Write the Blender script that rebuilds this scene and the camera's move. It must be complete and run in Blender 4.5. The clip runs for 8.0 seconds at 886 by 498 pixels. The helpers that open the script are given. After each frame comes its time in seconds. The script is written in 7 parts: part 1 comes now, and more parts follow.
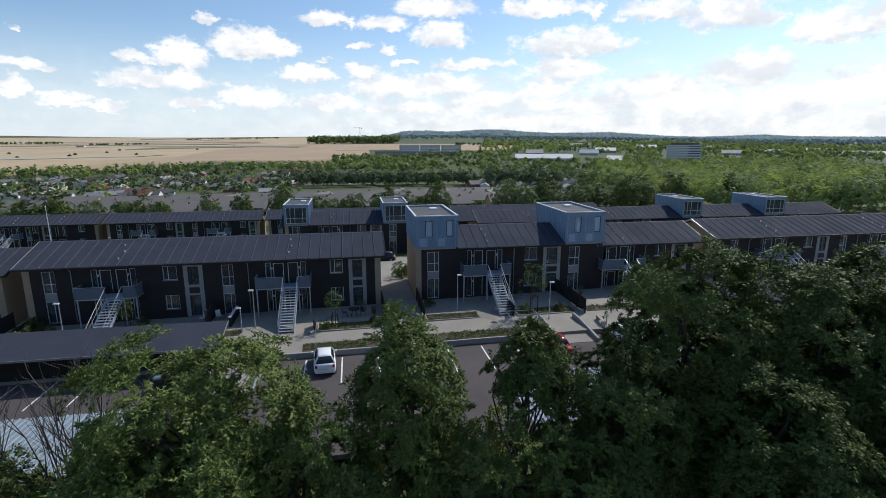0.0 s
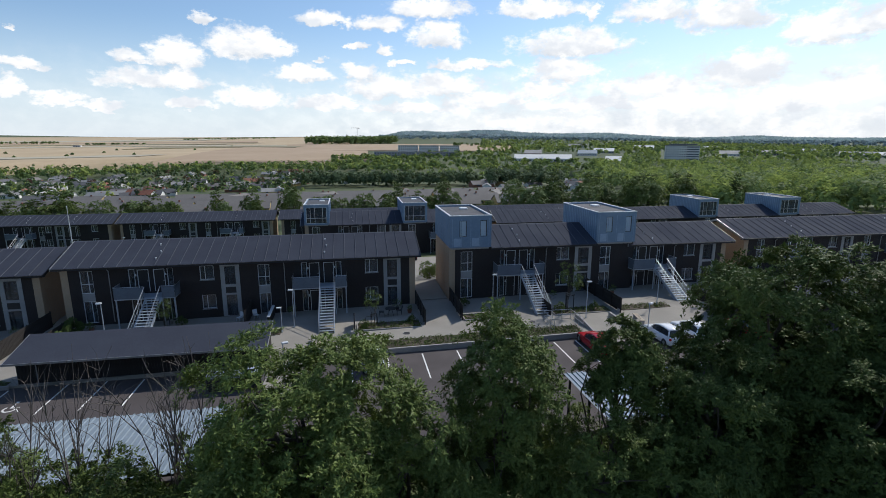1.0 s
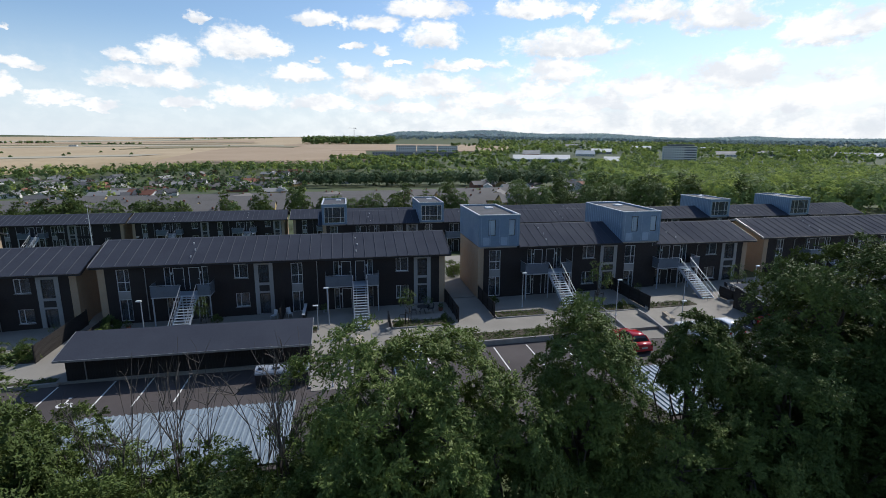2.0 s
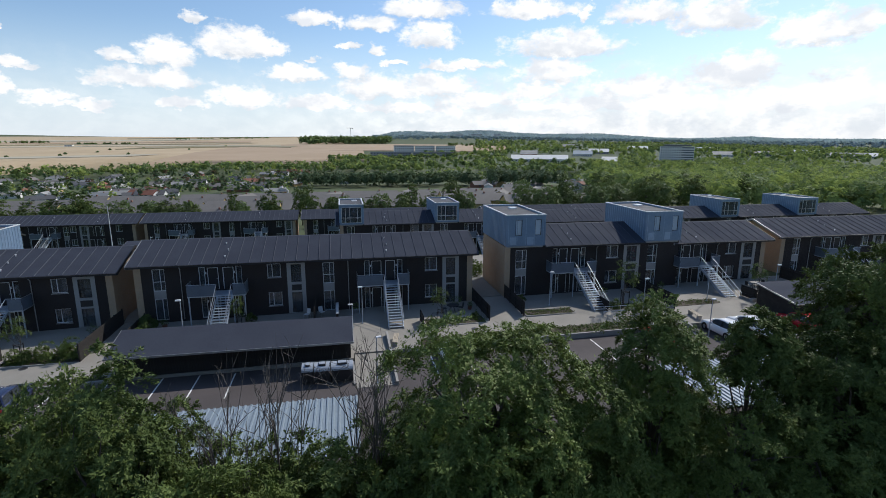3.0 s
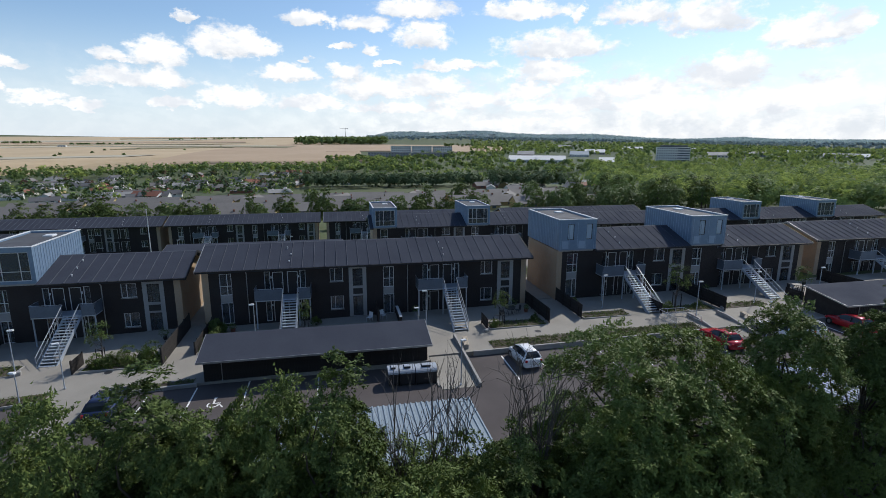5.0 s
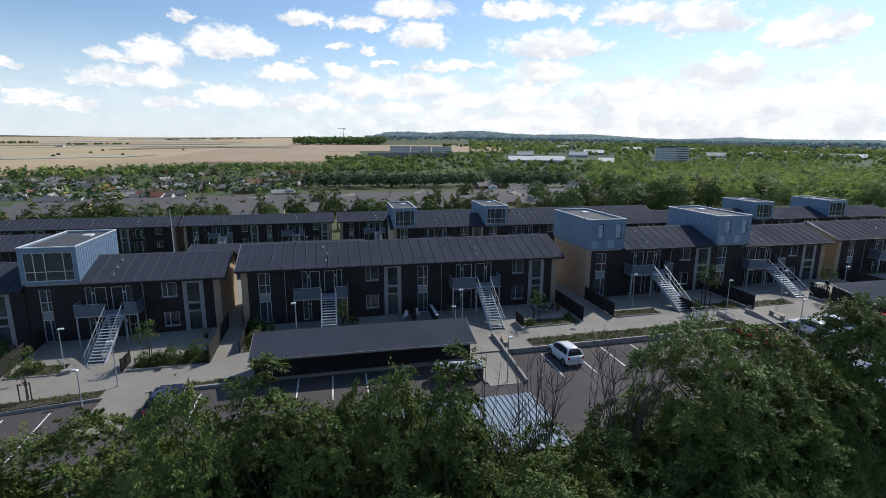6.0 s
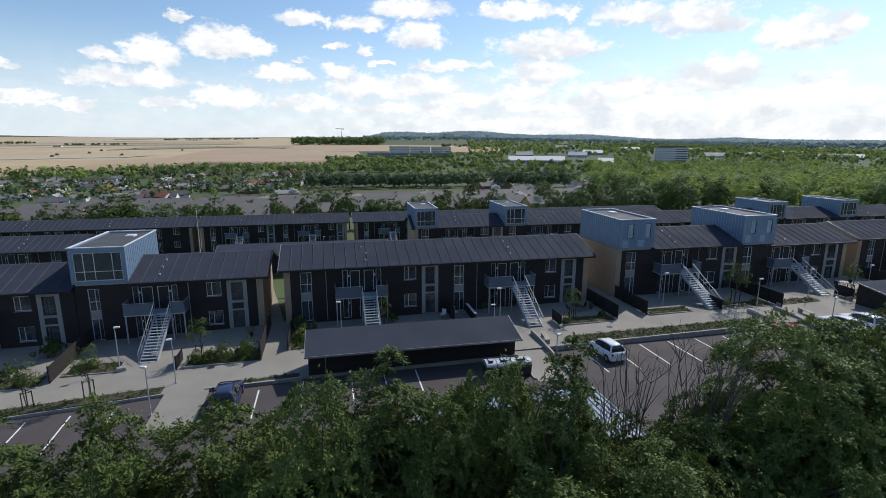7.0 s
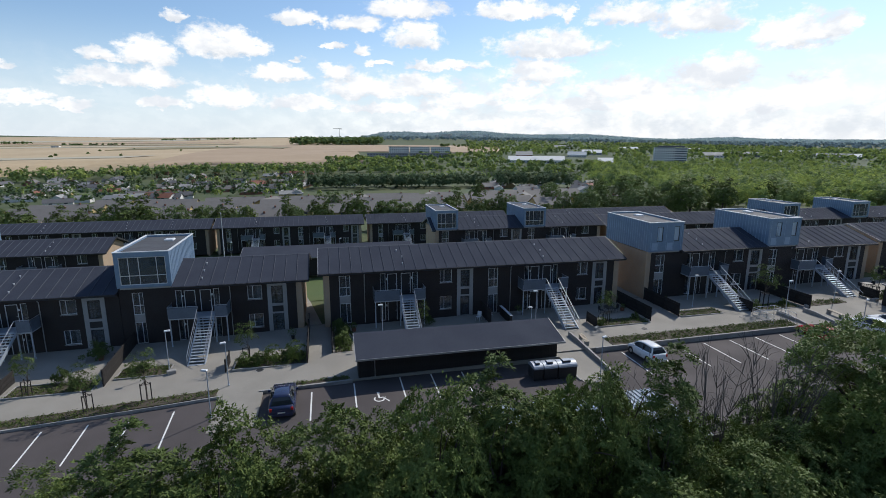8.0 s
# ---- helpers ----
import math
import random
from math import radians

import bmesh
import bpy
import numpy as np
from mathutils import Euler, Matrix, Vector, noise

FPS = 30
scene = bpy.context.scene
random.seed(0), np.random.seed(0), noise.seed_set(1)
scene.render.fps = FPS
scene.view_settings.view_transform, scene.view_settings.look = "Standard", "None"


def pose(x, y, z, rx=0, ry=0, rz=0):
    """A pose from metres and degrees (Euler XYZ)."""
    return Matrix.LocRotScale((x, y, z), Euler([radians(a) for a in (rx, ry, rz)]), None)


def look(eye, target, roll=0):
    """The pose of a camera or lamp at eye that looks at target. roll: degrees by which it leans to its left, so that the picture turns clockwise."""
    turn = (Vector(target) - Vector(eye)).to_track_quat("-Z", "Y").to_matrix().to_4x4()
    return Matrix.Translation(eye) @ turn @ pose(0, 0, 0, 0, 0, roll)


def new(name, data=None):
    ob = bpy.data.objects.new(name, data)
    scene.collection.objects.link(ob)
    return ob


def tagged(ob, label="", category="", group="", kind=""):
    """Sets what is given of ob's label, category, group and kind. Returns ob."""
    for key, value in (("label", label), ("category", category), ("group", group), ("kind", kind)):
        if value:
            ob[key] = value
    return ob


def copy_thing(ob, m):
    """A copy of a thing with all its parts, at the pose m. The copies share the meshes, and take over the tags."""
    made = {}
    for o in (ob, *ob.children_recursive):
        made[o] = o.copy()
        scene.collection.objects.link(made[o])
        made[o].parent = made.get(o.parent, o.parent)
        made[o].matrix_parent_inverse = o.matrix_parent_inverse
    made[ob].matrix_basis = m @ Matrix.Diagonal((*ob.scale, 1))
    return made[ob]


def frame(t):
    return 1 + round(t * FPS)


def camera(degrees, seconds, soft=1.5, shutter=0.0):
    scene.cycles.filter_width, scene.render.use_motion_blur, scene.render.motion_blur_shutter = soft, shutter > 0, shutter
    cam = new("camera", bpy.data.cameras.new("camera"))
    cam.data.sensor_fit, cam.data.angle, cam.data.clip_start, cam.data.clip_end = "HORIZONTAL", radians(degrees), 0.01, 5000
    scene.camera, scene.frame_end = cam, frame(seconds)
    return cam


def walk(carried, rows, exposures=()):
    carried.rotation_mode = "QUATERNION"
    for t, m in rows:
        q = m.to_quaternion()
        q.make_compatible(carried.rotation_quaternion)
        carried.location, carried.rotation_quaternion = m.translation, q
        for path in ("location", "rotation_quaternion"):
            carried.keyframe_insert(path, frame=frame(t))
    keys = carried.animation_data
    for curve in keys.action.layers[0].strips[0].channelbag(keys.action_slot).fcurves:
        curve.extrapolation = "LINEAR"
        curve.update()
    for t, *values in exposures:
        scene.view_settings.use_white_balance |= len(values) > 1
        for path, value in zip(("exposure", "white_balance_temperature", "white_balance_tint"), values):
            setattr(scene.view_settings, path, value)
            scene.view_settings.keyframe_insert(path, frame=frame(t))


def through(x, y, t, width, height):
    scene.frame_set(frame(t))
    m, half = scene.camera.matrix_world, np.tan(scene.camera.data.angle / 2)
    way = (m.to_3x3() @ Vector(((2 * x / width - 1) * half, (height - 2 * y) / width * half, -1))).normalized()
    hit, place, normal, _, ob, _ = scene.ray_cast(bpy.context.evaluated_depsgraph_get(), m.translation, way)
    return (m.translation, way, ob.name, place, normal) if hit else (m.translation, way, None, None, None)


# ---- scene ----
cam = camera(82.33, 8.0, 0.6)
PATH = [
    (0.0, (-2.866, -50.251, 17.035), (0.548, -30.995, 12.845), -0.010),
    (0.5, (-4.805, -49.817, 16.976), (-1.337, -30.570, 12.793), 0.009),
    (1.0, (-6.710, -49.734, 17.006), (-3.164, -30.499, 12.827), 0.082),
    (1.5, (-8.434, -49.688, 16.962), (-4.815, -30.466, 12.790), 0.151),
    (3.0, (-13.629, -49.887, 17.100), (-9.797, -30.705, 12.932), 0.211),
    (3.5, (-15.142, -49.916, 17.211), (-11.236, -30.749, 13.046), 0.218),
    (4.0, (-16.897, -49.847, 17.404), (-12.927, -30.691, 13.242), 0.272),
    (4.5, (-18.533, -49.699, 17.604), (-14.512, -30.555, 13.441), 0.250),
    (6.0, (-24.037, -49.494, 17.757), (-19.869, -30.378, 13.611), 0.281),
    (6.5, (-26.120, -49.638, 17.809), (-21.899, -30.533, 13.665), 0.268),
    (7.0, (-28.214, -49.614, 17.900), (-23.950, -30.518, 13.757), 0.253),
    (7.5, (-30.151, -49.547, 18.150), (-25.844, -30.463, 13.997), 0.229),
    (8.0, (-32.198, -49.379, 18.397), (-27.843, -30.306, 14.244), 0.208),
]
walk(cam, [(t, look(eye, target, roll)) for t, eye, target, roll in PATH])

# ---- light ----
SUN_AZ, SUN_EL = 53.0, 42.5  # degrees: clockwise from +y, above the horizon
sun_dir = Vector((math.sin(radians(SUN_AZ)) * math.cos(radians(SUN_EL)),
                  math.cos(radians(SUN_AZ)) * math.cos(radians(SUN_EL)), math.sin(radians(SUN_EL))))
sun = new("sun", bpy.data.lights.new("sun", "SUN"))
sun.data.energy, sun.data.angle, sun.data.color = 3.9, radians(0.55), (1.0, 0.96, 0.90)
sun.matrix_world = look((0, 0, 60), Vector((0, 0, 60)) - sun_dir)
scene.view_settings.exposure = 0.0


class Nodes:
    """Short-hand for building a node tree."""

    def __init__(self, tree):
        self.t = tree
        tree.nodes.clear()

    def add(self, kind, **values):
        n = self.t.nodes.new(kind)
        for k, v in values.items():
            if k in n.inputs:
                n.inputs[k].default_value = v
        return n

    def link(self, a, b):
        self.t.links.new(a, b)

    def val(self, socket, x):
        if isinstance(x, (int, float)):
            socket.default_value = x
        elif isinstance(x, tuple):
            socket.default_value = x
        else:
            self.link(x, socket)

    def math(self, op, a, b=0.0, c=0.0):
        n = self.t.nodes.new("ShaderNodeMath")
        n.operation = op
        for s, x in zip(n.inputs, (a, b, c)):
            self.val(s, x)
        return n.outputs[0]

    def mix(self, f, a, b, blend="MIX"):
        n = self.t.nodes.new("ShaderNodeMix")
        n.data_type, n.blend_type = "RGBA", blend
        self.val(n.inputs[0], f)
        self.val(n.inputs[6], a)
        self.val(n.inputs[7], b)
        return n.outputs[2]

    def noise(self, vec, scale, detail=3.0, rough=0.55):
        n = self.t.nodes.new("ShaderNodeTexNoise")
        n.inputs["Scale"].default_value, n.inputs["Detail"].default_value = scale, detail
        n.inputs["Roughness"].default_value = rough
        if vec is not None:
            self.link(vec, n.inputs["Vector"])
        return n.outputs[0]

    def ramp(self, x, lo, hi, a=0.0, b=1.0):
        n = self.t.nodes.new("ShaderNodeMapRange")
        n.interpolation_type = "SMOOTHSTEP"
        self.val(n.inputs[0], x)
        for i, v in enumerate((lo, hi, a, b)):
            self.val(n.inputs[i + 1], v)
        return n.outputs[0]


# clouds: azimuth and elevation of the centre, half width and half height, in degrees
CLOUDS = [
    (-13.6, 11.5, 1.0, 0.5), (-9.8, 9.5, 3.8, 1.6), (-7.4, 9.2, 2.3, 1.1), (-16.0, 8.1, 2.8, 1.4), (-20.0, 7.6, 1.8, 0.6), (-17.7, 5.8, 5.3, 1.0),
    (-15.2, 3.6, 2.3, 0.6), (-9.4, 4.3, 3.5, 1.2), (-28.1, 6.4, 1.9, 0.5), (-28.9, 4.6, 1.4, 0.8), (-26.0, 3.7, 2.3, 0.7), (-22.1, 3.1, 2.4, 0.4),
    (-28.7, 9.3, 0.5, 0.3), (-2.2, 12.1, 3.0, 0.7), (3.9, 11.9, 2.8, 0.8), (8.9, 13.5, 4.4, 1.1), (9.9, 10.9, 3.1, 1.4), (1.5, 9.7, 1.1, 0.3),
    (4.1, 9.3, 1.1, 0.5), (-2.4, 8.3, 0.8, 0.3), (5.9, 8.1, 1.3, 0.3), (12.8, 8.0, 4.8, 0.5), (-4.5, 6.8, 3.4, 0.9), (1.7, 7.2, 1.9, 0.9),
    (4.3, 5.7, 4.8, 1.4), (10.4, 5.9, 5.5, 1.3), (14.7, 4.4, 5.5, 0.9), (-2.3, 4.0, 4.1, 0.9), (20.4, 13.2, 4.6, 0.9), (25.5, 12.6, 0.8, 0.9),
    (24.0, 9.9, 6.0, 1.5), (23.0, 7.3, 4.6, 1.4), (20.7, 5.3, 3.2, 1.0), (31.8, 12.4, 4.2, 1.1), (37.7, 11.6, 4.5, 1.6), (46.4, 9.7, 3.6, 1.6),
    (48.9, 9.8, 1.4, 1.3), (39.7, 6.5, 4.5, 1.8), (47.8, 4.7, 2.9, 1.9), (31.4, 5.5, 4.8, 1.5), (34.1, 3.8, 5.1, 1.0), (43.5, 3.9, 4.3, 1.5),
    (27.7, 3.9, 5.6, 0.9), (23.1, 3.5, 5.3, 0.6), (7.3, 3.5, 7.3, 0.6),
]
world = bpy.data.worlds.new("world")
scene.world = world
world.use_nodes = True
w = Nodes(world.node_tree)
coord = w.add("ShaderNodeTexCoord").outputs["Generated"]
sky = w.add("ShaderNodeTexSky")
sky.sky_type, sky.sun_disc = "NISHITA", False
sky.sun_elevation, sky.sun_rotation = radians(SUN_EL), radians(SUN_AZ)
sky.altitude, sky.air_density, sky.dust_density, sky.ozone_density = 60, 1.0, 0.6, 1.2
sep = w.add("ShaderNodeSeparateXYZ")
w.link(coord, sep.inputs[0])
az = w.math("MULTIPLY", w.math("ARCTAN2", sep.outputs[0], sep.outputs[1]), 57.2958)
el = w.math("MULTIPLY", w.math("ARCSINE", sep.outputs[2]), 57.2958)
flat = w.add("ShaderNodeCombineXYZ")
w.link(az, flat.inputs[0])
w.link(w.math("MULTIPLY", el, 1.5), flat.inputs[1])
fluff = w.noise(flat.outputs[0], 0.55, 9.0, 0.6)
lump = w.noise(flat.outputs[0], 1.6, 5.0, 0.6)
wisp = w.noise(flat.outputs[0], 0.11, 4.0, 0.5)
warp_az = w.math("ADD", az, w.math("MULTIPLY", w.math("SUBTRACT", w.noise(flat.outputs[0], 0.33, 6.0, 0.6), 0.5), 6.0))
warp_el = w.math("ADD", el, w.math("MULTIPLY", w.math("SUBTRACT", w.noise(flat.outputs[0], 0.47, 6.0, 0.6), 0.5), 2.2))
cover, under = None, None
for ca, ce, cw, ch in CLOUDS:
    dx = w.math("MULTIPLY", w.math("SUBTRACT", warp_az, ca), 1 / cw)
    dy = w.math("MULTIPLY", w.math("SUBTRACT", warp_el, ce - 0.35 * ch), 1 / (1.35 * ch))
    dy = w.math("MAXIMUM", dy, w.math("MULTIPLY", dy, -2.0))
    d = w.math("SUBTRACT", 1.0, w.math("ADD", w.math("MULTIPLY", dx, dx), w.math("MULTIPLY", dy, dy)))
    cover = d if cover is None else w.math("MAXIMUM", cover, d)
    ey = w.math("MULTIPLY", w.math("SUBTRACT", el, ce - 0.7 * ch), 1 / (0.7 * ch))
    e = w.math("SUBTRACT", 1.0, w.math("ADD", w.math("MULTIPLY", dx, dx), w.math("MULTIPLY", ey, ey)))
    under = e if under is None else w.math("MAXIMUM", under, e)
base = w.ramp(w.math("SUBTRACT", under, cover), -0.55, 0.7)
cover = w.math("MAXIMUM", cover, -1.2)
# beyond the modelled clouds the same broken cumulus goes on
far_cover = w.math("SUBTRACT", w.math("MULTIPLY", wisp, 3.0), 2.4)
high = w.ramp(el, 13.0, 20.0)
side = w.math("MAXIMUM", w.ramp(az, 44.0, 56.0), w.ramp(w.math("MULTIPLY", az, -1.0), 46.0, 58.0))
cover = w.math("MAXIMUM", cover, w.math("SUBTRACT", far_cover, w.math("MULTIPLY", w.math("SUBTRACT", 1.0, w.math("MAXIMUM", high, side)), 2.0)))
dens = w.math("ADD", cover, w.math("MULTIPLY", w.math("SUBTRACT", fluff, 0.5), 2.4))
dens = w.ramp(w.math("ADD", dens, w.math("MULTIPLY", w.math("SUBTRACT", lump, 0.5), 1.1)), -0.35, 0.7)
haze = w.ramp(w.math("SUBTRACT", el, w.math("MULTIPLY", w.math("SUBTRACT", fluff, 0.5), 9.0)), 8.5, 1.5)
rightward = w.ramp(az, -14.0, 22.0)
veil = w.math("MULTIPLY", haze, w.math("ADD", 0.2, w.math("MULTIPLY", rightward, 0.68)))
dens = w.math("MAXIMUM", dens, veil)
shade = w.ramp(w.noise(flat.outputs[0], 0.26, 6.0), 0.36, 0.56)
body = w.mix(shade, (7.9, 8.3, 8.9, 1), (10.4, 10.4, 10.4, 1))
cloud_col = w.mix(w.math("MULTIPLY", w.math("MULTIPLY", base, w.ramp(el, 3.0, 7.5, 0.35, 0.9)), w.ramp(fluff, 0.64, 0.42)), body, (6.3, 6.75, 7.4, 1))
blue = w.mix(1.0, sky.outputs[0], (1.04, 1.17, 1.30, 1), "MULTIPLY")
blue = w.mix(w.ramp(el, 12.0, 0.0, 0.0, 0.75), blue, (7.3, 8.4, 9.7, 1))
back = w.add("ShaderNodeBackground")
w.link(w.mix(dens, blue, cloud_col), back.inputs[0])
back.inputs[1].default_value = 0.105
out = w.add("ShaderNodeOutputWorld")
w.link(back.outputs[0], out.inputs[0])


# ---- materials ----
def material(name, a, b=None, rough=0.75, metal=0.0, fine=14.0, coarse=0.9, bump=0.25, spec=0.4, island=0.0, brick=None, waves=None):
    """A surface that varies between two colours at a fine and a coarse scale, in metres."""
    m = bpy.data.materials.new(name)
    m.use_nodes = True
    n = Nodes(m.node_tree)
    b = b or tuple(x * 0.72 for x in a)
    vec = n.add("ShaderNodeTexCoord").outputs["Object"]
    small, large = n.noise(vec, fine, 4.0), n.noise(vec, coarse, 3.0)
    f = n.math("ADD", n.math("MULTIPLY", n.ramp(small, 0.3, 0.7), 0.5), n.math("MULTIPLY", n.ramp(large, 0.3, 0.7), 0.5))
    col = n.mix(f, (*a, 1), (*b, 1))
    height = small
    if brick:
        t = n.add("ShaderNodeTexBrick")
        sw = n.add("ShaderNodeSeparateXYZ")
        n.link(vec, sw.inputs[0])
        cw = n.add("ShaderNodeCombineXYZ")
        n.link(n.math("ADD", sw.outputs[0], sw.outputs[1]), cw.inputs[0])
        n.link(sw.outputs[2], cw.inputs[1])
        n.link(cw.outputs[0], t.inputs["Vector"])
        t.inputs["Scale"].default_value = 1.0
        t.inputs["Brick Width"].default_value, t.inputs["Row Height"].default_value = 0.24, 0.067
        t.inputs["Mortar Size"].default_value = 0.009
        n.link(col, t.inputs["Color1"])
        n.link(n.mix(0.5, col, (*b, 1)), t.inputs["Color2"])
        t.inputs["Mortar"].default_value = (*brick, 1)
        col = t.outputs[0]
        height = n.math("SUBTRACT", small, n.math("MULTIPLY", t.outputs[1], 1.5))
    if island:
        r = n.add("ShaderNodeNewGeometry").outputs["Random Per Island"]
        col = n.mix(n.math("MULTIPLY", r, island), col, (*[x * 0.45 for x in a], 1))
    p = n.add("ShaderNodeBsdfPrincipled", Roughness=rough, Metallic=metal)
    p.inputs["Specular IOR Level"].default_value = spec
    n.link(col, p.inputs["Base Color"])
    n.link(n.ramp(large, 0.25, 0.75, rough - 0.08, min(1.0, rough + 0.08)), p.inputs["Roughness"])
    if bump:
        k = n.add("ShaderNodeBump", Strength=bump, Distance=0.02)
        n.link(height, k.inputs["Height"])
        n.link(k.outputs[0], p.inputs["Normal"])
    o = n.add("ShaderNodeOutputMaterial")
    n.link(p.outputs[0], o.inputs[0])
    return m


def leaf_material(name, a, b, through=0.35, gloss=0.35):
    """Leaves that let some light through; each leaf has its own tint."""
    m = bpy.data.materials.new(name)
    m.use_nodes = True
    n = Nodes(m.node_tree)
    r = n.add("ShaderNodeNewGeometry").outputs["Random Per Island"]
    big = n.noise(n.add("ShaderNodeTexCoord").outputs["Object"], 0.5, 2.0)
    col = n.mix(n.math("ADD", n.math("MULTIPLY", r, 0.6), n.math("MULTIPLY", n.ramp(big, 0.3, 0.7), 0.4)), (*a, 1), (*b, 1))
    p = n.add("ShaderNodeBsdfPrincipled", Roughness=0.58)
    p.inputs["Specular IOR Level"].default_value = gloss
    n.link(col, p.inputs["Base Color"])
    t = n.add("ShaderNodeBsdfTranslucent")
    n.link(n.mix(0.5, col, (0.16, 0.22, 0.05, 1), "ADD"), t.inputs[0])
    x = n.add("ShaderNodeMixShader")
    x.inputs[0].default_value = through
    n.link(p.outputs[0], x.inputs[1])
    n.link(t.outputs[0], x.inputs[2])
    o = n.add("ShaderNodeOutputMaterial")
    n.link(x.outputs[0], o.inputs[0])
    return m


def glass_material(name, tint, rough=0.03, transmission=0.85):
    m = bpy.data.materials.new(name)
    m.use_nodes = True
    p = m.node_tree.nodes["Principled BSDF"]
    p.inputs["Base Color"].default_value = (*tint, 1)
    p.inputs["Roughness"].default_value = rough
    p.inputs["Transmission Weight"].default_value = transmission
    p.inputs["IOR"].default_value = 1.45
    return m


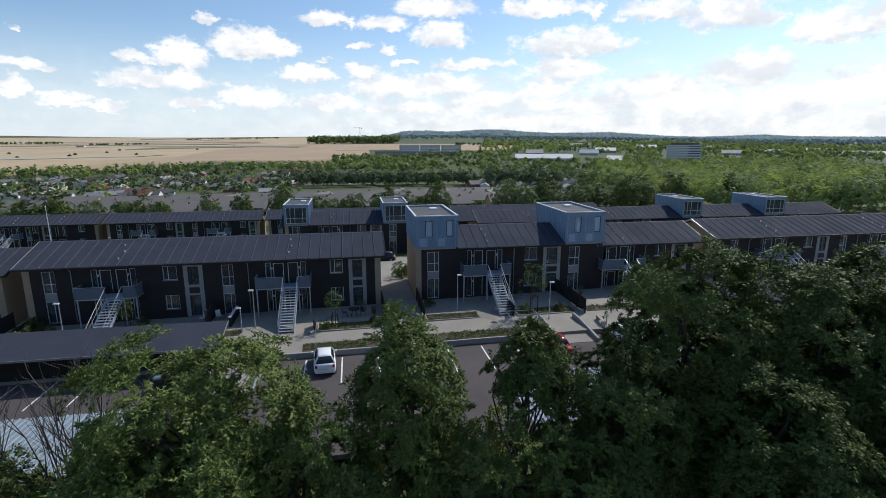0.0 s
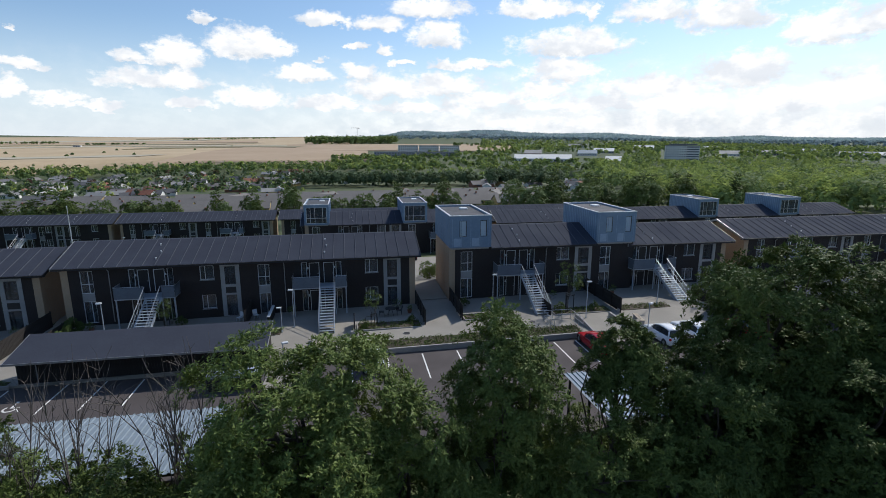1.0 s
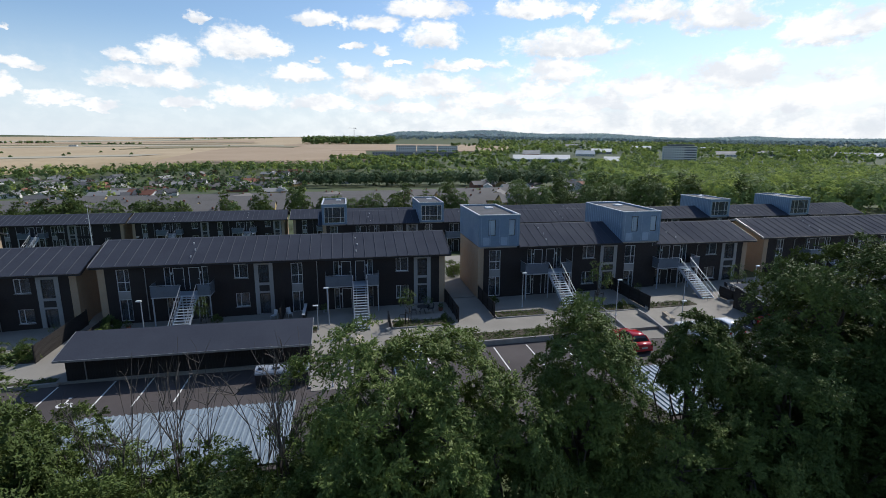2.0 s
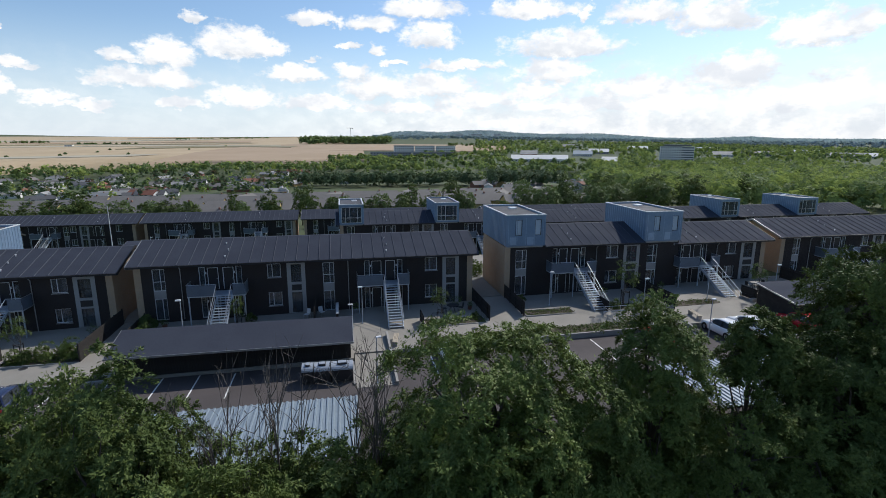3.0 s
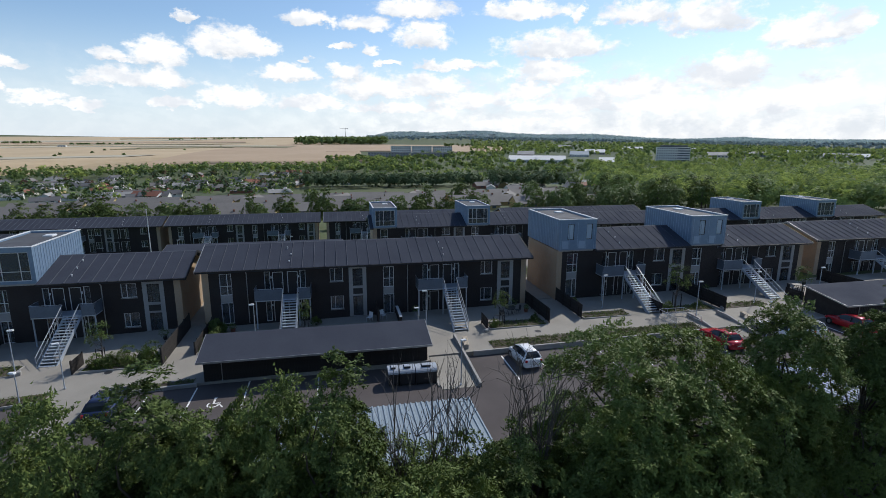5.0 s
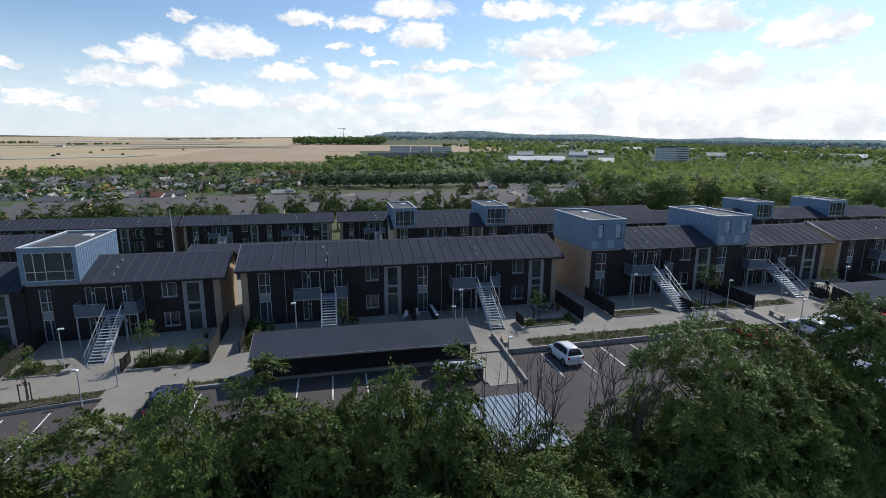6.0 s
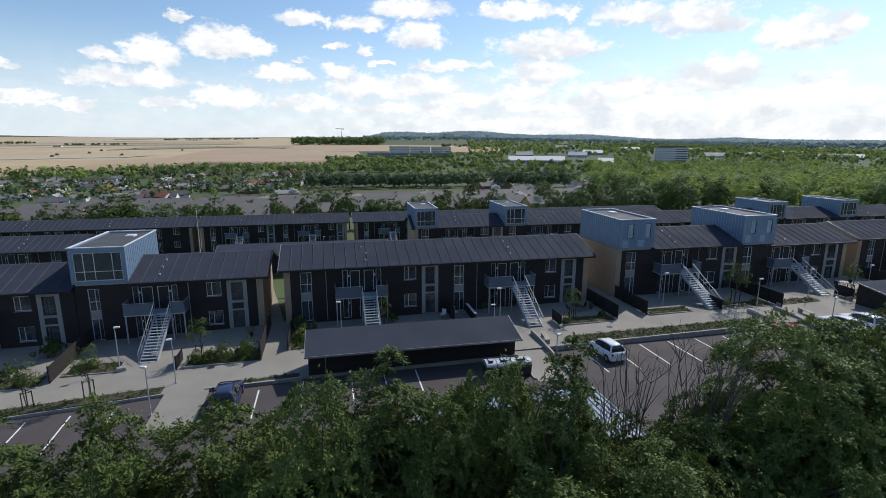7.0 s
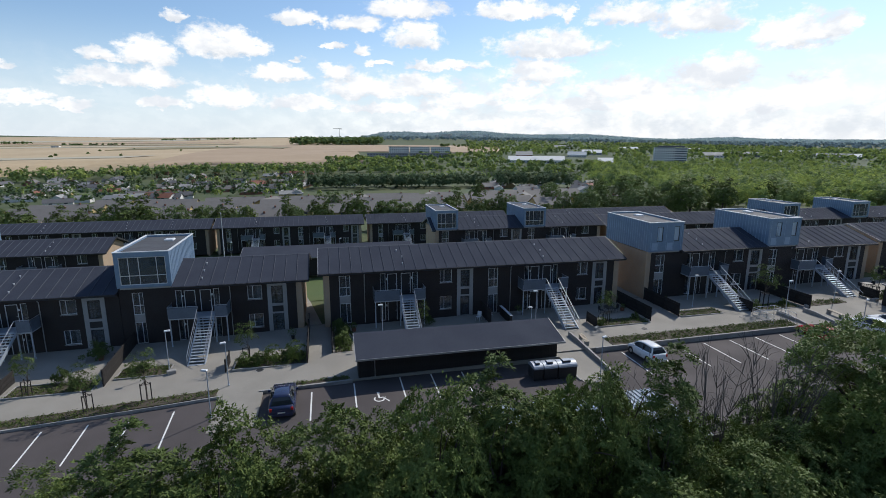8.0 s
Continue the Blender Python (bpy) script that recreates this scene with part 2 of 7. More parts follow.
M = dict(
    black_brick=material("black_brick", (0.022, 0.019, 0.019), (0.038, 0.028, 0.026), 0.8, brick=(0.016, 0.015, 0.015), bump=0.4),
    tan_brick=material("tan_brick", (0.45, 0.315, 0.20), (0.34, 0.24, 0.155), 0.85, brick=(0.35, 0.29, 0.23), bump=0.3),
    roof=material("roofing_felt", (0.052, 0.059, 0.077), (0.041, 0.046, 0.062), 0.9, fine=9, coarse=0.35, bump=0.12, spec=0.06),
    seam=material("roof_seam", (0.089, 0.099, 0.119), (0.066, 0.073, 0.092), 0.75, fine=6, spec=0.15),
    edge=material("roof_edge", (0.34, 0.345, 0.35), (0.26, 0.265, 0.27), 0.5, metal=0.5, fine=6, bump=0.05),
    dark_metal=material("dark_metal", (0.035, 0.036, 0.04), (0.028, 0.028, 0.03), 0.5, metal=0.3, bump=0.05),
    clad=material("blue_grey_cladding", (0.185, 0.268, 0.370), (0.145, 0.220, 0.318), 0.42, metal=0.25, fine=4, coarse=0.5, bump=0.08),
    clad_light=material("pale_cladding", (0.30, 0.40, 0.53), (0.25, 0.34, 0.46), 0.4, metal=0.2, fine=4, bump=0.05),
    galv=material("galvanised_steel", (0.46, 0.51, 0.57), (0.37, 0.42, 0.48), 0.4, metal=0.35, fine=10, bump=0.06),
    panel=material("balcony_panel", (0.135, 0.170, 0.220), (0.105, 0.135, 0.175), 0.45, metal=0.3, fine=6, bump=0.05),
    grey=material("grey_render", (0.33, 0.325, 0.32), (0.26, 0.255, 0.25), 0.85, fine=20, bump=0.15),
    white=material("white_frame", (0.62, 0.63, 0.64), (0.52, 0.53, 0.54), 0.45, fine=5, bump=0.02),
    black_frame=material("black_frame", (0.018, 0.018, 0.02), None, 0.4, fine=5, bump=0.02),
    door=material("dark_door", (0.03, 0.028, 0.03), (0.022, 0.02, 0.022), 0.4, fine=5, bump=0.03),
    timber=material("dark_timber", (0.030, 0.026, 0.024), (0.020, 0.018, 0.017), 0.8, fine=11, coarse=2.0, bump=0.35),
    concrete=material("concrete_paving", (0.281, 0.262, 0.228), (0.220, 0.205, 0.179), 0.9, fine=16, coarse=0.35, bump=0.15),
    kerb=material("concrete_kerb", (0.319, 0.312, 0.296), (0.251, 0.243, 0.228), 0.85, fine=18, coarse=1.0, bump=0.15),
    asphalt=material("asphalt", (0.080, 0.068, 0.067), (0.062, 0.054, 0.053), 0.92, fine=30, coarse=0.25, bump=0.2),
    paint=material("road_paint", (0.72, 0.72, 0.70), (0.58, 0.58, 0.56), 0.7, fine=24, coarse=3.0, bump=0.1),
    soil=material("soil", (0.085, 0.068, 0.048), (0.05, 0.042, 0.03), 0.95, fine=10, bump=0.5),
    grass=material("lawn", (0.057, 0.091, 0.021), (0.084, 0.106, 0.034), 0.95, fine=7, coarse=0.3, bump=0.5),
    undergrowth=material("woodland_floor", (0.040, 0.060, 0.022), (0.062, 0.085, 0.032), 0.95, fine=0.4, coarse=0.03, bump=0.3),
    meadow=material("meadow", (0.046, 0.072, 0.021), (0.087, 0.095, 0.038), 0.95, fine=0.6, coarse=0.03, bump=0.3),
    wheat=material("stubble_field", (0.477, 0.366, 0.230), (0.392, 0.298, 0.179), 0.95, fine=0.08, coarse=0.008, bump=0.1),
    wheat_red=material("tilled_field", (0.395, 0.289, 0.190), (0.342, 0.251, 0.160), 0.95, fine=0.08, coarse=0.008, bump=0.1),
    olive_field=material("olive_field", (0.251, 0.220, 0.129), (0.205, 0.182, 0.106), 0.95, fine=0.08, coarse=0.008, bump=0.1),
    pale_field=material("pale_field", (0.437, 0.393, 0.297), (0.367, 0.332, 0.236), 0.95, fine=0.06, coarse=0.009, bump=0.1),
    bark=material("bark", (0.09, 0.075, 0.062), (0.055, 0.045, 0.038), 0.9, fine=9, bump=0.6),
    pale_bark=material("pale_bark", (0.13, 0.112, 0.10), (0.075, 0.064, 0.058), 0.85, fine=9, bump=0.4),
    brown_roof=material("brown_roof_tiles", (0.179, 0.166, 0.152), (0.141, 0.131, 0.122), 0.85, fine=1.5, coarse=0.12, bump=0.2),
    grey_roof=material("grey_roof_tiles", (0.114, 0.114, 0.118), (0.084, 0.084, 0.087), 0.8, fine=1.5, coarse=0.12, bump=0.2),
    pale_roof=material("pale_grey_roof", (0.319, 0.312, 0.296), (0.251, 0.243, 0.228), 0.8, fine=1.5, coarse=0.12, bump=0.2),
    red_roof=material("red_roof_tiles", (0.251, 0.099, 0.061), (0.190, 0.076, 0.049), 0.8, fine=1.5, coarse=0.2),
    yellow_brick=material("yellow_brick", (0.48, 0.37, 0.17), (0.40, 0.30, 0.14), 0.85, fine=4),
    white_wall=material("white_wall", (0.70, 0.69, 0.66), (0.60, 0.59, 0.56), 0.8, fine=3),
    red_wall=material("red_brick", (0.28, 0.13, 0.09), (0.22, 0.10, 0.07), 0.85, fine=4),
    far_wall=material("far_facade", (0.33, 0.33, 0.35), (0.27, 0.27, 0.30), 0.8, fine=1.0, coarse=0.05),
    far_dark=material("far_window", (0.11, 0.125, 0.15), None, 0.15, fine=1.0),
    # the pale blue of the hills is distance haze mixed into the base colour
    hazed_hill=material("hazed_wooded_hill", (0.140, 0.186, 0.208), (0.190, 0.236, 0.252), 0.95, fine=0.02, coarse=0.003, bump=0.0, spec=0.0),
    rubber=material("tyre_rubber", (0.02, 0.02, 0.02), None, 0.85, bump=0.1),
    alloy=material("alloy_rim", (0.5, 0.51, 0.52), None, 0.35, metal=0.8, bump=0.0),
    car_white=material("white_car_paint", (0.78, 0.79, 0.80), (0.74, 0.75, 0.76), 0.18, fine=2, bump=0.0, spec=0.6),
    car_red=material("red_car_paint", (0.42, 0.022, 0.028), (0.36, 0.018, 0.022), 0.16, fine=2, bump=0.0, spec=0.6),
    car_blue=material("dark_blue_car_paint", (0.022, 0.03, 0.075), (0.018, 0.025, 0.06), 0.15, fine=2, bump=0.0, spec=0.6),
    car_black=material("black_plastic", (0.02, 0.02, 0.022), None, 0.5, fine=4, bump=0.0),
    tail=material("tail_lamp", (0.45, 0.02, 0.02), None, 0.2, fine=3, bump=0.0),
    plate=material("number_plate", (0.7, 0.7, 0.68), None, 0.4, fine=3, bump=0.0),
    bin=material("bin_plastic", (0.03, 0.031, 0.034), None, 0.5, fine=6, bump=0.05),
    lid=material("bin_lid", (0.40, 0.43, 0.47), (0.32, 0.35, 0.38), 0.45, metal=0.3, fine=6, bump=0.05),
    corrugated=material("corrugated_sheet", (0.230, 0.281, 0.323), (0.178, 0.221, 0.255), 0.6, metal=0.1, fine=5, coarse=0.6, bump=0.05),
    rail=material("steel_rail", (0.50, 0.53, 0.56), None, 0.35, metal=0.7, bump=0.0),
    lamp_white=material("lamp_head", (0.75, 0.76, 0.77), None, 0.35, bump=0.0),
    interior=material("interior_plaster", (0.35, 0.34, 0.33), None, 0.9, bump=0.0),
    curtain=material("curtain", (0.60, 0.58, 0.55), None, 0.9, fine=20, bump=0.1),
    bench=material("bench_wood", (0.42, 0.36, 0.28), (0.32, 0.27, 0.2), 0.8, fine=12, bump=0.2),
    roofing_dark=material("flat_roofing", (0.072, 0.074, 0.082), (0.054, 0.055, 0.060), 0.8, fine=8, coarse=0.6, bump=0.2),
    glass=glass_material("window_glass", (0.34, 0.38, 0.42)),
    dark_glass=glass_material("car_glass", (0.05, 0.06, 0.07), 0.03, 0.3),
    frosted=glass_material("frosted_panel", (0.50, 0.62, 0.72), 0.35, 0.35),
    leaf_light=leaf_material("light_green_leaves", (0.072, 0.114, 0.024), (0.148, 0.189, 0.049), 0.09, 0.2),
    leaf_mid=leaf_material("green_leaves", (0.056, 0.089, 0.023), (0.130, 0.168, 0.046), 0.07, 0.13),
    leaf_dark=leaf_material("dark_green_leaves", (0.044, 0.070, 0.020), (0.098, 0.132, 0.038), 0.07, 0.1),
    # both far greens exceed real leaf colour: sunlit brightness and haze painted in
    leaf_far_brightened=leaf_material("brightened_woodland_leaves", (0.190, 0.256, 0.071), (0.430, 0.478, 0.158), 0.3, 0.0),
    leaf_far_dark_brightened=leaf_material("brightened_dark_woodland_leaves", (0.100, 0.153, 0.057), (0.192, 0.250, 0.092), 0.25, 0.03),
    leaf_belt=leaf_material("dark_belt_leaves", (0.046, 0.079, 0.042), (0.098, 0.135, 0.069), 0.12, 0.03),
    leaf_row=leaf_material("roadside_leaves", (0.083, 0.127, 0.044), (0.162, 0.209, 0.078), 0.2, 0.15),
    # leaves on and below the hills: blued and paled to imitate haze
    leaf_hill_haze=leaf_material("hazed_hill_leaves", (0.200, 0.266, 0.319), (0.292, 0.361, 0.414), 0.45, 0.0),
    leaf_red=leaf_material("copper_leaves", (0.085, 0.03, 0.025), (0.11, 0.05, 0.03), 0.3),
)


# ---- mesh tools ----
class Mesh:
    """Collects corners and faces of one part."""

    def __init__(self):
        self.v, self.f = [], []

    def add(self, verts, faces):
        k = len(self.v)
        self.v += [tuple(p) for p in verts]
        self.f += [tuple(i + k for i in face) for face in faces]
        return self

    def box(self, x0, x1, y0, y1, z0, z1):
        return self.add([(x, y, z) for z in (z0, z1) for x, y in ((x0, y0), (x1, y0), (x1, y1), (x0, y1))],
                        [(3, 2, 1, 0), (4, 5, 6, 7), (0, 1, 5, 4), (1, 2, 6, 5), (2, 3, 7, 6), (3, 0, 4, 7)])

    def soft(self, x0, x1, y0, y1, z0, z1, c=0.02):
        """A box with chamfered upright and top edges."""
        ring = lambda d, z: [(x0 + d, y0, z), (x1 - d, y0, z), (x1, y0 + d, z), (x1, y1 - d, z), (x1 - d, y1, z), (x0 + d, y1, z), (x0, y1 - d, z), (x0, y0 + d, z)]
        inner = lambda z: [(min(max(x, x0 + c), x1 - c), min(max(y, y0 + c), y1 - c), z) for x, y, _ in ring(c, z)]
        v = ring(c, z0) + ring(c, z1 - c) + inner(z1)
        f = [tuple(range(7, -1, -1)), tuple(range(16, 24))]
        for r in (0, 8):
            f += [(r + i, r + (i + 1) % 8, r + 8 + (i + 1) % 8, r + 8 + i) for i in range(8)]
        return self.add(v, f)

    def lattice(self, xs, zs, y0, y1, solid):
        """A flat slab of cells in the plane of x and z, one connected piece; solid(i, j) tells which cells stand."""
        num, v, f = {}, [], []

        def at(i, j, k):
            key = (i, j, k)
            if key not in num:
                num[key] = len(v)
                v.append((xs[i], (y0, y1)[k], zs[j]))
            return num[key]

        nx, nz = len(xs) - 1, len(zs) - 1
        full = lambda i, j: 0 <= i < nx and 0 <= j < nz and solid(i, j)
        for i in range(nx):
            for j in range(nz):
                if not full(i, j):
                    continue
                f.append((at(i, j, 0), at(i + 1, j, 0), at(i + 1, j + 1, 0), at(i, j + 1, 0)))
                f.append((at(i, j, 1), at(i, j + 1, 1), at(i + 1, j + 1, 1), at(i + 1, j, 1)))
                for di, dj, p, q in ((-1, 0, (i, j + 1), (i, j)), (1, 0, (i + 1, j), (i + 1, j + 1)), (0, -1, (i, j), (i + 1, j)), (0, 1, (i + 1, j + 1), (i, j + 1))):
                    if not full(i + di, j + dj):
                        f.append((at(*p, 0), at(*p, 1), at(*q, 1), at(*q, 0)))
        return self.add(v, f)

    def prism(self, outline, axis, a, b):
        """An outline in the plane across an axis, drawn out from a to b."""
        put = {"x": lambda p, s: (s, p[0], p[1]), "y": lambda p, s: (p[0], s, p[1]), "z": lambda p, s: (p[0], p[1], s)}[axis]
        n = len(outline)
        return self.add([put(p, a) for p in outline] + [put(p, b) for p in outline],
                        [tuple(range(n - 1, -1, -1)), tuple(range(n, 2 * n))] + [(i, (i + 1) % n, n + (i + 1) % n, n + i) for i in range(n)])

    def tube(self, path, radii, sides=8):
        """A tapered tube along a path."""
        pts = [Vector(p) for p in path]
        v, f = [], []
        for i, p in enumerate(pts):
            d = (pts[min(i + 1, len(pts) - 1)] - pts[max(i - 1, 0)]).normalized()
            a = d.cross(Vector((0.31, 0.95, 0.05)) if abs(d.z) > 0.8 else Vector((0, 0, 1))).normalized()
            b = d.cross(a)
            r = radii[i] if isinstance(radii, (list, tuple)) else radii
            v += [p + (a * math.cos(2 * math.pi * k / sides) + b * math.sin(2 * math.pi * k / sides)) * r for k in range(sides)]
        for i in range(len(pts) - 1):
            f += [(i * sides + k, i * sides + (k + 1) % sides, (i + 1) * sides + (k + 1) % sides, (i + 1) * sides + k) for k in range(sides)]
        f += [tuple(range(sides - 1, -1, -1)), tuple(range((len(pts) - 1) * sides, len(pts) * sides))]
        return self.add(v, f)

    def data(self, name, mat, smooth=False):
        me = bpy.data.meshes.new(name)
        me.from_pydata(self.v, [], self.f)
        me.materials.append(mat)
        if smooth:
            me.polygons.foreach_set("use_smooth", [True] * len(me.polygons))
        me.update()
        return me


def fix_normals(me):
    bm = bmesh.new()
    bm.from_mesh(me)
    bmesh.ops.recalc_face_normals(bm, faces=bm.faces)
    bm.to_mesh(me)
    bm.free()
    return me


def part(name, mesh, mat, parent, label="", loc=(0, 0, 0), smooth=False):
    """One mesh object under a thing or a part. mesh: a Mesh, or mesh data to share."""
    me = fix_normals(mesh.data(name, mat, smooth)) if isinstance(mesh, Mesh) else mesh
    ob = new(name, me)
    ob.parent = parent
    ob.location = loc
    return tagged(ob, label)


def thing(name, label, category, loc=(0, 0, 0), group="", turn=0.0):
    ob = new(name)
    ob.empty_display_size = 0.3
    ob.matrix_basis = pose(*loc, 0, 0, turn)
    return tagged(ob, label, category, group)


def whole(name, mesh, mat, label, category, kind="", loc=(0, 0, 0), group=""):
    """A thing of one mesh."""
    me = fix_normals(mesh.data(name, mat)) if isinstance(mesh, Mesh) else mesh
    ob = new(name, me)
    ob.location = loc
    return tagged(ob, label, category, group, kind)


# ---- ground ----
PROFILE_Y = [-400, -60, -26, -10, 9, 22, 35, 72, 110, 150, 260, 420, 600, 800, 1100, 1600, 2600, 4000, 4900]
PROFILE_Z = [-0.8, -0.8, -0.6, -0.05, -0.05, -1.2, -2.45, -6.6, -8.4, -10.0, -15.5, -21.0, -18.5, -14.5, -9.0, 1.0, 19.0, 40.0, 50.0]


def slope(x):
    """The terrace climbs gently along the row, and drops faster past the passage."""
    return float(np.interp(x, [-95, -62, -46, -34, 95], [-1.15, -0.72, -0.52, -0.09, 1.69]))


def ground_z(x, y):
    s = slope(x) * (1.0 if y > -10 else max(0.25, 1 - (-10 - y) / 12))
    k = 1.0 if y < 120 else max(0.0, 1 - (y - 120) / 300)
    roll = 0.0 if y < 500 else min(1.0, (y - 500) / 800) * (7.0 * math.sin(x / 610.0 + 1.0) + 4.0 * math.sin(y / 420.0 + x / 900.0))
    return float(np.interp(y, PROFILE_Y, PROFILE_Z)) + s * k + roll


def lot_z(x):
    return float(np.interp(x, [-95, -62, -46, -38, -30, -12, -7, 15, 62], [-1.3, -0.86, -0.66, -0.42, -0.22, -0.15, -0.08, 0.2, 0.6]))


def sheet(xs, ys, height, mat, name, label, category):
    v = [(x, y, height(x, y)) for y in ys for x in xs]
    n = len(xs)
    f = [(j * n + i, j * n + i + 1, (j + 1) * n + i + 1, (j + 1) * n + i) for j in range(len(ys) - 1) for i in range(n - 1)]
    me = Mesh()
    me.v, me.f = v, f
    return whole(name, me.data(name, mat, True), mat, label, category, "structure")


def steps_between(marks, counts):
    out_list = [marks[0]]
    for a, b, c in zip(marks, marks[1:], counts):
        out_list += [a + (b - a) * (i + 1) / c for i in range(c)]
    return out_list


gx = steps_between([-6000, -1500, -300, -100, 110, 300, 1500, 6500], [12, 14, 10, 42, 10, 14, 14])
gy = steps_between([-400, -60, 0, 120, 500, 1500, 4900], [6, 20, 30, 24, 20, 24])
sheet(gx, gy, lambda x, y: ground_z(x, y) - (0.8 if -30 < y < -2 else 0.0), M["meadow"], "ground", "green grassy ground sloping down to a valley and up to far fields", "ground")


def slab(name, outline, top, thick, mat, label, category, kind="structure", loc=(0, 0, 0)):
    """A flat piece with a sloped top; outline in plan, top(x, y) its height."""
    n = len(outline)
    me = Mesh().add([(x, y, top(x, y) - thick) for x, y in outline] + [(x, y, top(x, y)) for x, y in outline],
                    [tuple(range(n - 1, -1, -1)), tuple(range(n, 2 * n))] + [(i, (i + 1) % n, n + (i + 1) % n, n + i) for i in range(n)])
    return whole(name, me, mat, label, category, kind)


def rect(x0, x1, y0, y1, nx=6):
    xs = [x0 + (x1 - x0) * i / nx for i in range(nx + 1)]
    return [(x, y0) for x in xs] + [(x, y1) for x in reversed(xs)]


def strip(name, marks, front, rear, top, thick, mat, label, category):
    """A long slab cut across into pieces at the marks; front(x) and rear(x) are its edges, top(x) its height."""
    n = len(marks)
    v = [(x, y(x), top(x) - dz) for dz in (0.0, thick) for y in (front, rear) for x in marks]
    f = []
    for i in range(n - 1):
        f += [(i, i + 1, n + i + 1, n + i), (3 * n + i, 3 * n + i + 1, 2 * n + i + 1, 2 * n + i), (i + 1, i, 2 * n + i, 2 * n + i + 1), (n + i, n + i + 1, 3 * n + i + 1, 3 * n + i)]
    f += [(0, n, 3 * n, 2 * n), (n - 1, 3 * n - 1, 4 * n - 1, 2 * n - 1)]
    whole(name, Mesh().add(v, f), mat, label, category, "structure")


FRONT_X = [-95, -75, -54, -47.5, -40.7, -37.4, -13.2, -13.15, 95]
FRONT_Y = [-16.2, -14.6, -12.95, -12.35, -11.7, -11.65, -11.65, -10.7, -10.7]
marks = sorted({-95 + 2.5 * i for i in range(77)} | set(FRONT_X) | {-62.0, -46.0, -34.0})
strip("pavement", marks, lambda x: float(np.interp(x, FRONT_X, FRONT_Y)), lambda x: 1.7, slope, 0.6, M["concrete"], "pale concrete paving in front of the apartment rows", "pavement")
marks = sorted({-95 + 2.5 * i for i in range(63)} | {-62.0, -46.0, -38.0, -30.0, -12.0, -7.0, 15.0, 62.0})
strip("parking_lot", marks, lambda x: -24.5, lambda x: -9.0, lot_z, 0.3, M["asphalt"], "brownish grey asphalt parking lot with painted bays", "parking lot")

# ---- apartment blocks ----
def wall_with_openings(x0, x1, z0, z1, y0, y1, holes):
    """A wall along x, with real openings (x0, x1, z0, z1)."""
    holes = [(max(a, x0), min(b, x1), max(c, z0), min(d, z1)) for a, b, c, d in holes]
    xs = sorted({x0, x1, *[q for h in holes for q in h[:2]]})
    zs = sorted({z0, z1, *[q for h in holes for q in h[2:]]})
    mid_of = lambda c, i: (c[i] + c[i + 1]) / 2
    return Mesh().lattice(xs, zs, y0, y1, lambda i, j: not any(h[0] < mid_of(xs, i) < h[1] and h[2] < mid_of(zs, j) < h[3] for h in holes))


SHARED = {}


def shared(key, make):
    if key not in SHARED:
        SHARED[key] = make()
    return SHARED[key]


def window_meshes(w, h, bars, frame_mat, glass):
    """Frame with bars (upright fractions, level fractions) and its glass."""
    def make():
        t = 0.058
        xs = sorted({0, t, w - t, w, *[u * w + d for u in bars[0] for d in (-0.024, 0.024)]})
        zs = sorted({0, t, h - t, h, *[l * h + d for l in bars[1] for d in (-0.024, 0.024)]})
        me = Mesh().lattice(xs, zs, 0, 0.09, lambda i, j: i % 2 == 0 or j % 2 == 0)
        g = Mesh().box(t, w - t, 0.045, 0.06, t, h - t)
        return fix_normals(me.data("window_frame", frame_mat)), fix_normals(g.data("pane", M[glass]))
    return shared(("win", round(w, 2), round(h, 2), bars, frame_mat.name, glass), make)


def add_window(parent, x, y, z, w, h, bars=((0.55,), ()), frame="white", label="", glass="glass"):
    f, g = window_meshes(w, h, bars, M[frame], glass)
    win = part("window", f, None, parent, label, (x, y, z))
    pane = part("pane", g, None, win)
    pane.visible_shadow = False
    return win


def add_door(parent, x, y, z, w=1.0, h=2.15):
    def make():
        fr = Mesh().lattice([0, 0.06, w - 0.06, w], [0, h - 0.06, h], 0, 0.1, lambda i, j: not (i == 1 and j == 0))
        lf = Mesh().box(0.06, w - 0.06, 0.04, 0.085, 0.01, h - 0.06)
        hd = Mesh().box(w - 0.2, w - 0.08, 0.0, 0.03, 1.0, 1.04)
        return fix_normals(fr.data("door_frame", M["white"])), fix_normals(lf.data("leaf", M["door"])), fix_normals(hd.data("handle", M["rail"]))
    fr, lf, hd = shared(("door", w, h), make)
    d = part("door", lf, None, parent, "", (x, y, z))
    part("door_frame", fr, None, d)
    part("handle", hd, None, d)
    return d


def facade_holes(dc, style):
    """Openings of one dwelling pair round its entrance at dc: windows, grey column, doors."""
    g0, g1 = style["grey"]
    w0, w1 = style["win"]
    n0, n1 = style["narrow"]
    hs = []
    for z in (0.0, 2.83):
        hs.append(("doors", dc - 1.95, dc + 1.95, z + 0.02, z + 2.25))
    for z in (0.85, 3.75):
        hs.append(("win", dc + w0, dc + w1, z, z + 1.4))
    hs.append(("grey", dc + g0, dc + g1, 0.0, 5.3))
    hs.append(("narrow", dc + n0, dc + n1, 0.02, 5.05))
    return hs


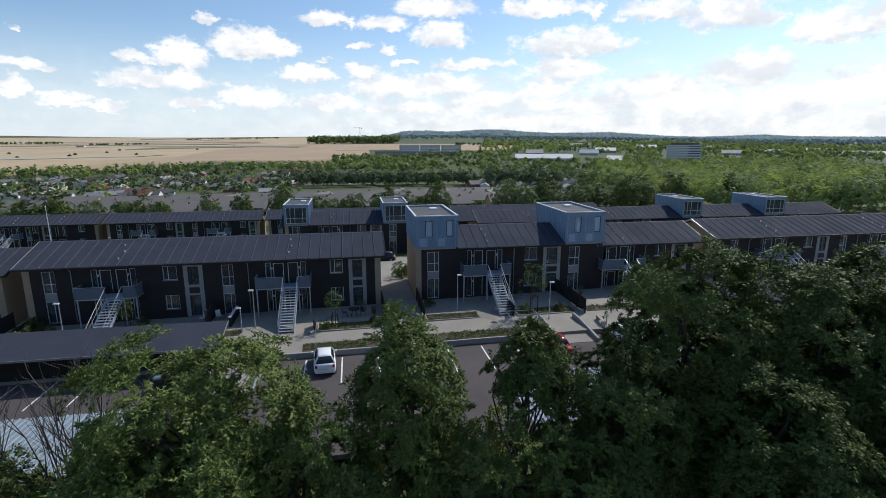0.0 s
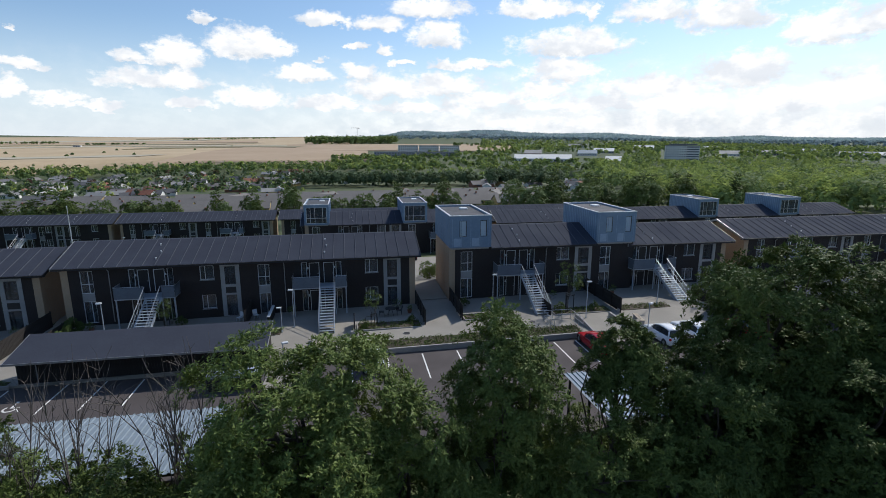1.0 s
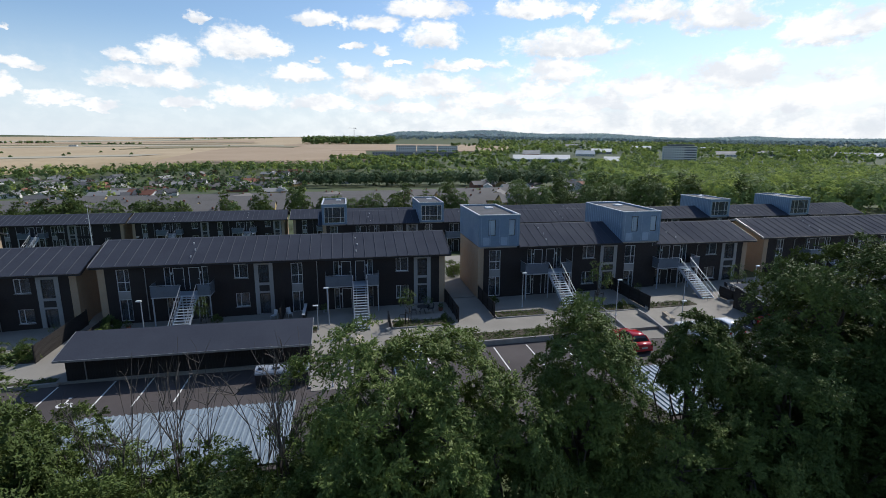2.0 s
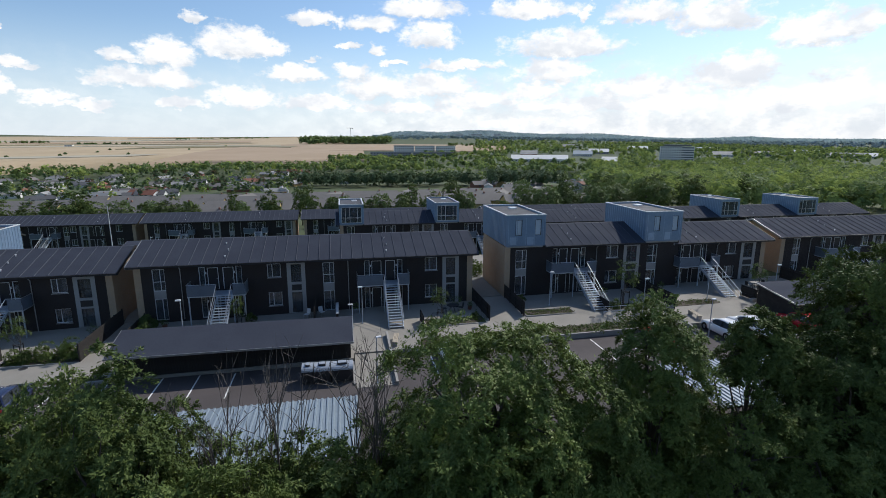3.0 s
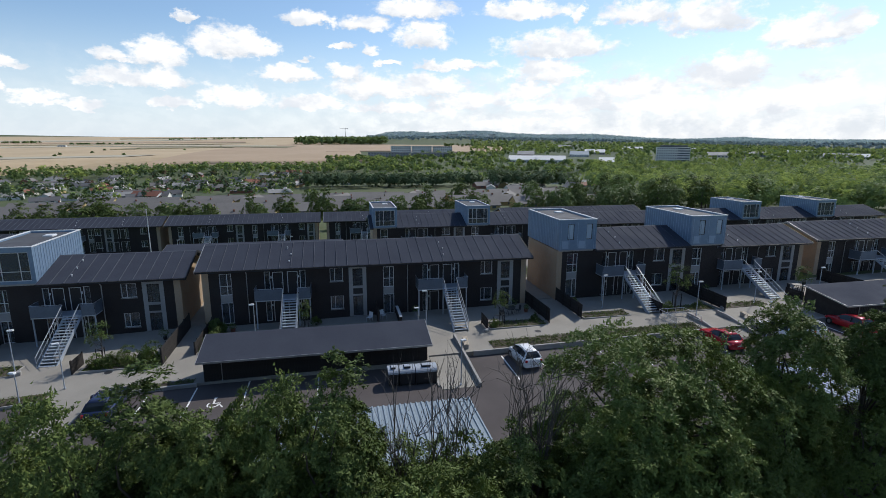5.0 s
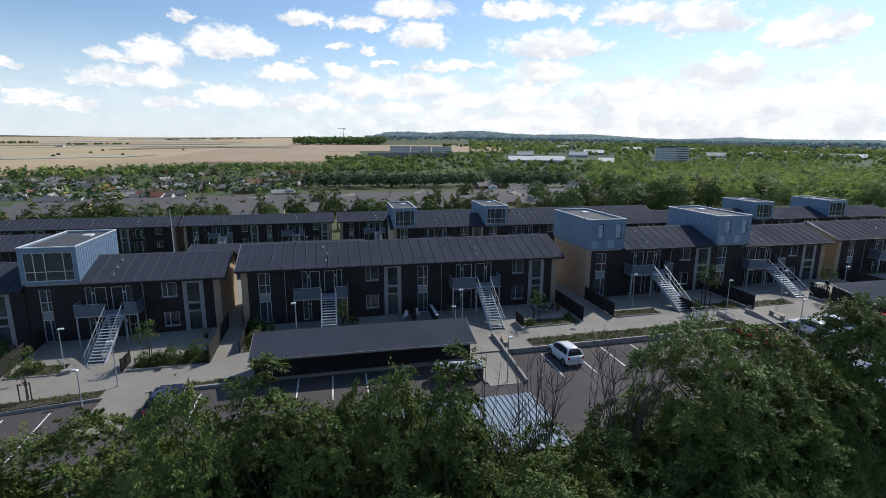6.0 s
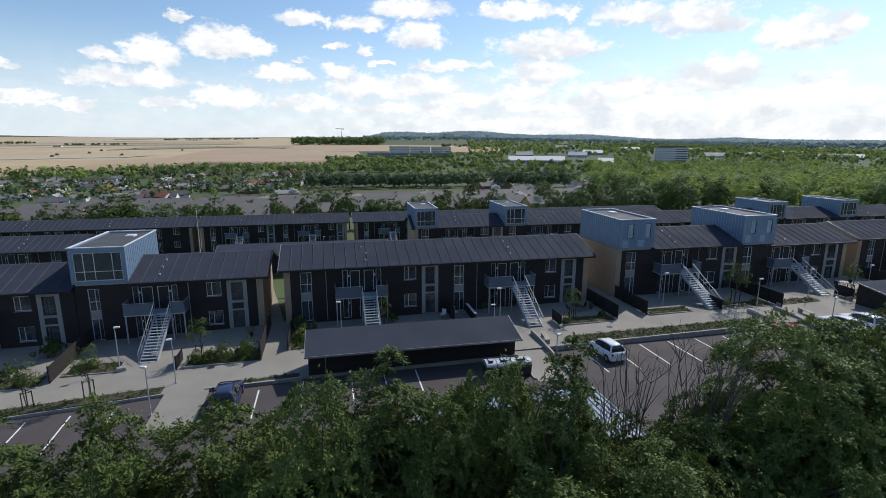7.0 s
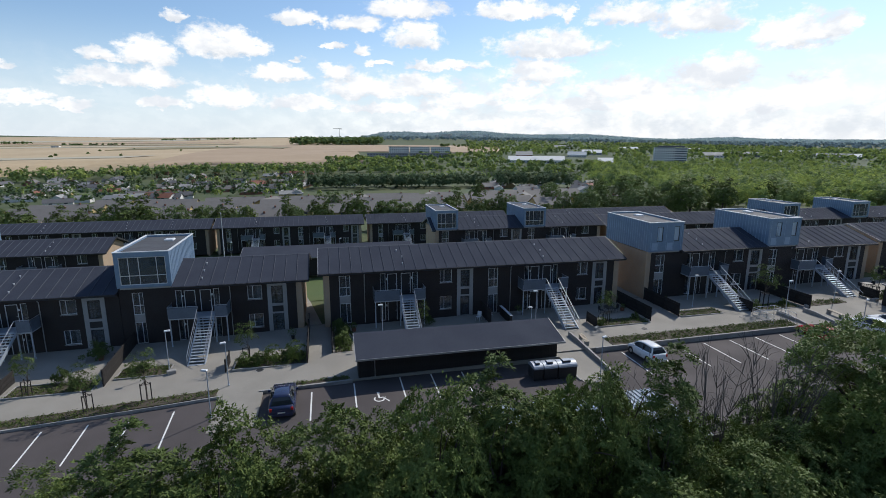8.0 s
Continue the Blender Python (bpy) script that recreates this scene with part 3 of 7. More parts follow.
def furnish_facade(house, y, hs, curtain_seed):
    """Windows, doors and columns into the openings; z from the block's ground."""
    rnd = random.Random(curtain_seed)
    for kind, a, b, z0, z1 in hs:
        if kind == "win":
            add_window(house, a, y + 0.1, z0, b - a, z1 - z0, ((0.36,), ()))
            part("sill", Mesh().box(a - 0.05, b + 0.05, y - 0.05, y + 0.09, z0 - 0.06, z0 - 0.003), M["edge"], house)
            if rnd.random() < 0.3:
                cw = (b - a) * rnd.uniform(0.25, 0.5)
                part("curtain", Mesh().box(b - cw - 0.05, b - 0.05, y + 0.32, y + 0.35, z0 + 0.02, z1 - 0.02), M["curtain"], house)
        elif kind == "doors":
            c = (a + b) / 2
            add_window(house, a, y + 0.1, z0, 0.55, z1 - z0, ((), ()), "white")
            add_door(house, a + 0.75, y + 0.1, z0)
            add_door(house, c + 0.2, y + 0.1, z0)
            add_window(house, b - 0.55, y + 0.1, z0, 0.55, z1 - z0, ((), ()), "white")
            part("door_surround", wall_with_openings(a + 0.55, b - 0.55, z0, z1, y + 0.09, y + 0.22, [(a + 0.75, a + 1.75, z0, z0 + 2.15), (c + 0.2, c + 1.2, z0, z0 + 2.15)]), M["black_brick"], house)
            for s in (a + 0.65, b - 0.65):
                part("wall_lamp", Mesh().soft(s - 0.05, s + 0.05, y - 0.05, y + 0.06, z0 + 1.55, z0 + 1.75, 0.015), M["white"], house)
        elif kind == "grey":
            w = b - a
            holes = [(a + 0.38, b - 0.38, 0.05, 2.15), (a + 0.38, b - 0.38, 3.2, 5.0)]
            part("grey_column", wall_with_openings(a, b, z0, z1, y - 0.03, y + 0.22, holes), M["grey"], house, "pale grey rendered window column")
            add_window(house, a + 0.38, y + 0.05, 3.2, w - 0.76, 1.8, ((0.36,), (0.5,)), "black_frame")
            add_window(house, a + 0.38, y + 0.05, 0.05, w - 0.76, 2.1, ((0.3,), ()), "black_frame")
            part("spandrel", Mesh().box(a + 0.4, b - 0.4, y - 0.045, y - 0.033, 2.35, 2.95), M["dark_metal"], house)
            if rnd.random() < 0.3:
                part("curtain", Mesh().box(a + 0.42, a + 0.42 + (w - 0.8) * rnd.uniform(0.3, 0.9), y + 0.32, y + 0.35, 3.25, 4.95), M["curtain"], house)
        elif kind == "narrow":
            w = b - a
            add_window(house, a, y + 0.08, 2.9, w, z1 - 2.9, ((0.62,), (0.42,)), "white")
            part("spandrel", Mesh().box(a, b, y + 0.06, y + 0.14, 2.15, 2.9), M["grey"], house)
            add_window(house, a, y + 0.08, z0, w, 2.15 - z0, ((0.62,), ()), "white")


def roof_box(house, x0, x1, y0, y1, z0, z1, glazed):
    """A clad room on the roof, with ribbed sides, pale rim and front windows."""
    t = 0.18
    rb = part("roof_room", Mesh().prism([(x0, y0 + t + 0.003), (x0 + t, y0 + t + 0.003), (x0 + t, y1 - t), (x1 - t, y1 - t), (x1 - t, y0 + t + 0.003), (x1, y0 + t + 0.003), (x1, y1), (x0, y1)], "z", z0, z1),
              M["clad"], house, "blue-grey metal-clad room on the roof")
    part("room_floor", Mesh().box(x0 + t, x1 - t, y0 + t, y1 - t, z0 - 0.2, z0), M["interior"], rb)
    part("flat_roof", Mesh().box(x0 + t, x1 - t, y0 + t, y1 - t, z1 - 0.3, z1 - 0.14), M["roofing_dark"], rb)
    ro = [(x0 - 0.05, y0 - 0.05), (x1 + 0.05, y0 - 0.05), (x1 + 0.05, y1 + 0.05), (x0 - 0.05, y1 + 0.05)]
    ri = [(x0 + 0.14, y0 + 0.14), (x1 - 0.14, y0 + 0.14), (x1 - 0.14, y1 - 0.14), (x0 + 0.14, y1 - 0.14)]
    q4 = [(i, (i + 1) % 4) for i in range(4)]
    rim = Mesh().add([(*c, z) for z in (z1, z1 + 0.07) for ring in (ro, ri) for c in ring],
                     [(i, j, 4 + j, 4 + i) for i, j in q4] + [(8 + i, 12 + i, 12 + j, 8 + j) for i, j in q4] + [(i, 8 + i, 8 + j, j) for i, j in q4] + [(4 + i, 4 + j, 12 + j, 12 + i) for i, j in q4])
    part("parapet_rim", rim, M["white"], rb, "pale metal parapet rim")
    sky_w = x0 + (x1 - x0) * 0.55
    part("skylight", Mesh().soft(sky_w, sky_w + 0.9, y1 - 3.0, y1 - 2.0, z1 - 0.14, z1 + 0.02, 0.06), M["white"], rb)
    # upright ribs of the side cladding
    n = int((y1 - y0) / 0.45)
    for side in (x0 - 0.03, x1):
        me = shared(("rib", round(z1 - z0, 2)), lambda: fix_normals(Mesh().box(0, 0.03, 0, 0.05, 0, z1 - z0 - 0.02).data("rib", M["clad_light"])))
        for i in range(1, n):
            part("rib", me, None, rb, "", (side, y0 + i * (y1 - y0) / n, z0 + 0.01))
    w, h = x1 - x0, z1 - z0
    if glazed:
        a, b, c, d = x0 + 0.35, x1 - 0.35, z0 + 0.25, z1 - 0.45
        part("front_wall", wall_with_openings(x0, x1, z0, z1, y0, y0 + t, [(a, b, c, d)]), M["clad"], rb)
        add_window(rb, a, y0 + 0.05, c, b - a, d - c, ((0.2, 0.42, 0.8), (0.33,)), "white")
        part("railing", Mesh().box(a + 0.1, b - 0.1, y0 + 0.16, y0 + 0.2, c + 0.8, c + 0.86), M["rail"], rb)
    else:
        hs = [(x0 + w * 0.23, x0 + w * 0.23 + 0.75, z0 + 1.15, z0 + 2.85), (x0 + w * 0.725, x0 + w * 0.725 + 0.72, z0 + 1.15, z0 + 2.85)]
        part("front_wall", wall_with_openings(x0, x1, z0, z1, y0, y0 + t, hs), M["clad"], rb)
        for a, b, c, d in hs:
            add_window(rb, a, y0 + 0.03, c, b - a, d - c, ((), ()), "black_frame", "", "frosted")
        for k in range(5):
            xx = x0 + 0.25 + k * (w - 0.5) / 4
            part("panel_joint", Mesh().box(xx - 0.02, xx + 0.02, y0 - 0.012, y0 - 0.002, z0 + 0.1, z1 - 0.3), M["clad_light"], rb)
        for u in (0.09, 0.53):
            part("frosted_panel", Mesh().box(x0 + w * u, x0 + w * u + 0.75, y0 - 0.03, y0 - 0.014, z0 + 0.15, z0 + 1.0), M["clad_light"], rb)


def apartment_block(x0, x1, y, z, centres, style, boxes=(), gables=("tan_brick", "tan_brick"), eave=5.5, depth=8.5, rise=1.62, seams=1.1, glazed=True,
                    back=False, label="", group="apartment blocks", eave_ends=(0.65, 0.65)):
    """A two-storey block along x: dark brick front at y, ground at z."""
    house = thing("apartment_block", label, "building", (0, 0, z), group)
    hs = [h for dc in centres for h in facade_holes(dc, style) if h[1] > x0 + 0.3 and h[2] < x1 - 0.3]
    holes = [(a, b, c, d) for _, a, b, c, d in hs]
    ret = 0.6  # the pale end walls turn the corner
    wx0, wx1 = x0 + (ret if gables[0] == "tan_brick" else 0.3), x1 - (ret if gables[1] == "tan_brick" else 0.3)
    holes = [h for h in holes if h[0] > wx0 + 0.02 and h[1] < wx1 - 0.02]
    hs = [h for h in hs if h[1] > wx0 + 0.02 and h[2] < wx1 - 0.02]
    top = eave - 0.06
    part("front_wall", wall_with_openings(wx0, wx1, -0.5, top, y, y + 0.3, holes), M["black_brick"], house, "nearly black brick front wall")
    part("back_wall", Mesh().box(x0 + 0.3, x1 - 0.3, y + depth - 0.3, y + depth, -0.8, top), M["black_brick"], house)
    mid = y + depth / 2
    for k, gx0 in ((0, x0), (1, x1 - 0.3)):
        under_room = any(abs((bx0 - x0, bx1 - x1)[k]) < 0.3 for bx0, bx1 in boxes)
        ol = [(y - 0.02 if gables[k] == "tan_brick" else y, -0.8), (y + depth, -0.8), (y + depth, top), (mid, top if under_room else top + rise - 0.05), (y - 0.02 if gables[k] == "tan_brick" else y, top)]
        part("gable_wall", Mesh().prism(ol, "x", gx0, gx0 + 0.3), M[gables[k]], house, "pale tan brick gable wall" if gables[k] == "tan_brick" else "")
        if gables[k] == "tan_brick":
            a, b = (x0 + 0.3, wx0) if k == 0 else (wx1, x1 - 0.3)
            part("corner_return", Mesh().box(a, b, y - 0.02, y + 0.3, -0.5, top), M["tan_brick"], house)
    part("upper_floor", Mesh().box(x0 + 0.3, x1 - 0.3, y + 0.32, y + depth - 0.32, 2.6, 2.9), M["interior"], house)
    part("ground_floor", Mesh().box(x0 + 0.3, x1 - 0.3, y + 0.32, y + depth - 0.32, -0.25, 0.0), M["interior"], house)
    part("inner_wall", Mesh().box(x0 + 0.3, x1 - 0.3, y + 3.6, y + 3.7, 0.0, 2.6), M["interior"], house)
    part("inner_wall", Mesh().box(x0 + 0.3, x1 - 0.3, y + 3.6, y + 3.7, 2.9, top), M["interior"], house)
    furnish_facade(house, y, hs, int(x0 * 7 + y))
    # roof planes, split round the roof rooms
    ov = 0.6
    t = 0.2
    spans, x = [], x0 - eave_ends[0]
    for bx0, bx1 in boxes:
        if bx0 > x + 0.2:
            spans.append((x, bx0))
        x = bx1
    if x < x1 - 0.2:
        spans.append((x, x1 + eave_ends[1]))
    zr = eave + rise
    slope_k = rise / (depth / 2)
    for a, b in spans:
        for s in (0, 1):
            y_e = y - ov if s == 0 else y + depth + ov
            z_e = eave - ov * 0.0 if s == 0 else eave
            ol = [(y_e, z_e), (mid, zr), (mid, zr - t), (y_e, z_e - t)]
            rp = part("roof", Mesh().prism(ol, "x", a, b), M["roof"], house, "dark grey felt roof with raised seams")
            if s == 0 or back:
                n = max(1, int(round((b - a) / seams)))
                run, hgt = mid - y_e, zr - z_e
                me = shared(("seam", round(run, 2), round(hgt, 2)), lambda: fix_normals(Mesh().add(
                    [(-0.03, 0.0, 0.0), (0.03, 0.0, 0.0), (0.03, run, hgt), (-0.03, run, hgt), (-0.02, 0.0, 0.055), (0.02, 0.0, 0.055), (0.02, run, hgt + 0.055), (-0.02, run, hgt + 0.055)],
                    [(3, 2, 1, 0), (4, 5, 6, 7), (0, 1, 5, 4), (1, 2, 6, 5), (2, 3, 7, 6), (3, 0, 4, 7)]).data("roof_seam", M["seam"])))
                for i in range(1, n):
                    part("roof_seam", me, None, rp, "", (a + (b - a) * i / n, y_e, z_e + 0.002))
        part("ridge_cap", Mesh().prism([(mid - 0.14, zr - 0.03), (mid, zr + 0.04), (mid + 0.14, zr - 0.03)], "x", a, b), M["seam"], house)
        part("gutter", Mesh().prism([(y - ov - 0.1, eave - 0.02), (y - ov - 0.003, eave - 0.02), (y - ov - 0.003, eave - 0.13), (y - ov - 0.08, eave - 0.13)], "x", a + 0.02, b - 0.02), M["dark_metal"], house)
        part("soffit", Mesh().box(a + 0.02, b - 0.02, y - ov + 0.01, y - 0.025, eave - t - 0.02, eave - t + 0.02), M["dark_metal"], house)
    # pale verges at the free ends
    for k, xe in ((0, x0 - eave_ends[0]), (1, x1 + eave_ends[1])):
        if k == 0 and (not spans or abs(spans[0][0] - xe) > 0.01):
            continue
        if k == 1 and (not spans or abs(spans[-1][1] - xe) > 0.01):
            continue
        a, b = (xe - 0.06, xe - 0.004) if k == 0 else (xe + 0.004, xe + 0.06)
        part("verge", Mesh().prism([(y - ov, eave + 0.05), (mid, zr + 0.06), (y + depth + ov, eave + 0.05), (y + depth + ov, eave - t), (mid, zr - t), (y - ov, eave - t)], "x", a, b), M["edge"] if k == 0 else M["dark_metal"], house)
    for bx0, bx1 in boxes:
        roof_box(house, bx0, bx1, y - 0.25, y + depth + 0.35, eave + 0.02, eave + 3.35, glazed)
    # roof vents
    rnd = random.Random(int(x0 * 3 + y * 5))
    for dc in centres:
        for k in range(3):
            vx = dc + 0.5 + rnd.uniform(-0.25, 0.25) - k * 0.15
            vy = y + 0.5 + k * 1.25
            vz = eave + (vy - y + ov) * rise / (depth / 2 + ov)
            if not x0 < vx < x1:
                continue
            part("roof_vent", Mesh().tube([(vx, vy, vz - 0.05), (vx, vy, vz + 0.1), (vx, vy, vz + 0.11), (vx, vy, vz + 0.17)], [0.045, 0.045, 0.075, 0.075], 8), M["white"], house)
        for px in style["pipes"]:
            if x0 < dc + px < x1:
                part("downpipe", Mesh().tube([(dc + px, y - 0.42, eave - 0.2), (dc + px, y - 0.08, eave - 0.5), (dc + px, y - 0.08, 0.05)], 0.045, 6), M["edge"], house)
    return house


STYLE_C = dict(grey=(6.15, 7.9), win=(4.3, 5.58), narrow=(-6.05, -4.95), pipes=(-3.55,))
STYLE_B = dict(grey=(6.55, 8.55), win=(4.45, 5.9), narrow=(-6.22, -4.96), pipes=(3.2,))
STYLE_D = dict(grey=(6.35, 8.2), win=(4.5, 5.85), narrow=(-5.65, -4.7), pipes=(2.95,))
C_LABEL = "long two-storey black brick block with dark seamed gable roof"
B_LABEL = "black brick block with two blue metal-clad rooms on the roof"
apartment_block(-33.0, -0.35, 0.6, slope(-16.5), (-25.4, -9.75), STYLE_C, label=C_LABEL, eave_ends=(0.42, 0.5))
apartment_block(3.3, 24.2, 0.9, slope(20) - 0.08, (10.75, 26.5), STYLE_B, ((3.3, 7.72), (19.62, 24.2)), ("tan_brick", "black_brick"), eave=5.5, glazed=False, label=B_LABEL, eave_ends=(0.0, 0.0))
apartment_block(23.6, 36.4, 1.4, 0.3, (26.5,), STYLE_B, (), ("black_brick", "tan_brick"), eave=5.4, label="short black brick block with dark seamed gable roof", eave_ends=(0.0, 0.65))
apartment_block(-51.45, -35.05, 1.2, -0.58, (-44.75,), STYLE_D, ((-51.45, -46.8),), ("black_brick", "tan_brick"), eave=5.6, label="black brick block with a glazed blue metal-clad roof room", eave_ends=(0.0, 0.65))
apartment_block(-76.5, -51.5, 1.2, -1.0, (-76.6, -60.9), STYLE_D, (), ("tan_brick", "black_brick"), eave=5.6, label="lower black brick block with dark seamed gable roof", eave_ends=(0.65, 0.0))
apartment_block(40.1, 73.0, 2.9, 0.2, (48.0, 63.6), STYLE_C, eave=5.42, label=C_LABEL)
# second row
apartment_block(-14.2, 17.4, 35.5, -2.05, (-6.8, 9.2), STYLE_B, ((-14.2, -10.2), (2.0, 6.2)), eave=5.4, label=B_LABEL)
apartment_block(19.2, 92.6, 35.5, -2.5, (28.0, 44.0, 66.0, 84.0), STYLE_C, ((58.1, 62.3), (75.8, 80.4)), eave=5.4, label=B_LABEL)
apartment_block(-108.0, -66.0, 35.5, -3.7, (-74.0, -90.0), STYLE_D, ((-88.0, -83.6),), eave=5.4, label="black brick block with a glazed blue metal-clad roof room")
# third row, lower down the slope
for a, b, cs in ((-100.0, -58.8, (-92.0, -76.0, -67.0)), (-57.0, -24.6, (-49.0, -33.2)), (-22.6, 12.0, (-14.5, 2.0)), (22.0, 60.0, (30.0, 46.0))):
    apartment_block(a, b, 72.0, -6.4, cs, STYLE_C, eave=5.5, label=C_LABEL)


# ---- outside staircases with landings ----
def staircase():
    """Steel landing in front of two upper doors, and a straight flight down from it."""
    st = thing("exterior_staircase", "galvanised steel staircase with a panelled landing at upper entrance doors", "staircase", (0, 0, 0), "outside staircases")
    H = 2.85
    part("landing", Mesh().box(-2.7, 2.45, -1.6, -0.05, H - 0.16, H), M["galv"], st)
    for a, b in ((-2.7, -0.15), (1.32, 2.45)):
        part("balustrade_panel", Mesh().box(a + 0.03, b - 0.03, -1.64, -1.615, H - 0.05, H + 0.98), M["panel"], st, "grey metal balustrade panel")
        part("handrail", Mesh().tube([(a, -1.63, H + 1.05), (b, -1.63, H + 1.05)], 0.03, 6), M["rail"], st)
    for x in (-2.72, 2.45):
        part("balustrade_panel", Mesh().box(x, x + 0.025, -1.58, -0.1, H - 0.05, H + 0.98), M["panel"], st)
        part("handrail", Mesh().tube([(x + 0.012, -1.63, H + 1.05), (x + 0.012, -0.08, H + 1.05)], 0.03, 6), M["rail"], st)
    for x in (-2.6, -0.1, 1.3, 2.35):
        for y in (-1.5,):
            part("post", Mesh().box(x - 0.05, x + 0.05, y - 0.05, y + 0.05, -0.3, H - 0.17), M["galv"], st)
    n, y0, y1 = 17, -1.62, -6.7
    x0, x1 = -0.12, 1.28
    for x in (x0, x1 - 0.06):
        part("stringer", Mesh().prism([(y0, H - 0.32), (y0, H - 0.02), (y1, 0.1), (y1, -0.2), (y1 + 0.3, -0.2)], "x", x, x + 0.06), M["galv"], st)
        part("handrail", Mesh().tube([(x + 0.03, y0, H + 1.02), (x + 0.03, y1, 1.05), (x + 0.03, y1, 0.0)], 0.032, 6), M["rail"], st)
        part("mid_rail", Mesh().tube([(x + 0.03, y0, H + 0.5), (x + 0.03, y1, 0.55)], 0.018, 6), M["rail"], st)
        for k in range(1, 5):
            u = k / 5
            yy, zz = y0 + (y1 - y0) * u, H + (0.0 - H) * u
            part("baluster", Mesh().tube([(x + 0.03, yy, zz), (x + 0.03, yy, zz + 1.02)], 0.018, 6), M["rail"], st)
    tread = fix_normals(Mesh().box(x0 + 0.07, x1 - 0.07, 0, 0.27, -0.035, 0.0).data("tread", M["galv"]))
    for i in range(1, n):
        part("tread", tread, None, st, "", (0, y0 + (y1 - y0) * i / n - 0.14, H - H * i / n))
    return st


first = staircase()
first.matrix_basis = pose(-25.4, 0.6, slope(-25.4))
for x, y, z in ((-9.75, 0.6, slope(-9.75)), (10.75, 0.9, slope(10.6)), (26.5, 1.4, 0.35), (48.0, 2.9, 0.25), (63.6, 2.9, 0.25), (-44.35, 1.2, -0.58), (-60.5, 1.2, -0.9), (-76.2, 1.2, -0.98),
                (-6.8, 35.5, -2.05), (9.2, 35.5, -2.05), (28, 35.5, -2.5), (44, 35.5, -2.5), (66, 35.5, -2.5), (84, 35.5, -2.5), (-74, 35.5, -3.7), (-90, 35.5, -3.7),
                (-76, 72, -6.4), (-49, 72, -6.4), (-33.2, 72, -6.4), (-14.5, 72, -6.4), (2, 72, -6.4), (-92, 72, -6.4)):
    copy_thing(first, pose(x, y, z))


# ---- sheds ----
def bike_shed(x0, x1, y0, y1, z, front, rear, label, set_back=0.1):
    """A long dark timber shed with a single-pitch felt roof."""
    sh = thing("bike_shed", label, "shed", (0, 0, z), "long sheds")
    k = (rear - front) / (y1 - y0)
    boards = fix_normals(Mesh().soft(0, 0.19, 0, 0.03, 0, front - 0.12, 0.008).data("board", M["timber"]))
    yw = y0 + set_back
    part("frame", Mesh().prism([(yw, -0.1), (y1 - 0.1, -0.1), (y1 - 0.1, rear - 0.14), (yw, front + k * (yw - y0) - 0.16)], "x", x0 + 0.1, x1 - 0.1), M["timber"], sh, "dark timber shed body")
    n = int((x1 - x0 - 0.2) / 0.205)
    for i in range(n):
        part("board", boards, None, sh, "", (x0 + 0.1 + i * 0.205, yw - 0.035, 0.0))
    part("roof", Mesh().prism([(y0 - 0.12, front - 0.04), (y1 + 0.12, rear), (y1 + 0.12, rear - 0.1), (y0 - 0.12, front - 0.14)], "x", x0 - 0.1, x1 + 0.1), M["roof"], sh, "grey felt mono-pitch roof")
    part("fascia", Mesh().box(x0 - 0.1, x1 + 0.1, y0 - 0.16, y0 - 0.124, front - 0.15, front), M["edge"], sh)
    for xe in (x0 - 0.14, x1 + 0.104):
        part("verge", Mesh().prism([(y0 - 0.12, front - 0.02), (y1 + 0.12, rear + 0.02), (y1 + 0.12, rear - 0.12), (y0 - 0.12, front - 0.16)], "x", xe, xe + 0.036), M["edge"], sh)
    part("downpipe", Mesh().tube([(x0 + 1.4, yw - 0.09, front - 0.1), (x0 + 1.4, yw - 0.09, 0.0)], 0.04, 6), M["edge"], sh)
    return sh


bike_shed(-30.5, -13.3, -12.45, -9.1, -0.15, 2.12, 2.95, "long black timber bike shed with grey felt roof", 0.95)
bike_shed(27.3, 48.0, -12.4, -7.6, 0.2, 2.3, 3.0, "long black timber bike shed beside parked cars")
bike_shed(-45.0, -19.5, 26.5, 31.5, -1.2, 2.7, 3.6, "long black timber shed between the two rows of apartments")


# ---- paving, kerbs, beds ----
def lift(z):
    return lambda x, y: slope(x) + z


slab("trim", [(-75, -14.75), (-54, -13.1), (-47.5, -12.5), (-40.7, -11.85), (-40.7, -11.7), (-47.5, -12.35), (-54, -12.95), (-75, -14.6)], lift(0.03), 0.5, M["kerb"], "pale concrete kerb along the parking bays", "kerb")
slab("trim", [(-37.9, -11.85), (-30.9, -11.85), (-30.9, -11.66), (-37.9, -11.66)], lift(0.06), 0.5, M["kerb"], "pale concrete kerb in front of the parked car", "kerb")
slab("trim", rect(-9.3, 13.4, -10.88, -10.71, 6), lift(0.08), 0.75, M["kerb"], "low concrete retaining wall along the parking bays", "wall")
slab("trim", rect(18.6, 60.0, -10.88, -10.71, 6), lift(0.06), 0.75, M["kerb"], "low concrete retaining wall along the parking bays", "wall")


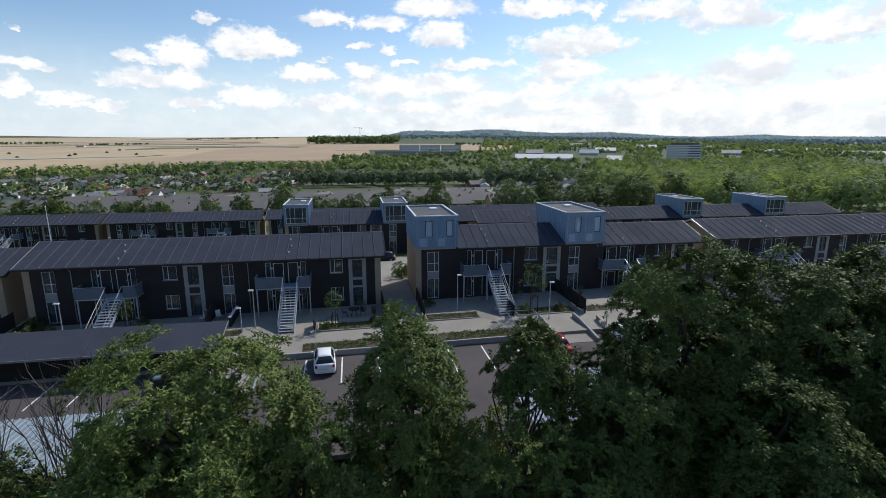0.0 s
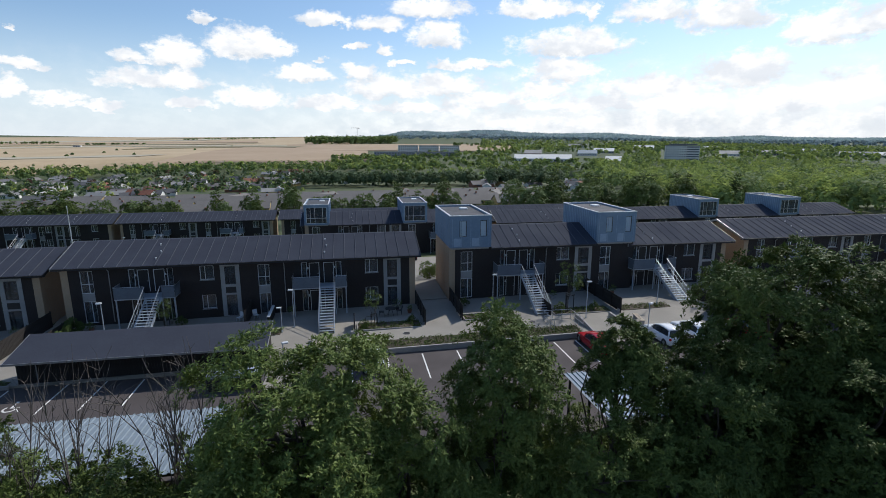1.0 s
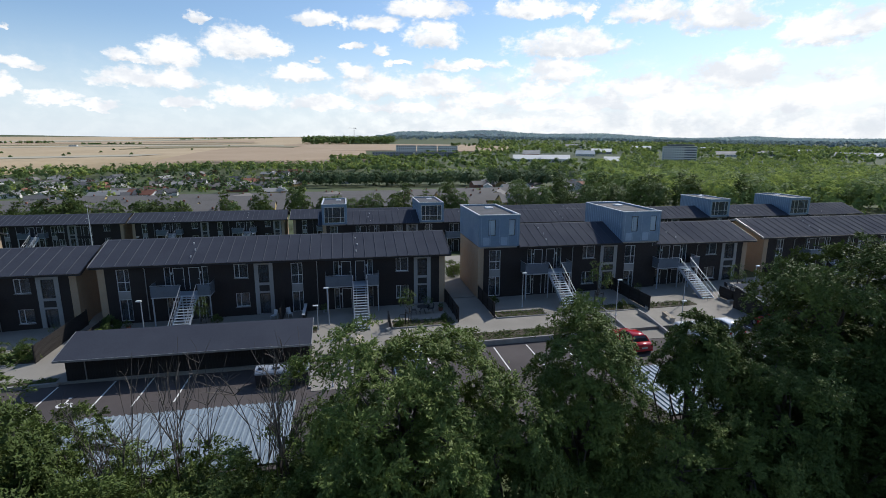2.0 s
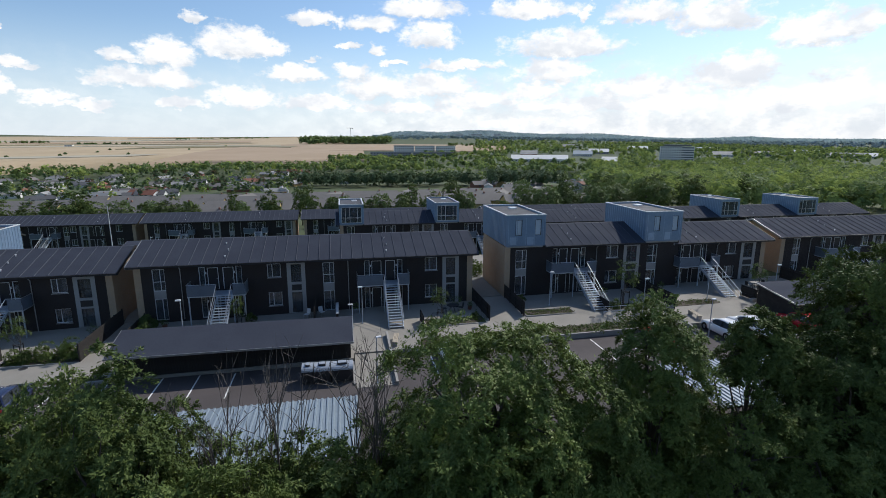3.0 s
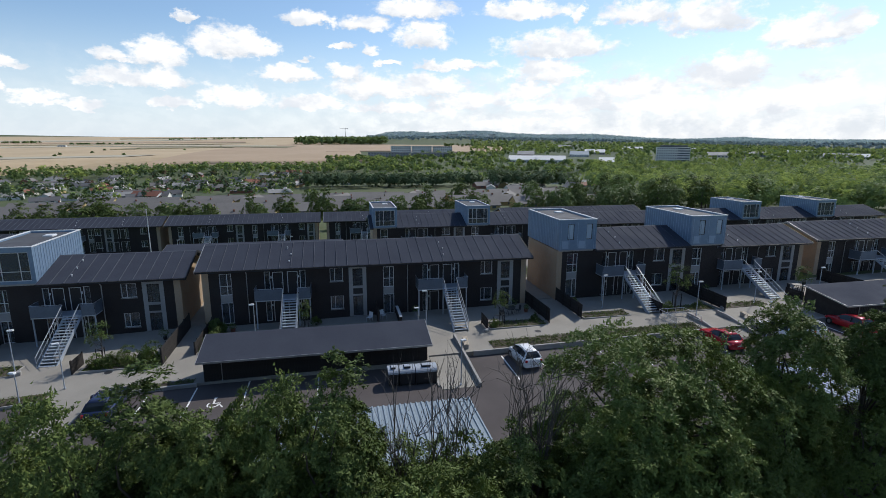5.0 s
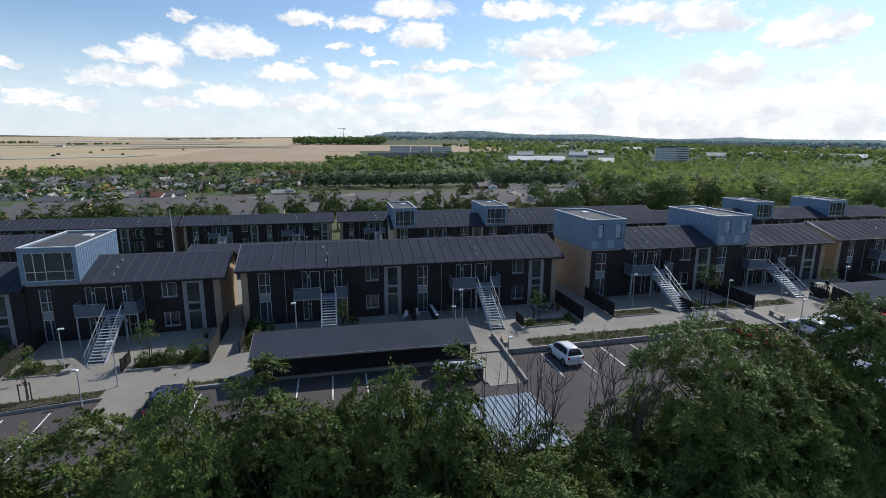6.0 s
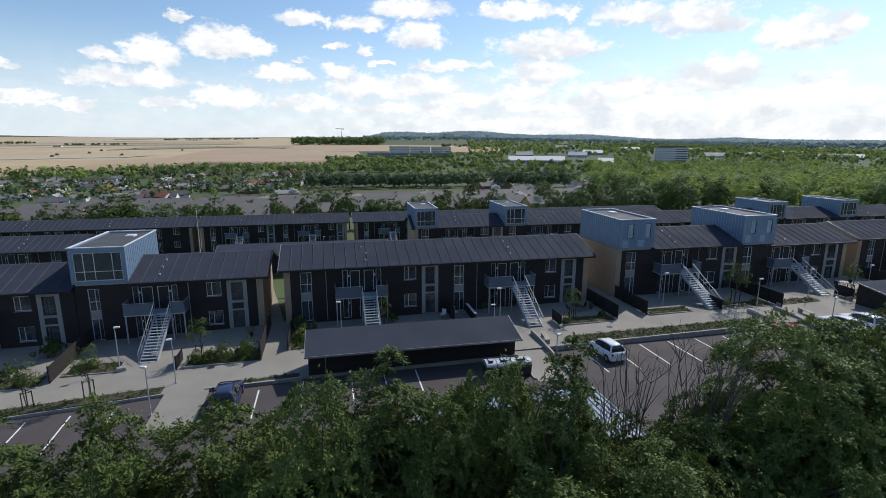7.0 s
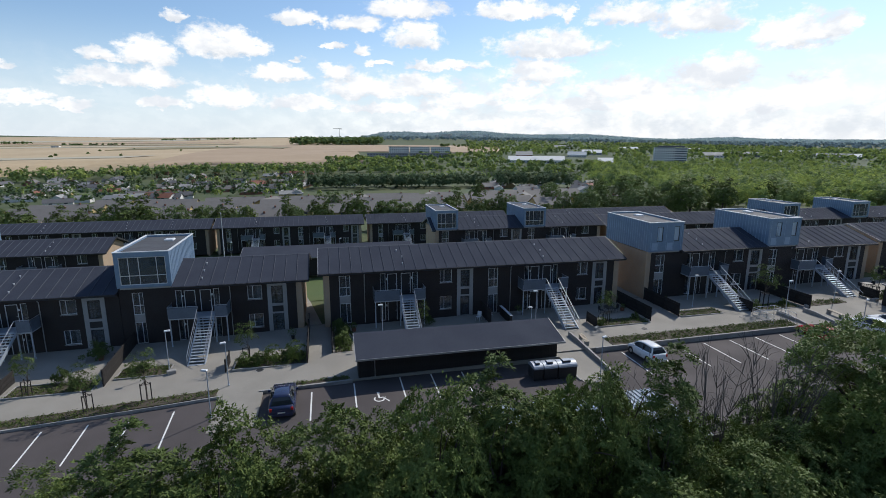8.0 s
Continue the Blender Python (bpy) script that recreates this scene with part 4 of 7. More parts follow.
def planted_bed(outline, label, density=26, size=0.085, tall=0.2, mat="leaf_mid", soil="soil", seed=1):
    """A bed of soil and low plants; leaves are uncounted stuff."""
    bed = slab("planting_bed", outline, lift(0.035), 0.3, M[soil], label, "planting bed", "")
    rnd = np.random.default_rng(seed)
    xs, ys = [p[0] for p in outline], [p[1] for p in outline]
    area = (max(xs) - min(xs)) * (max(ys) - min(ys))
    n = int(area * density)
    px, py = rnd.uniform(min(xs), max(xs), n), rnd.uniform(min(ys), max(ys), n)
    keep = []
    for k in range(n):
        inside, j = False, len(outline) - 1
        for i in range(len(outline)):
            (xa, ya), (xb, yb) = outline[i], outline[j]
            if (ya > py[k]) != (yb > py[k]) and px[k] < (xb - xa) * (py[k] - ya) / (yb - ya) + xa:
                inside = not inside
            j = i
        if inside:
            keep.append((px[k], py[k], slope(px[k]) + 0.035))
    pts = np.array(keep)
    reps = 9
    c = np.repeat(pts, reps, axis=0)
    c[:, :2] += rnd.normal(0, 0.07, (len(c), 2))
    hgt = np.repeat(rnd.uniform(0.3, 1.0, len(pts)), reps) * tall
    c[:, 2] += rnd.uniform(0.0, 1.0, len(c)) * hgt
    up = np.zeros_like(c)
    up[:, 2] = 0.7
    ob = new("greenery", leaf_mesh("low_plants", c, up, size, M[mat], rnd, 0.8))
    ob.parent = bed
    tagged(ob, "", "", "", "stuff")
    return bed


def leaf_mesh(name, c, out_dir, size, mat, rnd, width=0.5, tangent=False):
    """One mesh of many separate leaves at the places c, leaning to out_dir or, tangent, lying across it."""
    n = len(c)
    a = out_dir * 0.7 + rnd.normal(0, 0.8, (n, 3))
    a[:, 2] -= 0.12
    a /= np.linalg.norm(a, axis=1)[:, None] + 1e-9
    s = np.cross(a, rnd.normal(0, 1, (n, 3)))
    if tangent:
        up = out_dir + rnd.normal(0, 0.28, (n, 3))
        a = np.cross(up, rnd.normal(0, 1, (n, 3)))
        a /= np.linalg.norm(a, axis=1)[:, None] + 1e-9
        s = np.cross(up, a)
    s /= np.linalg.norm(s, axis=1)[:, None] + 1e-9
    ln = (size * rnd.uniform(0.65, 1.35, n))[:, None]
    v = np.empty((n, 3, 3))
    v[:, 0] = c + s * ln * width * 0.5
    v[:, 1] = c - s * ln * width * 0.5
    v[:, 2] = c + a * ln
    me = bpy.data.meshes.new(name)
    me.from_pydata(v.reshape(-1, 3), [], np.arange(3 * n).reshape(n, 3))
    me.materials.append(mat)
    me.update()
    return me


planted_bed([(-75, -14.55), (-54, -12.9), (-47.5, -12.3), (-41.0, -11.65), (-41.0, -10.55), (-54.8, -11.75), (-75, -13.4)], "long low planting strip of grass and ground cover along the kerb", seed=3)
planted_bed(rect(-7.4, 13.0, -10.65, -8.9, 4), "long low planting strip of dry grass above the retaining wall", 26, seed=4)
planted_bed([(-37.0, -11.6), (-31.2, -11.6), (-31.2, -10.95), (-36.4, -11.2)], "narrow grass strip behind the kerb", 26, seed=5)
planted_bed(rect(-6.4, -0.7, -6.2, -4.5, 2), "low planted garden bed beside the timber fence", 22, seed=6)
planted_bed(rect(3.6, 8.6, -5.6, -4.1, 2), "low planted garden bed beside the timber fence", 22, seed=7)
planted_bed(rect(12.4, 18.2, -6.0, -4.3, 2), "low planted garden bed behind the steel railing", 20, seed=8)
planted_bed(rect(19.4, 24.6, -6.1, -4.7, 2), "low planted garden bed beside the timber fence", 20, seed=9)
planted_bed(rect(28.9, 34.0, -6.3, -4.5, 2), "low planted garden bed beside the timber fence", 20, seed=10)
planted_bed(rect(-40.4, -34.6, -7.5, -5.4, 2), "garden bed with bushy perennials beside the fence", 20, 0.11, 0.24, seed=11)
planted_bed(rect(-49.6, -45.8, -6.6, -4.7, 2), "low planted garden bed beside the lamp post", 22, seed=12)
planted_bed(rect(-56.6, -50.7, -8.2, -6.3, 2), "low planted garden bed beside the fence", 22, seed=13)
planted_bed(rect(-32.1, -30.6, -6.0, -2.6, 2), "small raised garden bed at the passage", 30, 0.12, 0.4, seed=14)
planted_bed(rect(-15.8, -13.2, -5.6, -4.3, 2), "small planted bed beside the lamp post", 24, seed=15)
planted_bed(rect(-28.5, -26.2, -5.6, -4.3, 2), "small planted bed beside the lamp post", 24, seed=16)


def edging(x0, x1, y0, y1):
    z = slope((x0 + x1) / 2)
    e = thing("bed_edging", "thin pale concrete edging round a garden bed", "edging", (0, 0, z), "bed edgings")
    for a, b, c, d in ((x0 - 0.1, x1 + 0.1, y0 - 0.1, y0), (x0 - 0.1, x1 + 0.1, y1, y1 + 0.1), (x0 - 0.1, x0, y0, y1), (x1, x1 + 0.1, y0, y1)):
        part("edge_stone", Mesh().soft(a, b, c, d, -0.2, 0.1, 0.015), M["kerb"], e)


for a in ((-6.4, -0.7, -6.2, -4.5), (3.6, 8.6, -5.6, -4.1), (12.4, 18.2, -6.0, -4.3), (-49.6, -45.8, -6.6, -4.7), (-56.6, -50.7, -8.2, -6.3), (-40.4, -34.6, -7.5, -5.4)):
    edging(*a)


# ---- ramps from the terrace to the parking lot ----
def ramp(x0, x1, y_top, y_low, walls):
    zt, zl = slope((x0 + x1) / 2), lot_z((x0 + x1) / 2)
    r = thing("ramp", "pale concrete ramp with low side walls down to the parking lot", "ramp", (0, 0, 0), "ramps")
    part("ramp_slab", Mesh().prism([(y_top, zt + 0.012), (y_low, zl + 0.03), (y_low, zl - 0.25), (y_top, zt - 0.7)], "x", x0, x1), M["concrete"], r)
    for x in walls:
        part("side_wall", Mesh().prism([(y_top + 0.2, zt + 0.42), (y_top - 1.2, zt + 0.42), (y_low - 0.1, zl + 0.32), (y_low - 0.1, zl - 0.3), (y_top + 0.2, zt - 0.5)], "x", x - 0.09, x + 0.09), M["kerb"], r, "pale concrete side wall")
    return r


ramp(-13.1, -10.3, -7.6, -16.1, (-10.2,))
slab("trim", [(-13.3, -15.6), (-13.12, -15.6), (-13.12, -11.7), (-13.3, -11.7)], lambda x, y: lot_z(x) + 0.12, 0.4, M["kerb"], "pale concrete kerb beside the ramp", "kerb")
ramp(14.1, 17.2, -7.4, -12.4, (13.95, 17.35))
slab("pavement", [(-40.7, -16.6), (-37.6, -16.6), (-37.6, -11.6), (-40.7, -11.6)], lambda x, y: lot_z(x) + 0.03 + max(0.0, (y + 16.6) / 5.0) * 0.16, 0.3, M["concrete"], "pale concrete driveway crossing between path and parking lot", "pavement")

# ---- painted bays ----
def bay_line(x, y0, y1, x2=None, w=0.11):
    x2 = x if x2 is None else x2
    z0 = lot_z(x) + 0.006
    me = Mesh().add([(x - w / 2, y0, z0), (x + w / 2, y0, z0), (x2 + w / 2, y1, z0), (x2 - w / 2, y1, z0)], [(0, 1, 2, 3)])
    whole("bay_line", me, M["paint"], "white painted parking bay line on the asphalt", "road marking", "", (0, 0, 0), "bay lines")


for x in (-59.2, -56.5, -53.9, -51.2, -48.5, -45.9, -43.2):
    bay_line(x, -17.8 + (x + 51) * -0.1, -13.5 - (x + 51.2) * -0.08 - 0.05, x - 0.35)
for x, a, b in ((-34.0, -16.7, -12.6), (-30.8, -16.2, -12.0), (-27.15, -16.0, -11.75), (-24.6, -15.9, -11.75), (-22.05, -15.8, -11.9)):
    bay_line(x, a, b)
for x in (-7.0, -4.2, -1.35, 1.55, 4.4, 7.3, 10.05, 12.0, 20.7, 23.0, 25.8):
    bay_line(x, -15.8, -11.35)


def wheelchair_symbol(x, y):
    z = lot_z(x) + 0.007
    me = Mesh()
    for i in range(14):
        a, b = math.pi * (0.75 + 1.5 * i / 14), math.pi * (0.75 + 1.5 * (i + 1) / 14)
        me.add([(x + 0.42 * math.cos(a), y + 0.42 * math.sin(a), z), (x + 0.3 * math.cos(a), y + 0.3 * math.sin(a), z), (x + 0.3 * math.cos(b), y + 0.3 * math.sin(b), z), (x + 0.42 * math.cos(b), y + 0.42 * math.sin(b), z)], [(0, 1, 2, 3)])
    for pts in ([(-0.05, 0.1), (0.08, 0.1), (0.05, 0.75), (-0.08, 0.75)], [(0.08, 0.1), (0.5, 0.1), (0.5, 0.22), (0.08, 0.22)], [(0.4, 0.1), (0.75, -0.45), (0.65, -0.5), (0.3, 0.1)], [(-0.1, 0.82), (0.1, 0.82), (0.1, 1.02), (-0.1, 1.02)]):
        me.add([(x + a, y + b, z) for a, b in pts], [(0, 1, 2, 3)])
    whole("wheelchair_symbol", me, M["paint"], "white painted wheelchair symbol on the asphalt", "road marking")


wheelchair_symbol(-29.1, -14.9)


# ---- fences ----
def fence(x0, y0, x1, y1, h, label="dark stained timber fence between the gardens"):
    n = max(2, int(math.hypot(x1 - x0, y1 - y0) / 0.15))
    z = slope((x0 + x1) / 2)
    fe = thing("fence", label, "fence", (x0, y0, z), "garden fences", math.degrees(math.atan2(y1 - y0, x1 - x0)))
    L = math.hypot(x1 - x0, y1 - y0)
    me = shared(("slat", h), lambda: fix_normals(Mesh().soft(0, 0.142, -0.012, 0.012, 0.04, h, 0.006).data("slat", M["timber"])))
    for i in range(n):
        part("slat", me, None, fe, "", (i * L / n, 0.03, 0))
    for k in range(int(L / 1.8) + 2):
        xx = min(L, k * 1.8)
        part("post", Mesh().soft(xx - 0.045, xx + 0.045, -0.07, 0.012, -0.3, h + 0.04, 0.01), M["timber"], fe)
    for zz in (0.3, h - 0.3):
        part("rail", Mesh().box(0, L, -0.045, 0.01, zz, zz + 0.09), M["timber"], fe)
    return fe


fence(-0.35, 0.4, -0.25, -5.8, 1.45)
fence(3.35, 0.7, 3.35, -5.4, 1.45)
fence(18.9, 0.7, 18.9, -6.6, 1.45)
fence(28.6, -4.3, 28.6, -6.4, 1.2)
fence(38.4, 0.7, 38.4, -5.6, 1.45)
fence(-6.7, -4.4, -6.7, -6.35, 1.1)
fence(11.9, -3.9, 11.9, -6.0, 1.1)
fence(-34.5, 1.0, -34.45, -7.6, 1.5)
fence(-32.35, 0.3, -32.35, -6.0, 1.1)
fence(-50.5, 1.0, -50.0, -7.6, 1.4)
fence(-41.0, -5.6, -41.0, -7.5, 1.1)
fence(-57.3, -5.2, -57.1, -8.0, 1.1)
fence(-16.6, 0.4, -16.6, -3.0, 1.6)
fence(45.0 + 9, 0.7, 54.0, -5.6, 1.45)


# ---- street lamps ----
def street_lamp(h):
    la = thing("street_lamp", "slim grey lamp post with a small white head beside the path", "street lamp", (0, 0, 0), "street lamps")
    part("pole", Mesh().tube([(0, 0, -0.3), (0, 0, 1.2), (0, 0, h - 0.12)], [0.05, 0.042, 0.032], 10), M["galv"], la)
    part("base_collar", Mesh().tube([(0, 0, 0), (0, 0, 0.12)], 0.085, 10), M["galv"], la)
    part("arm", Mesh().box(-0.03, 0.26, -0.025, 0.025, h - 0.12, h - 0.08), M["galv"], la)
    part("head", Mesh().soft(-0.07, 0.38, -0.12, 0.12, h - 0.08, h + 0.03, 0.04), M["lamp_white"], la, "flat white lamp head")
    return la


lamp = street_lamp(3.6)
lamp.matrix_basis = pose(-12.15, -3.9, slope(-12), 0, 0, 180)
for x, y, z, r in ((-27.7, -4.4, slope(-27.7), 180), (-40.35, -10.1, slope(-40), 200), (-45.7, -6.0, slope(-45), 10), (7.0, -2.9, slope(7), 0), (14.9, -7.3, slope(15), 0), (23.5, -5.4, slope(23), 0),
                   (17.5, -13.3, lot_z(17), 20), (-40.75, -14.6, lot_z(-40), 160), (-11.6, -15.7, lot_z(-11), 20), (31.5, -5.6, slope(31), 0), (-62.0, -6.0, slope(-62), 0)):
    copy_thing(lamp, pose(x, y, z, 0, 0, r))
copy_thing(lamp, pose(-13.1, -5.0, slope(-13), 0, 0, 180) @ Matrix.Diagonal((1, 1, 0.65, 1)))
for x, y, z in ((-52.5, 62.0, -6.0), (-30.0, 62.0, -6.0), (30, 28, -2.0)):
    copy_thing(lamp, pose(x, y, z))

flagpole = thing("flagpole", "tall slender white flagpole between the apartment rows", "flagpole", (-48.6, 35.0, -2.6))
part("pole", Mesh().tube([(0, 0, 0), (0, 0, 5.0), (0, 0, 9.8)], [0.09, 0.07, 0.035], 10), M["white"], flagpole)
part("ball", Mesh().tube([(0, 0, 9.78), (0, 0, 9.84), (0, 0, 9.92), (0, 0, 9.98)], [0.02, 0.08, 0.08, 0.02], 8), M["white"], flagpole)


# ---- guard rail, benches, stools, small garden things ----
def guard_rail(x0, x1, y0, y1, z):
    g = thing("guard_rail", "galvanised steel guard rail on the terrace above the parking lot", "railing", (0, 0, z))
    for a, b in (((x0, y0), (x1, y0)), ((x0, y0), (x0, y1)), ((x1, y0), (x1, y1))):
        for zz in (1.05, 0.55):
            part("rail", Mesh().tube([(*a, zz), (*b, zz)], 0.025, 6), M["rail"], g)
        for k in range(4):
            u = k / 3
            px, py = a[0] + (b[0] - a[0]) * u, a[1] + (b[1] - a[1]) * u
            part("post", Mesh().tube([(px, py, -0.2), (px, py, 1.05)], 0.025, 6), M["rail"], g)
        dx, dy = b[0] - a[0], b[1] - a[1]
        L = math.hypot(dx, dy)
        part("mesh_panel", Mesh().add([(a[0] + dx * 0.02, a[1] + dy * 0.02, 0.1), (b[0] - dx * 0.02, b[1] - dy * 0.02, 0.1), (b[0] - dx * 0.02, b[1] - dy * 0.02, 0.16), (a[0] + dx * 0.02, a[1] + dy * 0.02, 0.16)], [(0, 1, 2, 3)]), M["rail"], g)


guard_rail(10.6, 13.3, -7.4, -10.0, slope(12))


def bench(x, y, z, turn):
    b = thing("bench", "pale concrete bench with a wooden seat beside the ramp", "bench", (x, y, z), "benches", turn)
    for u in (-0.8, 0.8):
        part("support", Mesh().soft(u - 0.12, u + 0.12, -0.2, 0.2, -0.05, 0.4, 0.02), M["kerb"], b)
    for k in range(4):
        part("seat_slat", Mesh().soft(-1.0, 1.0, -0.22 + k * 0.112, -0.125 + k * 0.112, 0.403, 0.45, 0.008), M["bench"], b)


bench(-9.6, -9.2, slope(-9.6), 80)
bench(19.2, -9.2, slope(19), 80)


def garden_table(x, y, z):
    t = thing("garden_table", "dark round garden table on the paved patio", "table", (x, y, z), "garden tables")
    part("top", Mesh().tube([(0, 0, 0.7), (0, 0, 0.74)], 0.55, 18), M["dark_metal"], t)
    for k in range(4):
        a = math.pi / 4 + k * math.pi / 2
        part("leg", Mesh().tube([(0.12 * math.cos(a), 0.12 * math.sin(a), 0.7), (0.4 * math.cos(a), 0.4 * math.sin(a), 0.0)], 0.02, 6), M["dark_metal"], t)


def garden_chair(x, y, z, turn, mat="dark_metal", label="dark metal garden chair on the paved patio"):
    c = thing("garden_chair", label, "chair", (x, y, z), "garden chairs", turn)
    part("seat", Mesh().soft(-0.23, 0.23, -0.23, 0.23, 0.42, 0.46, 0.02), M[mat], c)
    part("backrest", Mesh().prism([(0.21, 0.47), (0.25, 0.47), (0.33, 0.92), (0.29, 0.92)], "x", -0.22, 0.22), M[mat], c)
    for a in (-0.2, 0.2):
        for b in (-0.2, 0.2):
            part("leg", Mesh().tube([(a, b, 0.42), (a * 1.1, b * 1.1, 0.0)], 0.016, 6), M[mat], c)


for x, y in ((-3.2, -2.6), (32.0, -2.4)):
    z = slope(x)
    garden_table(x, y, z)
    garden_chair(x - 0.85, y, z, 90)
    garden_chair(x + 0.85, y + 0.1, z, -90)
garden_chair(-16.0, -0.9, slope(-16), 30, "white", "white plastic garden chair by the house wall")
garden_chair(-17.4, -1.3, slope(-17), -40, "white", "white plastic garden chair by the house wall")


def bike_hoop(x, y):
    b = thing("bike_stand", "bent dark steel bicycle hoop in the garden bed", "bike stand", (x, y, slope(x)), "bike stands")
    part("hoop", Mesh().tube([(-0.3, 0, -0.1), (-0.3, 0, 0.75), (-0.22, 0, 0.85), (0.22, 0, 0.85), (0.3, 0, 0.75), (0.3, 0, -0.1)], 0.025, 8), M["dark_metal"], b)


def plant_pot(x, y, r, h, mat, plant, seed):
    z = slope(x)
    p = thing("potted_plant", "potted green plant on the patio paving", "plant", (x, y, z), "potted plants")
    part("pot", Mesh().tube([(0, 0, 0), (0, 0, h * 0.9), (0, 0, h)], [r * 0.75, r, r * 1.06], 12), M[mat], p)
    rnd = np.random.default_rng(seed)
    c = rnd.normal(0, 1, (160, 3))
    c /= np.linalg.norm(c, axis=1)[:, None]
    o = c.copy()
    c *= plant * rnd.uniform(0.4, 1.0, (160, 1))
    c[:, 2] = c[:, 2] + h + plant * 0.7
    ob = new("leaves", leaf_mesh("leaves", c, o, 0.12, M["leaf_mid"], rnd))
    ob.parent = p


for i, (x, y) in enumerate(((-30.9, -1.6), (-30.2, -1.2), (-12.6, -0.6), (-2.4, -1.2), (-1.3, -2.2), (14.2, -1.0), (-36.0, -1.6), (-52.3, -2.0), (-53.6, -2.4), (-31.6, -2.2), (21.0, -1.0), (-23.8, -0.5))):
    plant_pot(x, y, 0.18 + 0.05 * (i % 3), 0.35, ("dark_metal", "red_roof", "grey")[i % 3], 0.28 + 0.1 * (i % 4), 100 + i)
bike_hoop(-5.4, -4.9)
bike_hoop(-4.9, -4.8)


# ---- rubbish containers ----
def waste_container(x, w, y0, z):
    c = thing("waste_container", "dark rubbish container with a rounded pale grey lid", "rubbish bin", (x, y0, z), "waste containers")
    d = 1.25
    part("body", Mesh().prism([(0.05, 0.12), (d - 0.05, 0.12), (d, 1.0), (0.0, 1.0)], "x", 0.02, w - 0.02), M["bin"], c, "black plastic body")
    arc = [(d / 2 - (d / 2 + 0.03) * math.cos(math.pi * k / 10), 1.004 + 0.36 * math.sin(math.pi * k / 10)) for k in range(11)]
    part("lid", Mesh().prism(arc, "x", 0.0, w), M["lid"], c, "rounded pale grey lid")
    part("hatch", Mesh().soft(w * 0.28, w * 0.72, d * 0.2, d * 0.62, 1.28, 1.42, 0.03), M["bin"], c)
    part("hatch_lid", Mesh().soft(w * 0.31, w * 0.69, d * 0.24, d * 0.58, 1.421, 1.45, 0.01), M["lid"], c)
    for u in (0.12, w - 0.12):
        for v in (0.15, d - 0.15):
            part("wheel", Mesh().tube([(u - 0.04, v, 0.09), (u + 0.04, v, 0.09)], 0.09, 10), M["rubber"], c)


zb = lot_z(-15)
waste_container(-16.95, 0.82, -14.95, zb)
waste_container(-16.08, 1.15, -14.98, zb)
waste_container(-14.88, 1.6, -15.02, zb)


# ---- parked cars ----
def loft(rings):
    me, n = Mesh(), len(rings[0])
    f = [(i * n + k, i * n + (k + 1) % n, (i + 1) * n + (k + 1) % n, (i + 1) * n + k) for i in range(len(rings) - 1) for k in range(n)]
    f += [tuple(range(n - 1, -1, -1)), tuple(range((len(rings) - 1) * n, len(rings) * n))]
    return me.add([p for r in rings for p in r], f)


